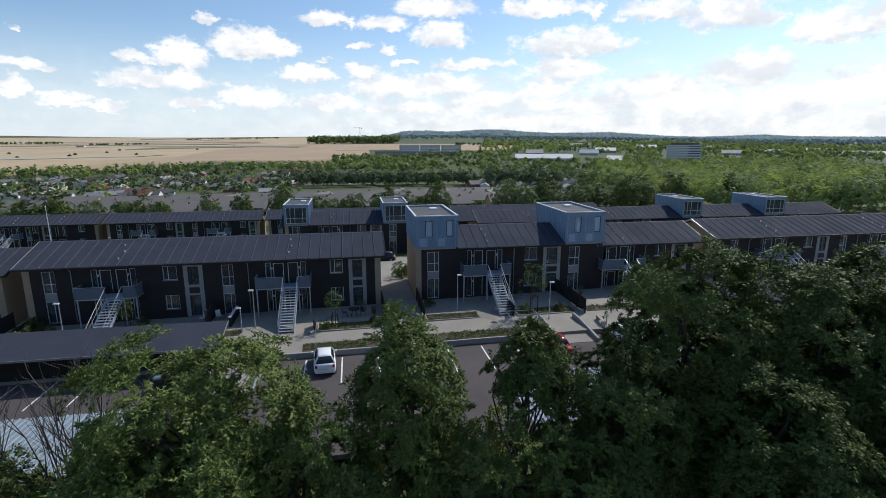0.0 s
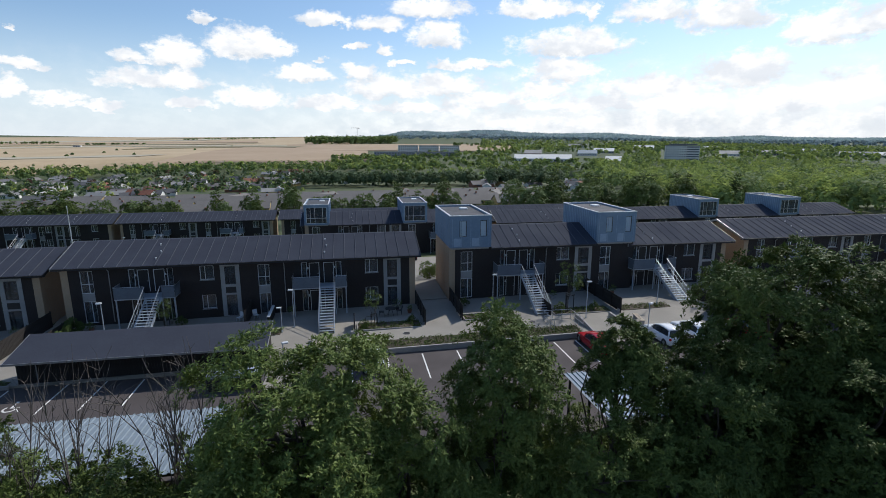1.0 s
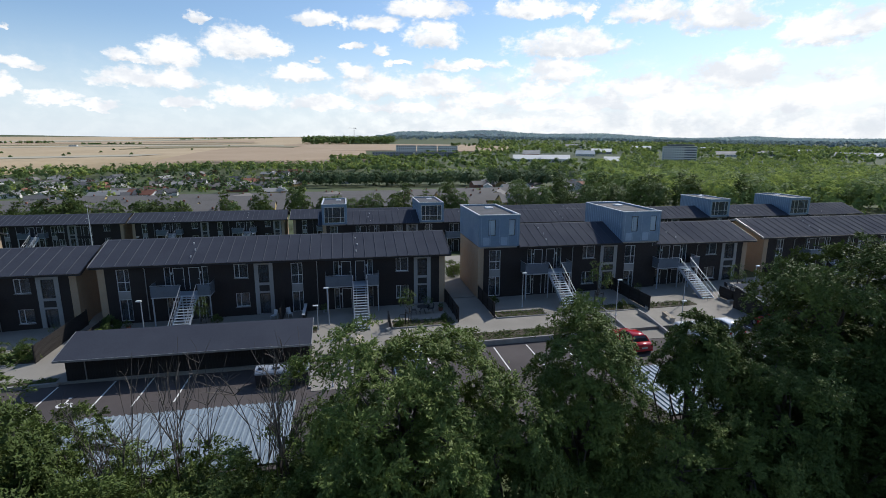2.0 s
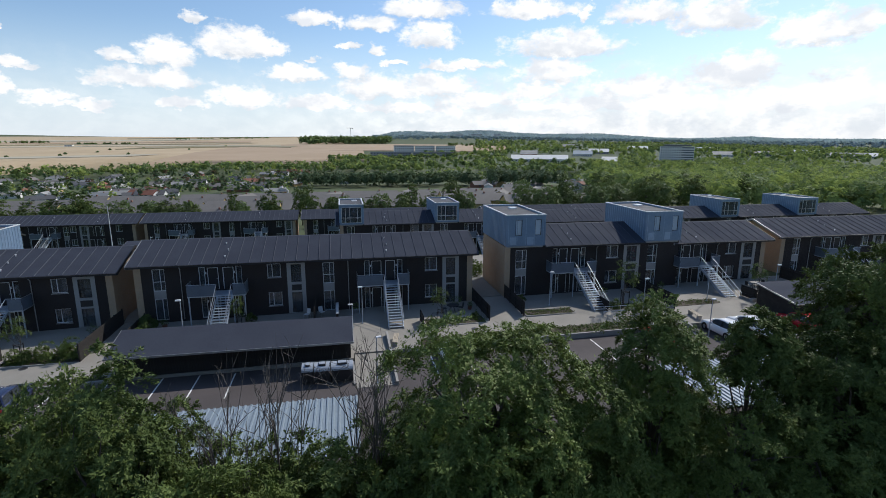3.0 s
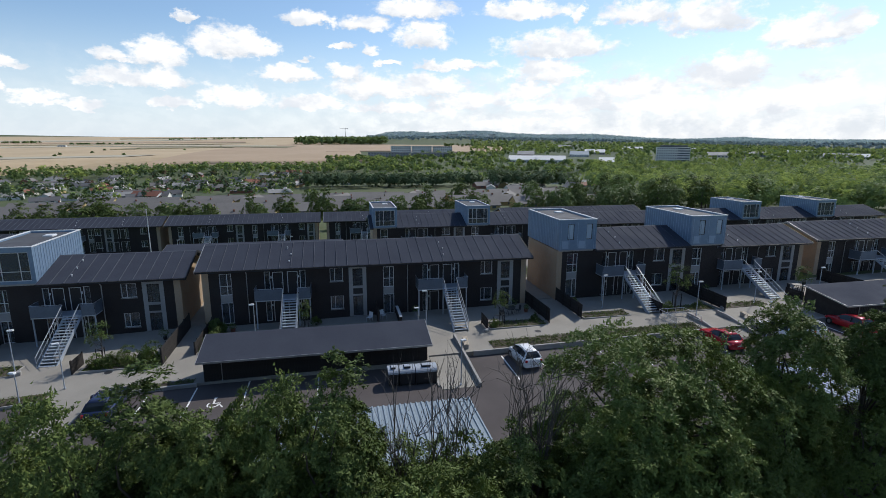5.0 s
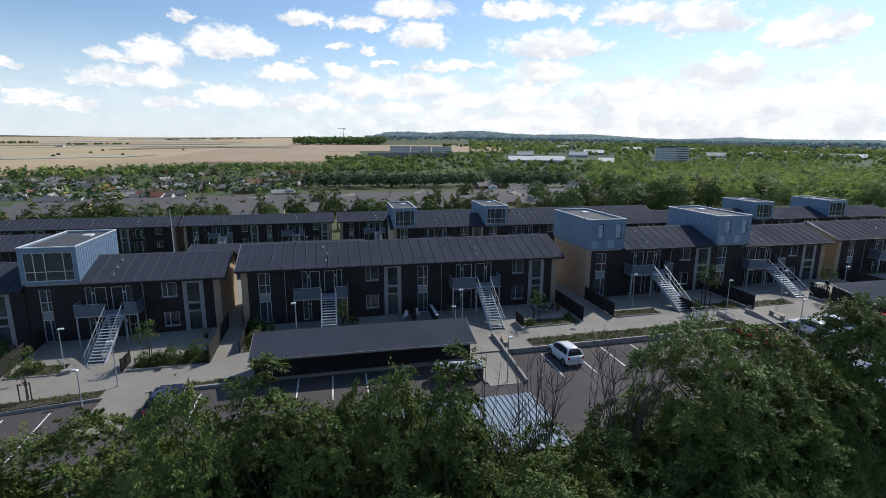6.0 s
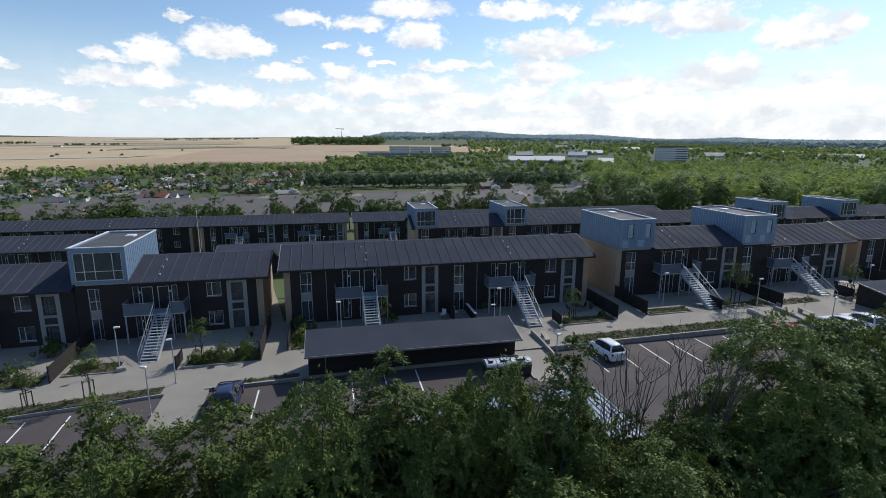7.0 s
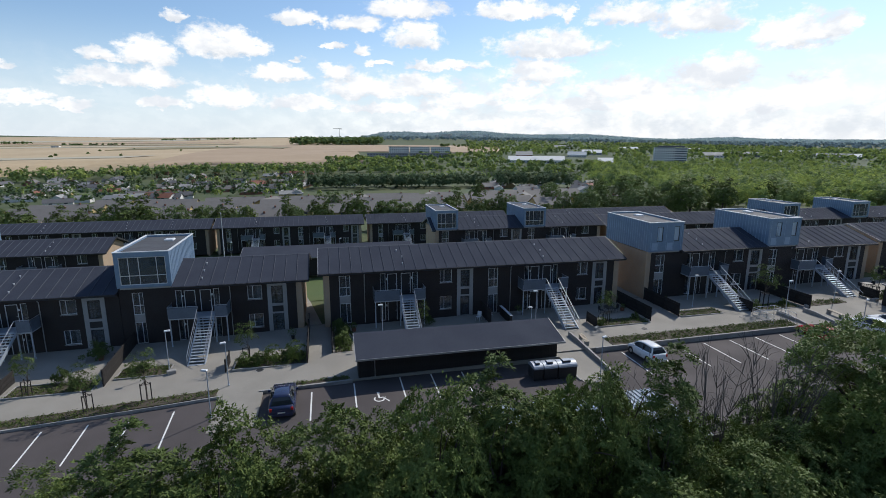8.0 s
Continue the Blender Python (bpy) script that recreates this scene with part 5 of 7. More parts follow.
def car(name, x, y, turn, paint, L, W, H, hood, tail, label, belt=0.62, top=None):
    """A parked car; its nose points to +y before the turn. hood, tail: lengths ahead of and behind the cabin's foot."""
    c = thing(name, label, "car", (x, y, lot_z(x) + 0.006), "parked cars", turn)
    hw, zb = W / 2, H * belt

    def ring(yy, w, z0, z1, r=0.09):
        return [(-w + r, yy, z0), (w - r, yy, z0), (w, yy, z0 + r), (w, yy, (z0 + z1) / 2), (w - 0.03, yy, z1 - r), (w - 0.12, yy, z1), (-w + 0.12, yy, z1), (-w + 0.03, yy, z1 - r), (-w, yy, (z0 + z1) / 2), (-w, yy, z0 + r)]

    e = L / 2
    rings = [ring(-e, hw * 0.82, 0.34, zb * 0.86), ring(-e + 0.1, hw * 0.93, 0.24, zb * 0.98), ring(-e + 0.45, hw, 0.2, zb + 0.02), ring(-0.2 * L, hw, 0.18, zb), ring(0.15 * L, hw, 0.18, zb - 0.02),
             ring(e - hood, hw * 0.99, 0.18, zb - 0.02), ring(e - 0.35, hw * 0.95, 0.2, zb * 0.88), ring(e - 0.08, hw * 0.86, 0.26, zb * 0.74), ring(e, hw * 0.7, 0.34, zb * 0.6)]
    part("body", loft(rings), paint, c, smooth=True)
    yb, yf = -e + tail, e - hood

    rt = H - 0.02
    k = 0.42 * (H - zb) + 0.12
    up = H - zb
    # the glass cabin and the painted roof over it, both rounded
    curve = [(yb, zb + 0.02), (yb + 0.1, zb + 0.5 * up), (yb + 0.26, rt - 0.07), (yb + 0.6, rt - 0.015), ((yb + yf - k) / 2 + 0.1, rt), (yf - k - 0.45, rt - 0.035), (yf - k - 0.1, rt - 0.13), (yf - 0.35 * k, zb + 0.4 * up), (yf, zb)]

    def cabin_ring(yy, zt, grow=0.0, floor=None):
        w0 = hw - 0.09
        w1 = w0 - 0.26 * max(0.0, (zt - zb) / up)
        zl = zb - 0.06 if floor is None else floor
        return [(-w0 if floor is None else -w1 - grow, yy, zl), (w0 if floor is None else w1 + grow, yy, zl), (w1 + grow, yy, zt - 0.06 + grow), (w1 - 0.1, yy, zt + grow), (-w1 + 0.1, yy, zt + grow), (-w1 - grow, yy, zt - 0.06 + grow)]

    part("glass_cabin", loft([cabin_ring(a, b) for a, b in curve]), M["dark_glass"], c, "dark tinted windows")
    part("roof_panel", loft([cabin_ring(a, b, 0.012, b - 0.085) for a, b in curve[2:7]]), top or paint, c, smooth=True)
    w_top = hw - 0.34
    base = [(-hw + 0.1, yb + 0.02, zb - 0.05), None, None, (-hw + 0.1, yf - 0.02, zb - 0.05)]
    roof = [(-w_top, yb + 0.27, rt - 0.1), None, None, (-w_top, yf - k - 0.1, rt - 0.15)]
    for s in (-1, 1):
        for (p, q) in ((base[0], roof[0]), (base[3], roof[3]), ((0, (yb + yf) / 2 - 0.1, 0), None)):
            if q is None:
                a = (s * (hw - 0.1), p[1], zb - 0.05)
                b = (s * (hw - 0.235), p[1], rt - 0.05)
            else:
                a, b = (s * abs(p[0]), p[1], p[2]), (s * abs(q[0]), q[1], q[2])
            part("pillar", Mesh().tube([a, b], 0.075 if q and p is base[0] else 0.045, 6), paint if q else M["car_black"], c)
        part("wing_mirror", Mesh().soft(s * (hw + 0.07) - 0.09, s * (hw + 0.07) + 0.09, yf - 0.5, yf - 0.36, zb - 0.02, zb + 0.13, 0.03), paint, c)
        part("tail_lamp", Mesh().soft(s * (hw - 0.2) - 0.09, s * (hw - 0.2) + 0.09, -e - 0.012, -e + 0.2, zb * 0.72, zb * 0.93, 0.03), M["tail"], c)
        part("headlight", Mesh().soft(s * (hw - 0.3) - 0.12, s * (hw - 0.3) + 0.12, e - 0.24, e - 0.05, zb * 0.6, zb * 0.74, 0.03), M["lid"], c)
        for yy in (-e + 0.62, e - 0.68):
            wheel = part("wheel", Mesh().tube([(s * (hw - 0.19), yy, 0.3), (s * (hw - 0.01), yy, 0.3)], 0.3, 18), M["rubber"], c)
            part("rim", Mesh().tube([(s * (hw - 0.02), yy, 0.3), (s * (hw + 0.008), yy, 0.3)], [0.2, 0.17], 14), M["alloy"], wheel)
            part("wheel_arch", Mesh().tube([(s * (hw - 0.12), yy, 0.31), (s * (hw + 0.004), yy, 0.31)], 0.345, 18), M["car_black"], c)
    part("bumper", Mesh().soft(-hw * 0.86, hw * 0.86, -e - 0.03, -e + 0.12, 0.26, 0.46, 0.04), paint, c)
    part("number_plate", Mesh().box(-0.25, 0.25, -e - 0.045, -e - 0.032, 0.5, 0.6), M["plate"], c)
    return c


car("small_hatchback", -5.5, -12.8, 4, M["car_white"], 3.5, 1.65, 1.48, 0.72, 0.2, "small white hatchback parked in a bay facing the wall", 0.64)
car("estate_car", -35.95, -14.0, 1, M["car_blue"], 4.2, 1.8, 1.5, 1.25, 0.3, "dark blue hatchback parked beside the concrete driveway")
car("coupe", 13.0, -13.1, 0, M["car_red"], 4.2, 1.75, 1.35, 1.35, 0.6, "red low car parked in a bay")
car("compact_hatchback", 19.5, -12.6, 0, M["car_white"], 4.0, 1.75, 1.48, 1.2, 0.2, "white compact hatchback parked in a bay")
car("compact_hatchback", 22.3, -12.4, 0, M["car_white"], 4.0, 1.75, 1.48, 1.2, 0.2, "white compact hatchback parked in a bay")
car("family_hatchback", 27.6, -12.6, 0, M["car_red"], 4.1, 1.75, 1.46, 1.2, 0.25, "red hatchback parked beside the dark shed")
car("family_hatchback", -33.0, 61.0, 70, M["car_blue"], 4.1, 1.75, 1.46, 1.2, 0.25, "dark blue car parked behind the apartments").location.z = -5.9
car("family_hatchback", 1.2, 26.5, 80, M["car_black"], 4.1, 1.75, 1.46, 1.2, 0.25, "black car parked between the two rows of apartments").location.z = ground_z(1, 26)


# ---- carports with corrugated roofs ----
def carport(x0, x1, y0, y1, z, label):
    c = thing("carport", label, "carport", (0, 0, 0), "carports")
    g = lot_z((x0 + x1) / 2)
    n = int((x1 - x0) / 0.3)
    sheet_profile = []
    for i in range(n):
        u = x0 + (x1 - x0) * i / n
        d = (x1 - x0) / n
        sheet_profile += [(u, 0.0), (u + d * 0.55, 0.0), (u + d * 0.65, 0.06), (u + d * 0.9, 0.06)]
    sheet_profile.append((x1, 0.0))
    k = len(sheet_profile)
    v = [(px, yy, z + pz + dz - 0.02 * (yy - y0)) for yy in (y0, y1) for dz in (0.0, -0.03) for px, pz in sheet_profile]
    f = []
    for i in range(k - 1):
        f += [(i, i + 1, 2 * k + i + 1, 2 * k + i), (k + i, 3 * k + i, 3 * k + i + 1, k + i + 1), (i, k + i, k + i + 1, i + 1), (2 * k + i, 2 * k + i + 1, 3 * k + i + 1, 3 * k + i)]
    part("corrugated_roof", Mesh().add(v, f), M["corrugated"], c, "pale blue-grey corrugated sheet roof")
    for yy in (y0 + 0.3, (y0 + y1) / 2, y1 - 0.3):
        part("beam", Mesh().box(x0 + 0.1, x1 - 0.1, yy - 0.05, yy + 0.05, z - 0.28, z - 0.14), M["timber"], c)
        for i in range(int((x1 - x0) / 2.7) + 1):
            px = x0 + 0.3 + i * (x1 - x0 - 0.6) / max(1, int((x1 - x0) / 2.7))
            part("post", Mesh().soft(px - 0.06, px + 0.06, yy - 0.06, yy + 0.06, g - 0.3, z - 0.282, 0.01), M["timber"], c)
    part("fascia", Mesh().box(x0, x1, y1 - 0.02, y1 + 0.02, z - 0.3, z - 0.13), M["dark_metal"], c)


carport(-24.4, -13.2, -29.5, -24.0, 3.55, "open carport with a pale corrugated roof behind the shrubs")
carport(5.5, 27.0, -29.0, -23.4, 3.5, "open carport with a pale corrugated roof behind the trees")


# ---- small things on the paving ----
def manhole(x, y):
    z = slope(x)
    m = thing("manhole_cover", "round dark iron manhole cover set in pale paving", "manhole cover", (x, y, z + 0.004), "manhole covers")
    part("cover_frame", Mesh().tube([(0, 0, 0), (0, 0, 0.008)], 0.36, 20), M["kerb"], m)
    part("lid", Mesh().tube([(0, 0, 0.009), (0, 0, 0.02)], [0.31, 0.30], 20), M["dark_metal"], m, "dark iron lid")


for x, y in ((-38.3, -7.9), (9.6, -7.2), (-2.2, -7.6)):
    manhole(x, y)


def stone_block(x, y, turn, s):
    b = thing("stone_block", "rough grey granite block beside a garden bed", "stone block", (x, y, slope(x)), "stone blocks", turn)
    part("block", Mesh().soft(-0.35 * s, 0.35 * s, -0.2 * s, 0.2 * s, -0.02, 0.34 * s, 0.05), M["kerb"], b)


for x, y, turn, s in ((-45.4, -6.5, 20, 1.0), (28.2, -6.4, 10, 1.0), (-6.9, -6.6, 40, 0.8), (18.9, -6.2, 60, 0.9)):
    stone_block(x, y, turn, s)

low_wall = thing("garden_wall", "low dark garden wall with a pale cap beside a terrace", "wall", (-14.5, -1.6, slope(-14.5)), "")
part("wall_body", Mesh().box(-0.1, 0.1, -1.6, 1.7, -0.1, 0.9), M["timber"], low_wall)
part("cap", Mesh().soft(-0.14, 0.14, -1.64, 1.72, 0.902, 0.96, 0.02), M["white"], low_wall, "pale cap")


# ---- trees ----
def crown_points(rnd, centre, radii, clumps, leaves, clump_r, lower=-0.55):
    """Places, ways and facings of leaves: drooping sprays whose arms fan out over an uneven, lobed crown. Also the sprays' hearts."""
    d = rnd.normal(0, 1, (clumps * 5, 3))
    d /= np.linalg.norm(d, axis=1)[:, None]
    d = d[d[:, 2] > lower][:clumps]
    k = len(d)
    lobes = rnd.normal(0, 3.2, (6, 3))
    lob = 1 + 0.05 * np.cos(d @ lobes.T + rnd.uniform(0, 6.28, 6)).sum(axis=1)
    # crowns are broader shouldered than an egg
    d = d * (1 + 0.5 * ((np.abs(d) ** 3).sum(axis=1) ** (-1 / 3) - 1))[:, None]
    depth = np.where(rnd.random(k) < 0.66, rnd.uniform(0.84, 1.05, k), rnd.uniform(0.35, 0.84, k))
    heart = centre + d * np.asarray(radii) * (lob * depth)[:, None]
    face = d * np.array([0.95, 0.95, 0.5]) + np.array([0.0, 0.0, 0.48]) + rnd.normal(0, 0.22, (k, 3))
    face /= np.linalg.norm(face, axis=1)[:, None]
    size = clump_r * rnd.uniform(0.6, 1.3, k)
    arms = 9
    m = max(1, leaves // arms)
    way = rnd.normal(0, 1, (k, arms, 3)) + d[:, None, :] * 0.5 + np.array([0.0, 0.0, 0.35])
    way -= face[:, None, :] * ((way * face[:, None, :]).sum(axis=2) * 0.75)[..., None]
    way /= np.linalg.norm(way, axis=2)[:, :, None] + 1e-9
    u = rnd.uniform(0.05, 1.0, (k, arms, m)) ** 0.7
    reach = u * (size[:, None] * rnd.uniform(0.6, 1.15, (k, arms)))[..., None]
    p = heart[:, None, None, :] + way[:, :, None, :] * reach[..., None]
    p = p + face[:, None, None, :] * (0.28 * size[:, None, None] * (1 - u ** 2))[..., None]
    p[..., 2] -= 0.06 * size[:, None, None] * u ** 2
    p = p + rnd.normal(0, 0.085, p.shape) * size[:, None, None, None] * (1.4 - u)[..., None] / clump_r ** 0.5
    out_way = np.broadcast_to(way[:, :, None, :], p.shape)
    facing = np.broadcast_to(face[:, None, None, :], p.shape)
    return p.reshape(-1, 3), out_way.reshape(-1, 3), facing.reshape(-1, 3), heart


def spray_mesh(name, c, way, facing, size, mat, rnd, width=0.5, loose=0.5):
    """One mesh of many separate leaves, each pointing along its spray and facing as the spray does, loosely."""
    n = len(c)
    up = facing + rnd.normal(0, loose, (n, 3))
    up /= np.linalg.norm(up, axis=1)[:, None] + 1e-9
    a = way + rnd.normal(0, 0.6, (n, 3))
    a -= up * (a * up).sum(axis=1)[:, None]
    a /= np.linalg.norm(a, axis=1)[:, None] + 1e-9
    s = np.cross(up, a)
    ln = (size * rnd.uniform(0.6, 1.35, n))[:, None]
    v = np.empty((n, 3, 3))
    v[:, 0] = c + s * ln * width * 0.5
    v[:, 1] = c - s * ln * width * 0.5
    v[:, 2] = c + a * ln
    me = bpy.data.meshes.new(name)
    me.from_pydata(v.reshape(-1, 3), [], np.arange(3 * n).reshape(n, 3))
    me.materials.append(mat)
    me.update()
    return me


def bent(a, b, rnd, sag=0.12, n=5):
    a, b = np.array(a, float), np.array(b, float)
    L = np.linalg.norm(b - a)
    off = rnd.normal(0, sag * L, 3)
    return [tuple(a + (b - a) * u + off * math.sin(math.pi * u) + np.array((0, 0, 0.08 * L)) * math.sin(math.pi * u)) for u in np.linspace(0, 1, n)]


def tree(name, label, group, height, radii, mat, seed, clumps=60, leaves=300, clump_r=0.95, leaf=0.13, bark="bark", trunk=0.16, lower=-0.55, limbs=14, width=0.5):
    """Tapered trunk, limbs to the clumps, and a crown of separate leaves. Stands at the origin."""
    rnd = np.random.default_rng(seed)
    t = thing(name, label, "tree", (0, 0, 0), group)
    r = np.array(radii)
    centre = np.array((0, 0, height - r[2] - 0.1 * clump_r))
    p, way, face, cc = crown_points(rnd, centre, r, clumps, leaves, clump_r, lower)
    ob = new("crown", spray_mesh("crown", p, way, face, leaf, M[mat], rnd, width))
    ob.parent = t
    wood = Mesh()
    top = (rnd.normal(0, 0.15), rnd.normal(0, 0.15), height - r[2] * 0.7)
    path = bent((0, 0, -0.5), top, rnd, 0.02, 7)
    wood.tube(path, [trunk * (1.25 - 0.9 * i / 6) for i in range(7)], 9)
    part("trunk", wood, M[bark], t, smooth=True)
    lm = Mesh()
    for i in range(min(limbs, len(cc))):
        j = rnd.integers(2, 7)
        s = path[j]
        lm.tube(bent(s, cc[i] * 0.97, rnd, 0.08), [trunk * 0.42, trunk * 0.33, trunk * 0.24, trunk * 0.15, trunk * 0.06], 6)
    part("limb_work", lm, M[bark], t, smooth=True)
    return t


def plant(t, x, y, z, turn=0.0, s=1.0, sz=None):
    return copy_thing(t, pose(x, y, z, 0, 0, turn) @ Matrix.Diagonal((s, s, sz or s, 1)))


def stand(t, x, y, z):
    t.matrix_basis = pose(x, y, z)
    return t


ZN = -0.8  # ground under the trees beside the parking lot
NEAR = "trees by the parking lot"
stand(tree("broadleaf_tree", "broad light green ash tree beside the parking lot", NEAR, 10.9, (3.75, 3.6, 5.0), "leaf_light", 1, 390, 380, 0.85, 0.135, trunk=0.22, limbs=40, width=0.5), -8.4, -33.3, ZN)
stand(tree("broadleaf_tree", "slender green tree with an uneven crown by the parking lot", NEAR, 11.3, (1.85, 1.9, 5.2), "leaf_mid", 2, 230, 360, 0.72, 0.12, trunk=0.16, limbs=26, width=0.6), -1.0, -32.4, ZN)
stand(tree("broadleaf_tree", "small round dark green tree by the parking lot", NEAR, 10.5, (1.3, 1.3, 1.9), "leaf_dark", 3, 90, 340, 0.6, 0.12, trunk=0.12, limbs=20, width=0.6), 3.9, -32.4, ZN)
big = stand(tree("broadleaf_tree", "large dark green tree with a dense crown by the parking lot", NEAR, 13.4, (3.2, 3.2, 6.4), "leaf_dark", 4, 380, 300, 0.82, 0.145, trunk=0.26, limbs=36, width=0.6), 11.5, -31.4, ZN)
plant(big, 22.4, -31.6, ZN, 130, 1.25, 0.96)
plant(big, 16.6, -32.2, ZN, 250, 1.12, 0.95)
second = tree("broadleaf_tree", "dense green tree with an uneven crown by the parking lot", NEAR, 8.6, (2.5, 2.3, 4.1), "leaf_mid", 5, 120, 345, 0.75, 0.112, trunk=0.14, limbs=20, width=0.6)
stand(second, -17.6, -37.0, ZN)
cone = stand(tree("broadleaf_tree", "narrow pointed dark green tree by the parking lot", NEAR, 11.6, (1.15, 1.15, 5.4), "leaf_dark", 6, 110, 260, 0.6, 0.115, trunk=0.13, limbs=20, width=0.6), -20.4, -35.0, ZN)
third = stand(tree("broadleaf_tree", "bushy green tree beside the parking lot", NEAR, 8.7, (2.1, 2.0, 3.9), "leaf_mid", 7, 105, 345, 0.72, 0.112, trunk=0.13, limbs=18, width=0.6), -24.6, -32.8, ZN)
light = stand(tree("broadleaf_tree", "bushy light green tree beside the parking lot", NEAR, 8.3, (2.5, 2.3, 3.7), "leaf_light", 8, 115, 345, 0.75, 0.112, trunk=0.13, limbs=18, width=0.5), -30.2, -33.0, ZN)
low = stand(tree("bushy_shrub", "low green bush growing beside the parking lot", "bushes by the carport", 5.2, (1.7, 1.6, 2.6), "leaf_mid", 9, 56, 270, 0.6, 0.11, trunk=0.08, limbs=14, width=0.5), -13.4, -31.6, ZN)
tall = lambda t, top: (top + 0.8) / ({"second": 8.6, "third": 8.7, "light": 8.3, "cone": 11.6, "low": 5.2}[t] + 0.1)
ROW = {"second": second, "third": third, "light": light, "cone": cone, "low": low}
# trees of the long thicket: kind, place, top, turn and width
for t, x, y, top, r, s in (("second", -22.6, -33.0, 9.7, 70, 0.85), ("cone", -26.4, -33.2, 10.3, 50, 1.2), ("second", -28.6, -33.6, 10.0, 40, 0.9), ("third", -33.0, -33.2, 9.0, 160, 1.1), ("second", -36.1, -33.6, 9.2, 200, 0.9),
                           ("cone", -38.5, -33.4, 9.4, 90, 1.2), ("light", -41.0, -33.4, 7.8, 140, 1.0), ("second", -44.0, -34.6, 6.8, 300, 1.1), ("third", -47.5, -34.0, 6.4, 20, 1.1), ("light", -51.0, -34.8, 6.2, 60, 1.1), ("second", -55.5, -34.0, 6.2, 10, 1.15),
                           ("third", -23.4, -30.8, 7.9, 15, 0.9), ("third", -20.2, -31.4, 7.4, 215, 0.85), ("low", -18.6, -32.2, 6.9, 100, 1.15), ("low", -16.6, -32.6, 6.8, 200, 1.1), ("low", -15.0, -33.0, 6.7, 300, 1.1), ("low", -11.6, -31.0, 7.0, 30, 1.0), ("low", -25.8, -30.8, 7.4, 250, 1.1),
                           ("third", -14.0, -35.0, 7.1, 230, 0.95), ("low", -15.9, -35.6, 6.9, 20, 1.2), ("low", -12.2, -34.8, 7.3, 140, 1.2), ("second", -21.6, -32.6, 8.8, 10, 0.75), ("third", -25.2, -33.6, 9.3, 80, 0.9), ("third", -20.2, -34.0, 8.2, 180, 0.8), ("second", -17.0, -36.4, 7.3, 260, 0.9), ("third", -13.6, -37.4, 6.2, 10, 1.1), ("third", -18.2, -39.2, 7.0, 100, 1.2),
                           ("second", -22.8, -38.0, 7.6, 190, 1.15), ("third", -27.4, -37.6, 7.4, 280, 1.2), ("second", -31.6, -37.4, 7.6, 330, 1.15), ("third", -36.2, -37.2, 7.8, 50, 1.25), ("second", -40.6, -37.8, 7.0, 250, 1.05), ("second", -45.2, -38.6, 7.2, 150, 1.15), ("third", -4.9, -33.6, 8.6, 60, 1.05), ("third", -10.4, -36.6, 8.2, 200, 1.05),
                           ("low", -35.6, -30.8, 6.5, 15, 1.15), ("low", -33.9, -30.6, 6.7, 75, 1.1), ("low", -32.2, -30.4, 7.0, 140, 1.15), ("low", -37.5, -30.8, 7.0, 210, 1.2), ("low", -30.3, -30.4, 7.3, 290, 1.15), ("low", -28.3, -30.2, 7.5, 40, 1.15),
                           ("low", -39.7, -31.2, 6.6, 110, 1.2), ("low", -42.2, -31.8, 6.0, 180, 1.2), ("low", -34.8, -35.4, 6.8, 260, 1.25), ("low", -31.0, -35.4, 7.2, 330, 1.25), ("low", -38.4, -35.6, 6.6, 55, 1.25), ("low", -42.6, -36.2, 6.2, 125, 1.25), ("low", 2.4, -30.4, 6.0, 40, 1.0), ("second", 1.8, -34.2, 6.9, 120, 0.85), ("third", 4.9, -34.8, 6.7, 310, 0.95)):
    plant(ROW[t], x, y, ZN, r, s, tall(t, top))
for x, y, r, s, sz in ((7.2, -33.4, 40, 0.8, 0.74), (12.6, -35.2, 300, 0.9, 0.7), (18.4, -35.6, 20, 0.9, 0.72)):
    plant(big, x, y, ZN, r, s, sz)


def bare_shrub(seed, h):
    """A leafless many-stemmed shrub: stems that fork into twigs."""
    rnd = np.random.default_rng(seed)
    b = thing("bare_shrub", "leafless grey-brown shrub with many thin stems", "shrub", (0, 0, 0), "bare shrubs")
    for k in range(4):
        me = Mesh()
        ang = rnd.uniform(0, 2 * math.pi)
        top = np.array((math.cos(ang) * h * rnd.uniform(0.06, 0.24), math.sin(ang) * h * rnd.uniform(0.06, 0.24), h * rnd.uniform(0.82, 1.0)))
        path = bent((rnd.normal(0, 0.1), rnd.normal(0, 0.1), -0.3), top, rnd, 0.02, 7)
        me.tube(path, [0.042, 0.036, 0.03, 0.023, 0.017, 0.011, 0.005], 6)
        for _ in range(8):
            j = rnd.integers(2, 6)
            s = np.array(path[j])
            e = s + (top - s) * rnd.uniform(0.5, 0.95) + rnd.normal(0, 0.5, 3) * np.array((1, 1, 0.4))
            sub = bent(s, e, rnd, 0.05, 4)
            me.tube(sub, [0.020, 0.015, 0.010, 0.005], 5)
            for _ in range(3):
                q = np.array(sub[rnd.integers(1, 3)])
                me.tube(bent(q, q + rnd.normal(0, 0.22, 3) + np.array((0, 0, 0.45)), rnd, 0.1, 3), [0.009, 0.007, 0.004], 4)
        part("stem", me, M["pale_bark"], b)
    return b


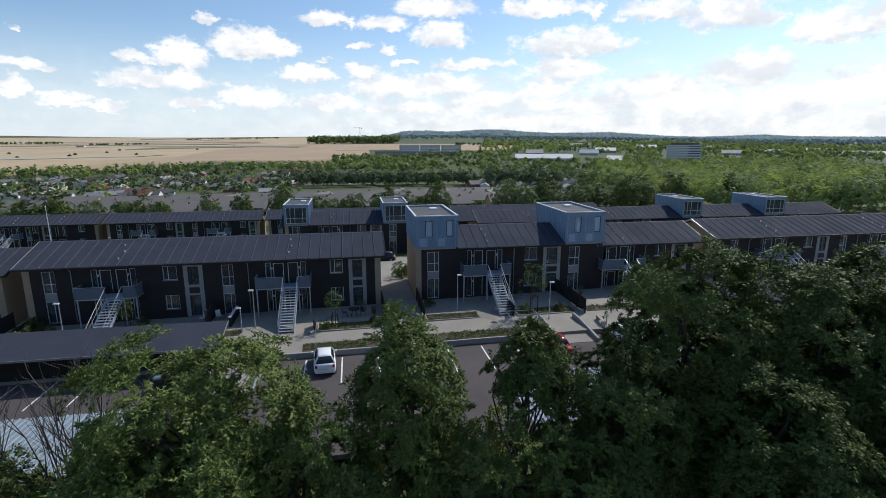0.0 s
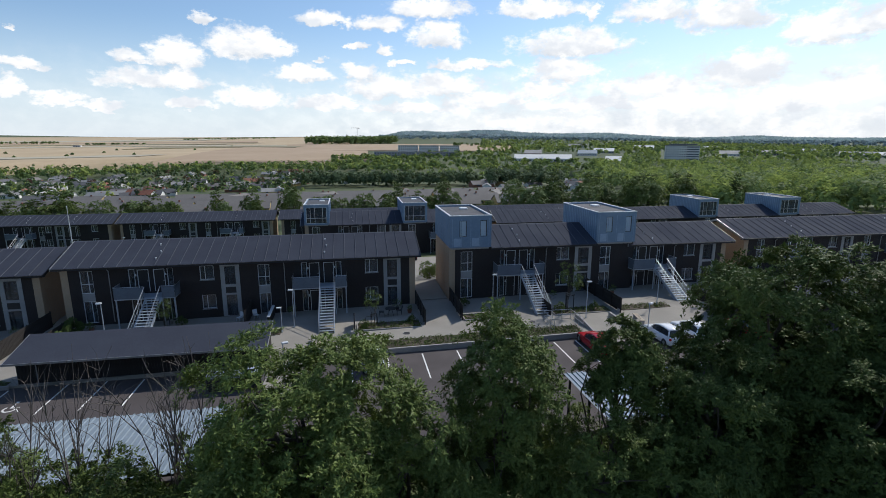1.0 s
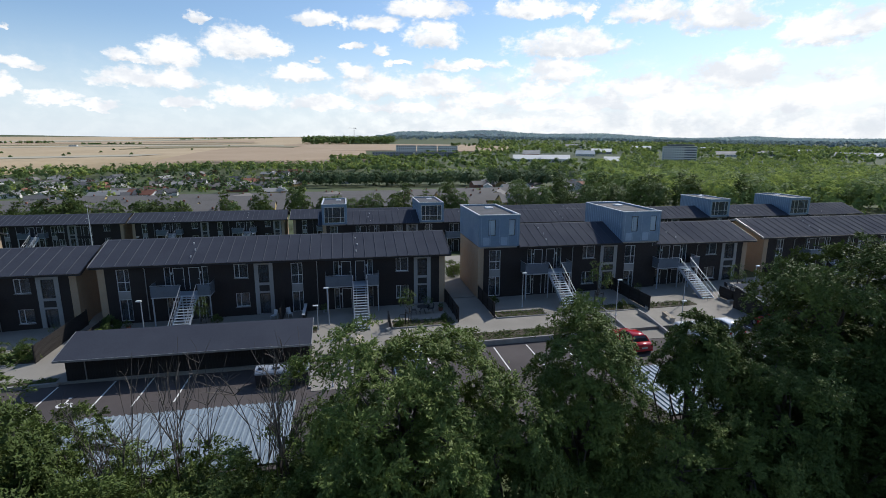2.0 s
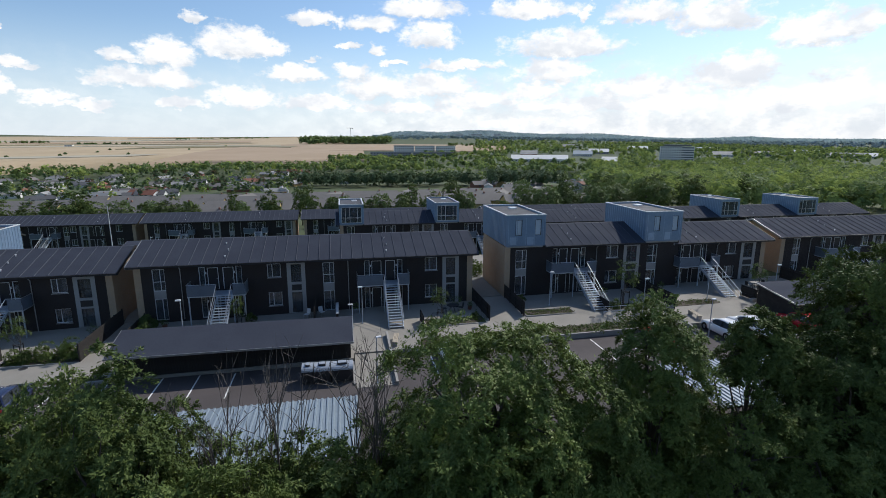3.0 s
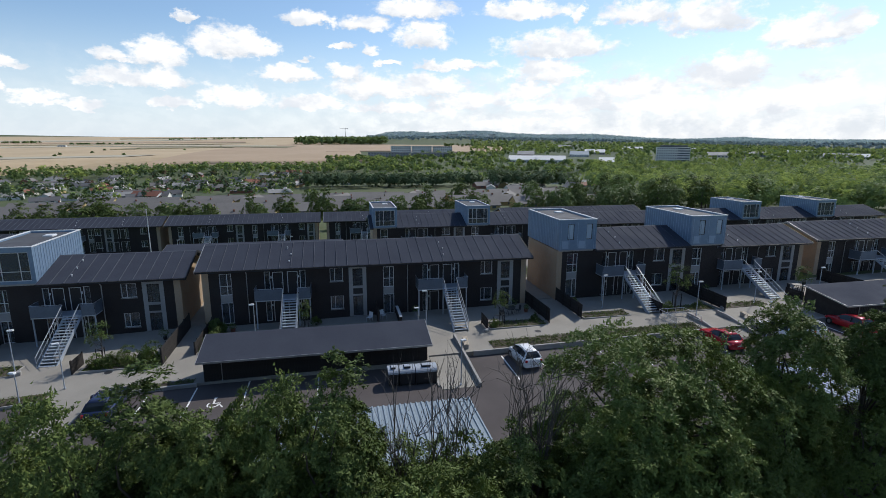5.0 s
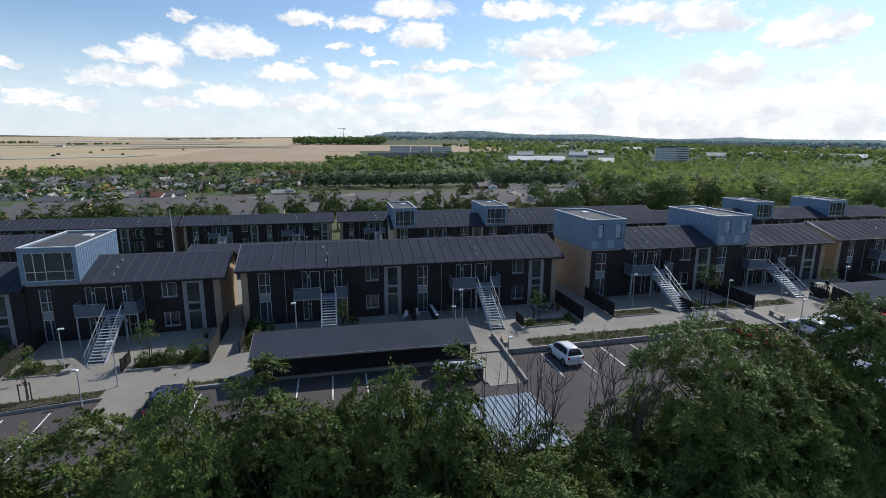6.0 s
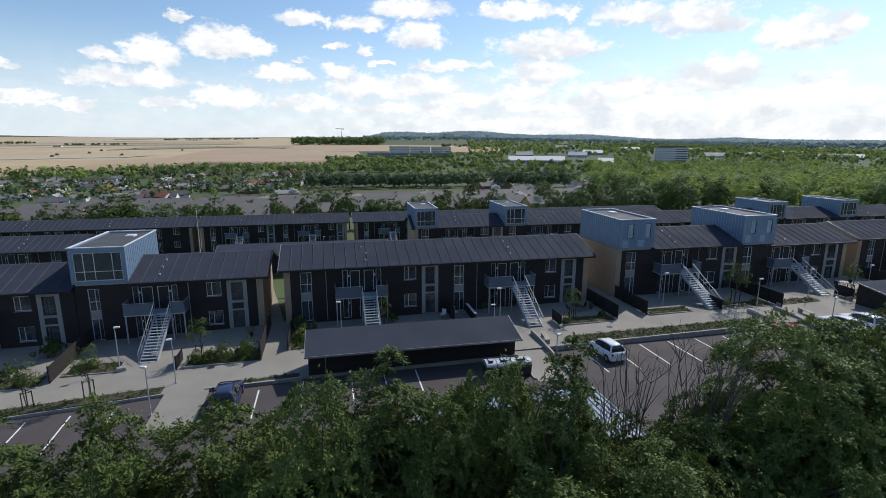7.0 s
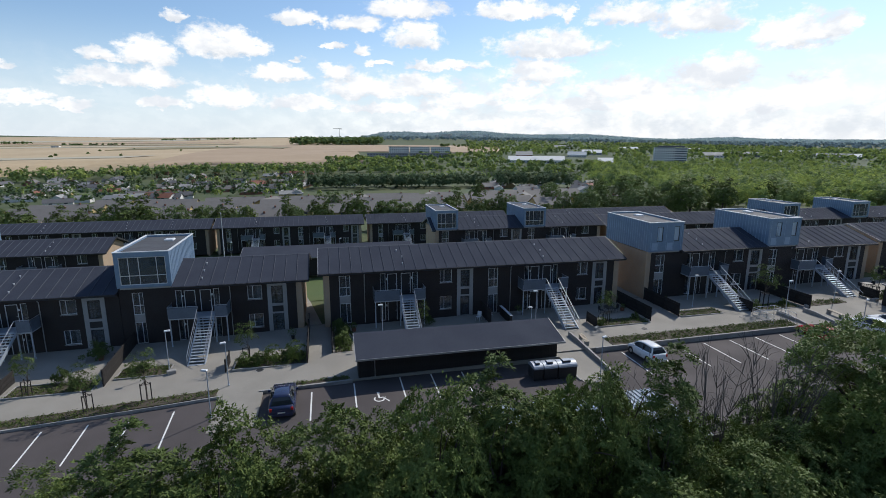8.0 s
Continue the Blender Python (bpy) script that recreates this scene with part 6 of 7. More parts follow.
bare = [bare_shrub(31, 12.4), bare_shrub(32, 11.2), bare_shrub(33, 10.4)]
for b, (x, y) in zip(bare, ((-13.4, -32.4), (-16.4, -32.6), (-18.4, -32.4))):
    b.matrix_basis = pose(x, y, ZN)
for i, x, y, s in ((2, -11.6, -31.8, 1.05), (1, -17.6, -33.4, 0.85)):
    copy_thing(bare[i], pose(x, y, ZN, 0, 0, 77 * i + 40 * x) @ Matrix.Diagonal((s, s, s, 1)))

# young staked trees by the path
sapling = tree("young_tree", "young slim tree tied to wooden stakes", "young trees", 3.6, (0.75, 0.75, 1.1), "leaf_mid", 21, 26, 54, 0.34, 0.1, trunk=0.035, limbs=10)
for k in range(3):
    a = k * 2 * math.pi / 3
    part("stake", Mesh().tube([(0.35 * math.cos(a), 0.35 * math.sin(a), -0.2), (0.35 * math.cos(a), 0.35 * math.sin(a), 1.35)], 0.035, 6), M["timber"], sapling)
    b = a + 2 * math.pi / 3
    part("cross_bar", Mesh().tube([(0.35 * math.cos(a), 0.35 * math.sin(a), 1.25), (0.35 * math.cos(b), 0.35 * math.sin(b), 1.25)], 0.022, 6), M["timber"], sapling)
stand(sapling, -49.5, -11.6, slope(-49))
for x, y, s in ((-45.9, -10.9, 1.1), (-55.1, -7.9, 0.95), (-39.5, -5.9, 1.0), (-5.0, -5.2, 0.95), (14.0, -5.3, 1.35), (29.4, -5.4, 1.05), (-23.5, -2.4, 0.8)):
    plant(sapling, x, y, slope(x), 50 * x, s)


def shrub(seed, r, mat, label):
    rnd = np.random.default_rng(seed)
    s = thing("shrub", label, "shrub", (0, 0, 0), "garden shrubs")
    p, way, face, _ = crown_points(rnd, np.array((0, 0, r * 0.9)), np.array((r, r, r)) * 0.9, 32, 90, r * 0.4, -0.9)
    p[:, 2] = np.maximum(p[:, 2], 0.02)
    ob = new("leaves", spray_mesh("leaves", p, way, face, 0.07, M[mat], rnd, 0.9))
    ob.parent = s
    part("stem", Mesh().tube([(0, 0, -0.1), (0, 0, r)], [0.04, 0.02], 6), M["bark"], s)
    return s


bush = stand(shrub(51, 0.75, "leaf_light", "rounded yellow-green garden shrub in a planted bed"), -37.4, -6.4, slope(-37))
dark_bush = stand(shrub(52, 0.6, "leaf_dark", "rounded dark green garden shrub beside the path"), -36.0, -6.2, slope(-36))
for t, x, y, s in ((bush, -35.4, -6.6, 1.15), (dark_bush, -38.6, -6.8, 1.0), (bush, -39.8, -6.4, 0.8), (dark_bush, -47.8, -5.6, 0.8), (dark_bush, -53.6, -6.0, 1.0), (dark_bush, -51.9, -7.6, 0.9), (bush, -31.4, -4.2, 0.9), (dark_bush, -31.2, -3.0, 1.1),
                   (dark_bush, -31.6, -1.4, 1.3), (dark_bush, -22.6, -1.2, 0.8), (bush, -5.8, -5.6, 0.6), (dark_bush, -1.4, -4.8, 0.6), (dark_bush, 16.8, -5.2, 0.7), (bush, 13.2, -5.0, 0.7), (dark_bush, 31.0, -5.4, 0.8), (dark_bush, 4.4, -1.4, 0.8), (dark_bush, -52.6, -1.4, 1.3),
                   (bush, -48.6, -5.4, 0.6), (bush, 2.7, 10.6, 1.5), (bush, 2.8, 12.4, 1.3)):
    plant(t, x, y, slope(x) if y < 9 else ground_z(x, y), 40 * x, s)


# ---- courtyard between the rows ----
def on_ground(dz):
    return lambda x, y: ground_z(x, y) + dz


slab("pavement", [(-34.6, 1.4), (-33.3, 1.4), (-34.6, 9.0), (-38.0, 30.0), (-41.5, 30.0), (-36.4, 9.0)], on_ground(0.12), 0.3, M["concrete"], "pale concrete passage path between two blocks", "pavement")
slab("pavement", [(-0.2, 1.4), (3.2, 1.4), (3.2, 9.0), (8.0, 14.0), (14.0, 29.0), (-26.0, 29.0), (-26.0, 24.0), (-7.0, 22.0), (-3.0, 11.0), (-0.3, 9.5)], on_ground(0.14), 0.3, M["concrete"], "pale concrete path and yard between two rows of blocks", "pavement")
sheet([-60 + 3 * i for i in range(20)], [10.5 + 2 * i for i in range(12)], on_ground(0.03), M["grass"], "lawn", "bright green mown lawn between the apartment rows", "lawn")
sheet([-110 + 8 * i for i in range(22)], [46 + 3 * i for i in range(8)], on_ground(0.04), M["grass"], "lawn", "bright green mown lawn between the apartment rows", "lawn")

slab("road", [(150, 68), (153, 62), (190, 86), (260, 120), (400, 170), (398, 178), (258, 127), (187, 93)], on_ground(0.1), 0.3, M["asphalt"], "grey country road behind the apartments", "road")
slab("verge_grass", [(150, 61), (152, 55), (192, 80), (262, 114), (402, 164), (400, 169), (260, 119), (190, 85)], on_ground(0.08), 0.3, M["pale_field"], "pale dry grass verge beside the road", "verge")

# ---- middle distance: trees behind the apartments ----
MID = "trees behind the apartments"
mid = tree("roadside_tree", "round green tree between the apartments and brown row houses", MID, 9.8, (2.9, 2.9, 4.6), "leaf_row", 61, 85, 45, 0.95, 0.36, trunk=0.2, limbs=8, width=0.8)
mid2 = tree("roadside_tree", "dense dark green tree between apartments and row houses", MID, 10.6, (2.7, 2.7, 4.9), "leaf_mid", 62, 85, 45, 0.95, 0.36, trunk=0.2, limbs=8, width=0.8)
mid3 = tree("roadside_tree", "light yellow-green tree between apartments and row houses", MID, 8.8, (2.3, 2.3, 4.1), "leaf_light", 63, 75, 45, 0.85, 0.34, trunk=0.18, limbs=8, width=0.8)
kinds = (mid, mid2, mid3)
rnd = random.Random(5)
stand(mid, -66.0, 104.0, ground_z(-66, 104))
stand(mid2, -60.0, 101.0, ground_z(-60, 101))
stand(mid3, -16.0, 103.0, ground_z(-16, 103))
for i in range(50):
    x = -124 + i * 4.4 + rnd.uniform(-1.4, 1.4)
    if rnd.random() < 0.08:
        continue
    y = 100 + rnd.uniform(-3, 9)
    plant(kinds[(0, 1, 1, 0, 2, 1, 0, 1, 0, 2)[(i * 7 + int(y)) % 10]] if x < 70 else mid, x, y, ground_z(x, y) - 0.2, rnd.uniform(0, 360), rnd.uniform(0.8, 1.08), rnd.uniform(0.7, 1.1))
# wider dark crowns here and there
for x, y, s, k in ((-112, 94, 1.25, 0), (-84, 96, 1.5, 1), (-80, 99, 1.35, 1), (-104, 90, 1.1, 1), (-64, 92, 0.8, 0), (48, 96, 1.3, 0), (56, 104, 1.4, 1), (66, 98, 1.4, 0), (74, 104, 1.5, 0), (82, 96, 1.3, 1), (90, 102, 1.5, 0), (100, 98, 1.5, 1), (-96, 130, 0.9, 1),
                   (-30, 165, 1.0, 0), (34, 170, 1.1, 1), (70, 130, 1.3, 1), (60, 150, 1.4, 0), (88, 140, 1.4, 1), (100, 128, 1.4, 0), (96, 112, 1.5, 1), (108, 106, 1.4, 0), (112, 118, 1.5, 1), (120, 100, 1.3, 1), (78, 116, 1.3, 1)):
    plant(kinds[k], x, y, ground_z(x, y) - 0.2, x * 17, s, min(s, 1.15))


# ---- brown-roofed row houses ----
def row_house(length, width, eave, rise, roof_mat, wall_mat, label, name="row_house", cat="house", group="brown row houses"):
    h = thing(name, label, cat, (0, 0, 0), group)
    L, W = length / 2, width / 2
    part("wall_shell", Mesh().prism([(-W, -1.5), (W, -1.5), (W, eave), (0, eave + rise - 0.12), (-W, eave)], "x", -L, L), M[wall_mat], h)
    k = 0.5
    for s in (-1, 1):
        part("roof", Mesh().prism([(s * (W + k), eave - rise * k / W), (0, eave + rise), (0, eave + rise - 0.2), (s * (W + k), eave - rise * k / W - 0.2)], "x", -L - 0.35, L + 0.35), M[roof_mat], h)
    n = max(2, int(length / 5))
    for i in range(n):
        x = -L + length * (i + 0.5) / n
        part("window", Mesh().box(x - 0.75, x + 0.75, -W - 0.03, -W - 0.004, eave - 1.5, eave - 0.35), M["far_dark"], h)
    part("chimney", Mesh().soft(L * 0.3, L * 0.3 + 0.6, -0.3, 0.3, eave + rise - 0.3, eave + rise + 0.6, 0.03), M["red_wall"], h)
    return h


long_row = row_house(27, 10.5, 2.6, 2.5, "brown_roof", "yellow_brick", "low yellow brick row house with a broad brown tiled roof")
short_row = row_house(15, 10.5, 2.6, 2.4, "brown_roof", "yellow_brick", "short yellow brick row house with a broad brown tiled roof")
long_row.matrix_basis = pose(-130, 124, ground_z(-130, 124), 0, 0, 3)
short_row.matrix_basis = pose(-104, 128, ground_z(-104, 128), 0, 0, 3)
rnd = random.Random(9)
for j, y in enumerate((126, 146, 166, 190, 216)):
    x = -190 + 13 * j
    while x < (72 if y < 200 else 96):
        ln = 27 if rnd.random() < 0.7 else 15
        t = long_row if ln == 27 else short_row
        if not (y == 126 and x > -70):
            copy_thing(t, pose(x + ln / 2, y + rnd.uniform(-2.5, 2.5), ground_z(x, y), 0, 0, rnd.choice((0, 0, 2, -3))))
        x += ln + rnd.choice((2.5, 3.5, 7.0))
# a few cross-wise houses with pale gables
for x, y, r in ((-18, 200, 62), (40, 196, 58), (62, 186, 66), (86, 205, 60), (20, 214, 64), (-60, 208, 70)):
    copy_thing(short_row, pose(x, y, ground_z(x, y), 0, 0, r))


# ---- suburb of detached houses ----
def suburb_kind(roof, wall, label):
    return row_house(13, 8.5, 3.1, 2.8, roof, wall, label, "detached_house", "house", "detached houses")


homes = [suburb_kind("grey_roof", "white_wall", "white detached house with a grey gable roof among trees"),
         suburb_kind("red_roof", "white_wall", "white detached house with a red tiled roof among trees"),
         suburb_kind("brown_roof", "red_wall", "red brick detached house with a brown roof among trees"),
         suburb_kind("pale_roof", "white_wall", "low white house with a pale grey roof among trees"),
         suburb_kind("pale_roof", "yellow_brick", "low yellow brick house with a pale grey roof among trees")]
EYE0 = (-17.0, -50.0)


def polar(az_deg, d):
    return EYE0[0] + d * math.sin(radians(az_deg)), EYE0[1] + d * math.cos(radians(az_deg))


rnd = random.Random(12)
for i, h in enumerate(homes):
    x, y = polar(-14 + 5 * i, 470)
    h.matrix_basis = pose(x, y, ground_z(x, y), 0, 0, 25 * i)
for i in range(118):
    az_d = rnd.uniform(-37, -3.5) if i < 94 else rnd.uniform(15.5, 28)
    d = rnd.uniform(345, 600) if i < 94 else rnd.uniform(330, 520)
    x, y = polar(az_d, d)
    s = rnd.uniform(0.7, 1.0)
    copy_thing(homes[rnd.choice((0, 0, 0, 0, 0, 1, 2, 2, 3, 3, 3, 4, 4))], pose(x, y, ground_z(x, y), 0, 0, rnd.choice((0, 20, 10, 75, 95, -20))) @ Matrix.Diagonal((1.35 * s, s, 0.85 * s, 1)))


# ---- woodland and hedges, uncountable ----
def woods(name, label, spots, quads, mat, seed, leaf=1.0):
    """Many far trees as loose leaf clumps. spots: x, y, height, radius."""
    rnd = np.random.default_rng(seed)
    ps, os = [], []
    for x, y, h, r in spots:
        z = ground_z(x, y)
        k = max(6, quads // 12)
        d = rnd.normal(0, 1, (k, 3))
        d[:, 2] = np.abs(d[:, 2]) * 0.9 - 0.3
        d /= np.linalg.norm(d, axis=1)[:, None]
        lob = 1 + 0.16 * np.cos(d @ rnd.normal(0, 3.0, 3) + rnd.uniform(0, 6.28)) + 0.12 * np.cos(d @ rnd.normal(0, 5.0, 3))
        c = np.array((x, y, z + h * 0.5)) + d * np.array((r, r, h * 0.48)) * (rnd.uniform(0.82, 1.0, k) * lob)[:, None]
        q = c[:, None, :] + rnd.normal(0, 1, (k, 12, 3)) * r * 0.12
        q[:, :, 2] = np.maximum(q[:, :, 2], z + 0.3)
        ps.append(q.reshape(-1, 3))
        os.append(np.repeat(d + np.array((0.0, 0.0, 0.55)), 12, axis=0))
    p, o = np.concatenate(ps), np.concatenate(os)
    ob = new(name, leaf_mesh(name, p, o, leaf, M[mat], rnd, 1.1, True))
    return tagged(ob, label, "woodland", "", "stuff")


rnd = random.Random(21)


def scatter(n, az0, az1, d0, d1, h0, h1, power=1.0):
    out_list = []
    for _ in range(n):
        d = d0 + (d1 - d0) * rnd.random() ** power
        b = rnd.uniform(az0, az1)
        x, y = polar(b, d)
        h = h0 + (h1 - h0) * (0.5 * rnd.random() + 0.5 * (0.5 + 0.5 * noise.noise((x / 60, y / 60, 0.0))))
        # low scrub in front of the office and the halls
        if 560 < d < 1010 and (33.6 < b < 37.8 or 18.5 < b < 30.5) and ground_z(x, y) + h > 17 - d * 0.031:
            h = 17 - d * 0.031 - ground_z(x, y)
            if h < 3:
                continue
        out_list.append((x, y, h, h * rnd.uniform(0.3, 0.46)))
    return out_list


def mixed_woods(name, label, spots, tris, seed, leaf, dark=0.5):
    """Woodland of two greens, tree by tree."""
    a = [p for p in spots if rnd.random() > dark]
    woods(name, label, a, tris, "leaf_far_brightened", seed, leaf)
    woods(name, label.replace("green", "dark green"), [p for p in spots if p not in a], tris, "leaf_far_dark_brightened", seed + 100, leaf)


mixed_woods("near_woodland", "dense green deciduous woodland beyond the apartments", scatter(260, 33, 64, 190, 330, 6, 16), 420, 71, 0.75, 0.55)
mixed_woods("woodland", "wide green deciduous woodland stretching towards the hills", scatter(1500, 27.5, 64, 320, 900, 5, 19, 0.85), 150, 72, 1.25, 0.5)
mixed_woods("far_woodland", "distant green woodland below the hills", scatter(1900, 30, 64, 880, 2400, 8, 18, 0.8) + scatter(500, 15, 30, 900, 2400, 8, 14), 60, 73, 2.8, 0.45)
woods("farther_woodland", "woods at the foot of the hills, blue haze in their leaf colour", scatter(1100, 3.5, 64, 2450, 3500, 12, 18), 40, "leaf_hill_haze", 83, 5.5)
woods("tree_belt", "tall dark green belt of trees behind the row houses", scatter(150, -3.6, 15.6, 395, 450, 8, 14) + scatter(46, 17.2, 25, 385, 430, 8, 16), 330, "leaf_belt", 74, 1.0)
woods("dark_garden_trees", "dark green garden trees among the suburban houses", scatter(260, -38, -3, 345, 600, 4, 10), 90, "leaf_belt", 91, 1.0)
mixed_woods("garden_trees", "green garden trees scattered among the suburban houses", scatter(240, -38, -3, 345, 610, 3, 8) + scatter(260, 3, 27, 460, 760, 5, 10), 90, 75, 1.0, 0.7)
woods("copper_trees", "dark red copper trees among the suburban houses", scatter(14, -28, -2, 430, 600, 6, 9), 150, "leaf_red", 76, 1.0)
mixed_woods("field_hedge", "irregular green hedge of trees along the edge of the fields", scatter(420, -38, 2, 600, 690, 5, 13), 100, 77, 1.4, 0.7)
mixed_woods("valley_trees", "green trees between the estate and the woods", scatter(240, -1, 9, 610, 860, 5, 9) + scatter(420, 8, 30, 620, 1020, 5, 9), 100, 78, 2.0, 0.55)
woods("forest_patch", "dark forest patch on the far ridge", scatter(420, -4.0, 5.6, 1680, 1980, 18, 30), 80, "leaf_far_dark_brightened", 79, 4.6)
woods("far_hedges", "distant dark hedges and tree rows in the fields", scatter(60, -34, -26, 2350, 2450, 8, 12) + scatter(34, -24, -19, 2000, 2040, 4, 7) + scatter(50, -16, -7, 2900, 3000, 8, 12) + scatter(10, -30, -8, 1000, 1500, 2, 3) + scatter(40, 12, 19, 1500, 1560, 8, 12), 48, "leaf_far_dark_brightened", 80, 3.0)


# ---- fields ----
def field(name, az0, az1, d0, d1, mat, label, dz, skew0=0.0, skew1=0.0, bow=0.0):
    """A field between two bearings and distances; its sides slant by skew degrees and its ends bow."""
    v, n, m = [], 30, 15
    for j in range(m + 1):
        u = max(0, j - 1) / (m - 1)  # the first row is the foot of the front edge
        for i in range(n + 1):
            k = i / n
            a0, a1 = az0 + skew0 * u, az1 + skew1 * u
            d = d0 + (d1 - d0) * u + bow * math.sin(math.pi * k) + 14 * math.sin(k * 9 + d0)
            x, y = polar(a0 + (a1 - a0) * k, d)
            v.append((x, y, ground_z(x, y) + (dz if j else -3.0)))
    f = [(j * (n + 1) + i, j * (n + 1) + i + 1, (j + 1) * (n + 1) + i + 1, (j + 1) * (n + 1) + i) for j in range(m) for i in range(n)]
    me = Mesh()
    me.v, me.f = v, f
    whole(name, me.data(name, M[mat], True), M[mat], label, "field", "structure")


field("field", -46, 1.5, 700, 4400, "wheat", "golden stubble fields beyond the suburb", 0.6, 0, -3)
field("field", -19, 3.0, 760, 1700, "wheat_red", "reddish brown tilled field behind the suburb", 1.2, 14, -1)
field("field", -1.0, 18.4, 1080, 1700, "wheat_red", "reddish brown tilled field behind the estate", 1.2)
field("field", -46, -20, 960, 1010, "pale_field", "pale dry strip across the fields", 1.4, 0, 3, 60)
field("field", -46, -6, 1480, 1590, "pale_field", "pale mown strip across the fields", 1.5, 0, 0, 120)
field("field", -21, -5, 1290, 1430, "olive_field", "olive green strip between two fields", 1.9, 3, 1, 70)
field("field", -46, -12, 1800, 1950, "olive_field", "dull olive field on the rising ground", 1.7, 0, 4, 90)
field("field", -46, -9, 2150, 2420, "wheat_red", "brown tilled strip on the rising ground", 1.8, 0, 0, 150)
field("field", -46, -14, 2750, 3050, "pale_field", "pale field near the horizon", 1.8, 0, 4, 100)
field("woodland_floor", 26.5, 64, 300, 2600, "undergrowth", "dark green undergrowth below the woods", 0.5)
field("woodland_floor", 15.5, 26.5, 560, 2600, "undergrowth", "dark green undergrowth below the woods", 0.5)
field("field", -20, -4, 3300, 3500, "olive_field", "dull green strip near the horizon", 2.4, 0, 0, 60)


# ---- far hills ----
def ridge(name, d, tops, base, mat, label, seed):
    """A wooded ridge: a long uneven bank with a soft top. tops: bearing and height."""
    rnd2 = np.random.default_rng(seed)
    n = 220
    v = []
    az0, az1 = tops[0][0], tops[-1][0]
    for i in range(n + 1):
        b = az0 + (az1 - az0) * i / n
        h = float(np.interp(b, [t[0] for t in tops], [t[1] for t in tops])) - base + float(rnd2.normal(0, 1.3))
        for dd, k in ((-900, 0.0), (-520, 0.42), (-220, 0.78), (0, 1.0), (250, 0.8)):
            x, y = polar(b, d + dd)
            v.append((x, y, base + h * k + float(rnd2.normal(0, 2.0)) * (0 < k < 1)))
    f = [(i * 5 + j, (i + 1) * 5 + j, (i + 1) * 5 + j + 1, i * 5 + j + 1) for i in range(n) for j in range(4)]
    me = Mesh()
    me.v, me.f = v, f
    whole(name, me.data(name, M[mat], True), M[mat], label, "hills", "structure")


RIDGE = [(-8, 26), (-4.8, 32), (0, 46), (3.6, 46), (5.8, 89), (8.6, 95), (11.1, 86), (14.2, 103), (16.6, 103), (19.1, 85), (22, 75), (25, 75), (28, 78), (30.7, 64), (33.4, 48), (36.5, 40), (39.4, 46), (41.7, 55), (44.8, 40), (50, 36), (64, 34)]
# no haze in the air: the ridge's colour carries it
ridge("backdrop", 4300, RIDGE, 14, "hazed_hill", "low wooded hills on the horizon, blue haze in their colour", 1)
def ridge_trees(d, tops, base, n, seed):
    """Tree crowns that cover the wooded ridge."""
    rr = np.random.default_rng(seed)
    b = rr.uniform(tops[0][0], tops[-1][0], n)
    k = rr.uniform(0.0, 1.0, n) ** 0.6
    h = (np.interp(b, [t[0] for t in tops], [t[1] for t in tops]) - base)
    dd = np.interp(k, [0.0, 0.42, 0.78, 1.0], [-900, -520, -220, 0]) + d
    p = np.stack([EYE0[0] + dd * np.sin(np.radians(b)), EYE0[1] + dd * np.cos(np.radians(b)), base + h * k - 1.0], 1)
    c = np.repeat(p, 6, axis=0) + rr.normal(0, 1, (6 * n, 3)) * np.array((9, 9, 2.2))
    ob = new("ridge_woods", leaf_mesh("ridge_woods", c, rr.normal(0, 1, c.shape) + np.array((0, 0, 0.8)), 8.0, M["leaf_hill_haze"], rr, 0.9))
    tagged(ob, "woods on the distant hills, blue haze in their leaf colour", "woodland", "", "stuff")


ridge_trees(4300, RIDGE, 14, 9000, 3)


# ---- far buildings ----
def far_block(name, x, y, L, W, H, storeys, bays, wall, label, turn=0.0, roof="grey_roof", group="", z=None, rise=0.0):
    b = thing(name, label, "building", (x, y, ground_z(x, y) if z is None else z), group, turn)
    part("wall_shell", Mesh().box(-L / 2, L / 2, -W / 2, W / 2, -3, H), M[wall], b)
    if rise:
        part("roof", Mesh().prism([(-W / 2 - 0.4, H + 0.002), (W / 2 + 0.4, H + 0.002), (W / 2 + 0.4, H + 0.4), (0, H + rise), (-W / 2 - 0.4, H + 0.4)], "x", -L / 2 - 0.4, L / 2 + 0.4), M[roof], b)
    else:
        part("roof", Mesh().soft(-L / 2 - 0.4, L / 2 + 0.4, -W / 2 - 0.4, W / 2 + 0.4, H + 0.002, H + 0.5, 0.1), M[roof], b)
    sh = H / storeys
    me = shared(("fw", round(L / bays, 2), round(sh, 2)), lambda: fix_normals(Mesh().box(0, L / bays * 0.5, -0.12, -0.004, 0, sh * 0.42).data("window", M["far_dark"])))
    for s in range(storeys):
        for k in range(bays):
            part("window", me, None, b, "", (-L / 2 + L * (k + 0.2) / bays, -W / 2, sh * (s + 0.28)))
    return b


for k in range(3):
    x, y = polar(7.1 + k * 2.3, 1040)
    far_block("housing_estate", x, y, 39, 14, 13.5, 4, 10, "white_wall", "grey four-storey housing estate at the edge of the fields", -4 * k, group="estate blocks")
for k in range(2):
    x, y = polar(5.7 + k * 4.7, 900)
    far_block("housing_estate", x, y, 70, 12, 7.5, 2, 14, "far_wall", "long low grey housing block in front of the estate", -6, group="estate blocks")
x, y = polar(35.2, 900)
office = far_block("office_building", x, y, 30, 16, 22.5, 6, 9, "white_wall", "white multi-storey office building above the woods", -30, z=-12.5)
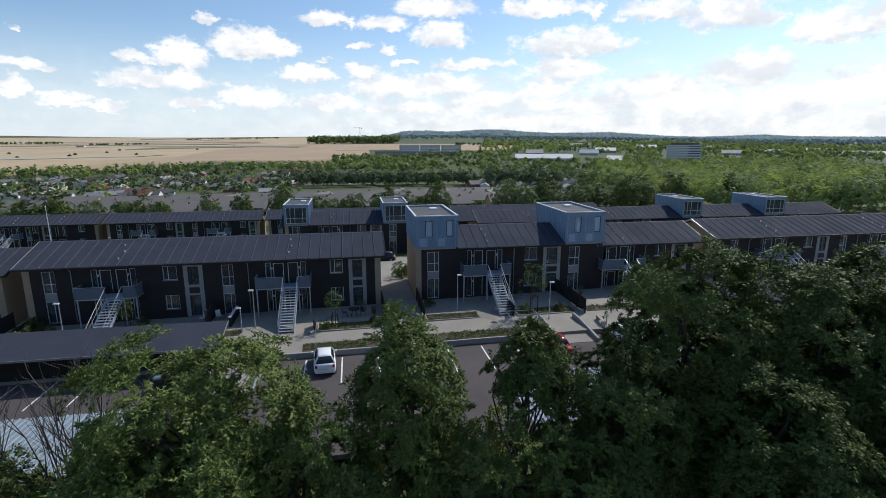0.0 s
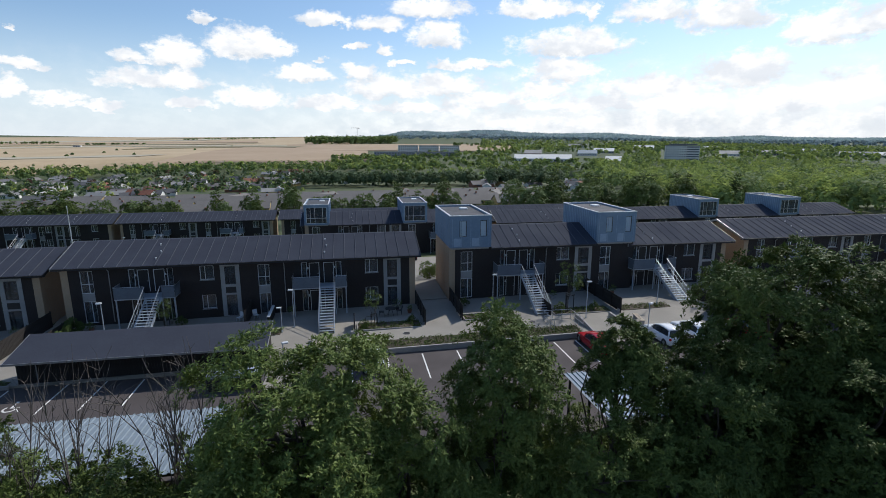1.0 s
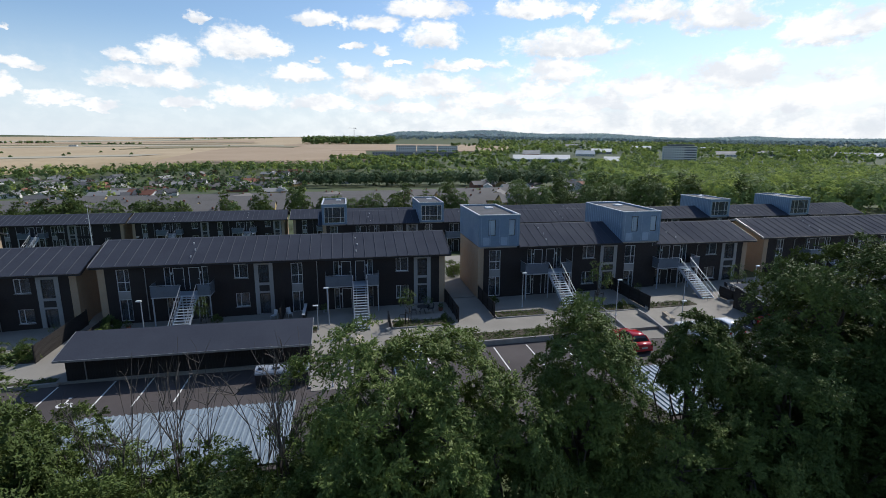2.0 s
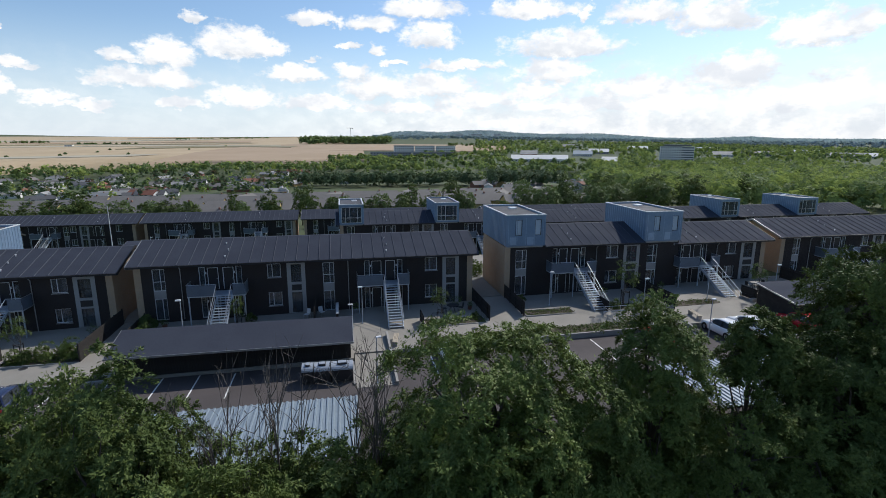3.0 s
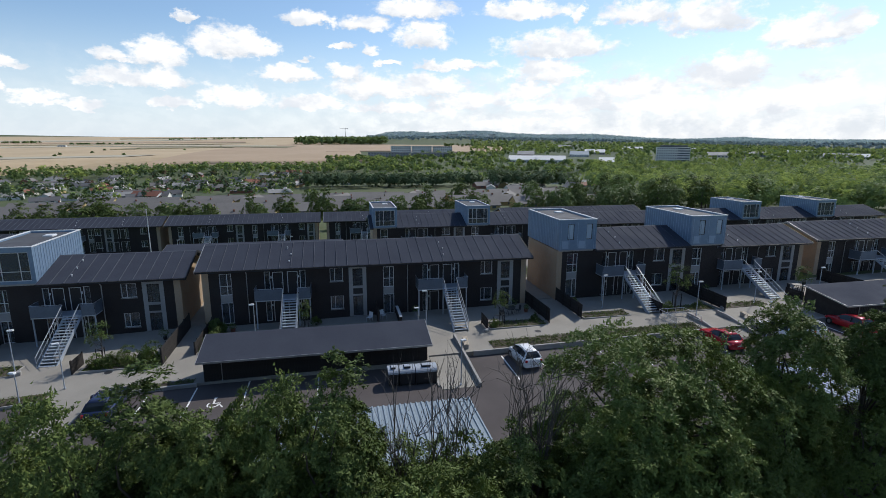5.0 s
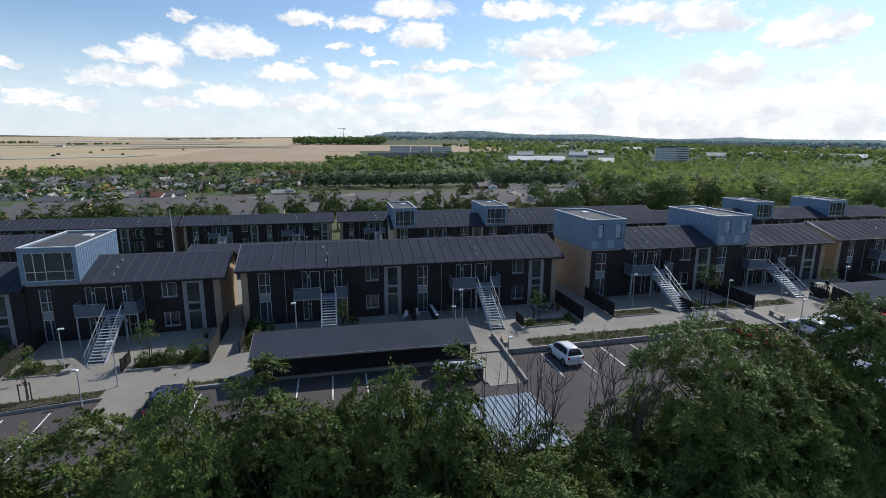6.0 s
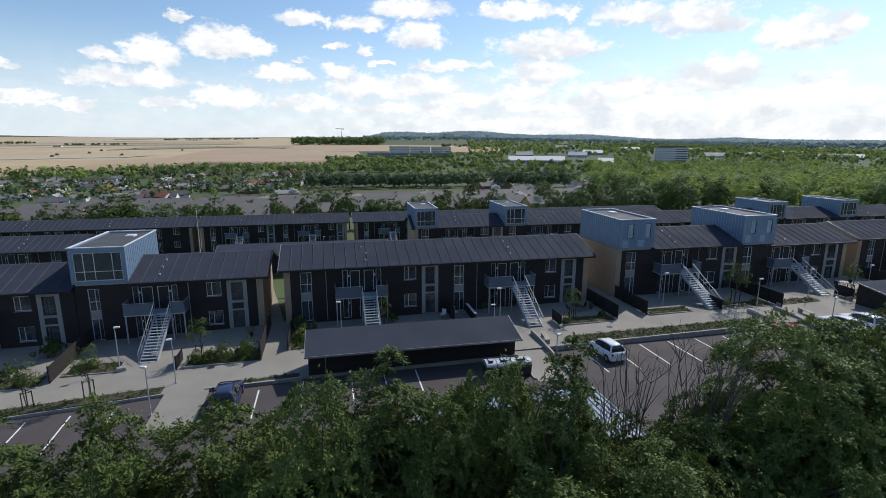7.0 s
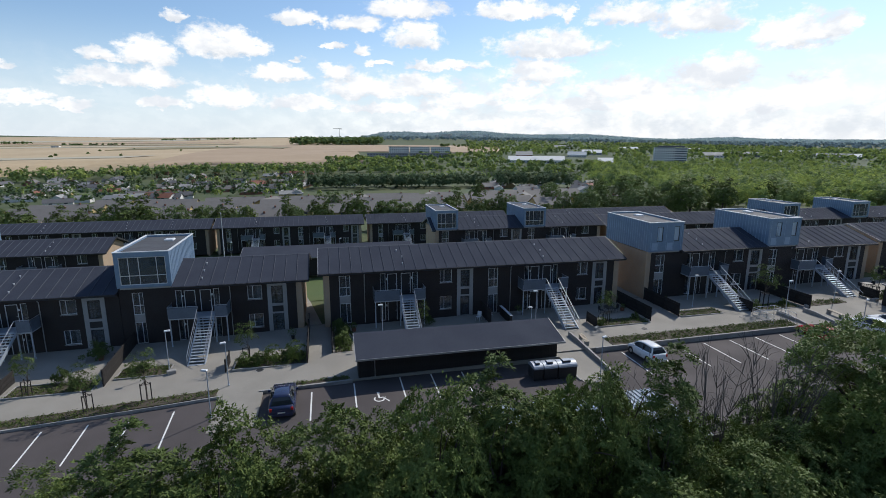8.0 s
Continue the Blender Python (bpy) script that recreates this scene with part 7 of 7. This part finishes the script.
part("plant_room", Mesh().box(-10, 30, -6, 7, 23.01, 25.6), M["far_dark"], office, "dark plant room on the roof")
part("side_wing", Mesh().box(15.01, 34, -6, 9, -3, 22.4), M["white_wall"], office)
for k in range(6):
    part("window_band", Mesh().box(15.6, 33.4, -6.12, -6.004, 1.2 + 3.7 * k, 2.9 + 3.7 * k), M["far_dark"], office)
# halls: bearing, distance, length, roof height over the sea of trees, wall and roof
for az_d, d, L, top, wall, roof in ((20.6, 810, 44, -3.6, "white_wall", "white_wall"), (23.6, 800, 42, -3.2, "white_wall", "white_wall"), (20.9, 960, 30, 0.0, "red_wall", "pale_roof"), (26.6, 1000, 34, -1.0, "white_wall", "corrugated"),
                                    (29.4, 810, 22, -5.2, "white_wall", "white_wall"), (28.2, 1120, 40, -2.5, "far_wall", "white_wall"), (40.2, 1150, 50, -7.5, "white_wall", "pale_roof"), (38.2, 1500, 60, -4.0, "white_wall", "white_wall"),
                                    (46.5, 1500, 50, -6.0, "white_wall", "white_wall"), (49.6, 1300, 60, -8.0, "far_wall", "far_wall"), (51.0, 1320, 24, -6.0, "white_wall", "white_wall"), (43.0, 1250, 40, -9.0, "far_wall", "pale_roof"), (25.2, 1500, 60, 0.0, "white_wall", "pale_roof"), (32.0, 1450, 50, -2.0, "white_wall", "white_wall")):
    x, y = polar(az_d, d)
    g = ground_z(x, y)
    far_block("industrial_hall", x, y, L, 30, max(4.0, top - g - 6.0), 1, 8, wall, "low pale industrial hall among trees", -az_d, roof, "industrial halls", g, 6.4)
for az_d, L, H in ((13.0, 60, 42), (15.0, 70, 40), (17.3, 40, 44), (11.9, 20, 30)):
    x, y = polar(az_d, 3150)
    far_block("apartment_tower", x, y, L, 18, H * 0.6, 6, 10, "white_wall", "distant grey apartment slab below the hills", -az_d, group="far towers")
x, y = polar(-24.5, 1650)
far_block("farmhouse", x, y, 18, 9, 5, 1, 3, "white_wall", "white farmhouse in the fields", 0, "red_roof")

crane = thing("tower_crane", "slender tower crane on the horizon", "crane", (*polar(1.25, 3000), 14.0))
part("mast", Mesh().box(-1.0, 1.0, -1.0, 1.0, 0, 74), M["far_wall"], crane)
part("jib", Mesh().box(-32, 13, -0.8, 0.8, 72.5, 74.5), M["far_wall"], crane)
part("counterweight", Mesh().box(8, 13, -1.3, 1.3, 69, 72.4), M["far_dark"], crane)
part("cab", Mesh().box(-1.8, 1.8, -1.8, 1.8, 69, 72.4), M["far_dark"], crane)

# closing the place behind the camera: a hedge-like row of trees
woods("rear_trees", "green trees behind the parking lot", [(-120 + 6 * i, -120 + 8 * math.sin(i), 10, 4) for i in range(40)], 120, "leaf_mid", 90, 1.0)
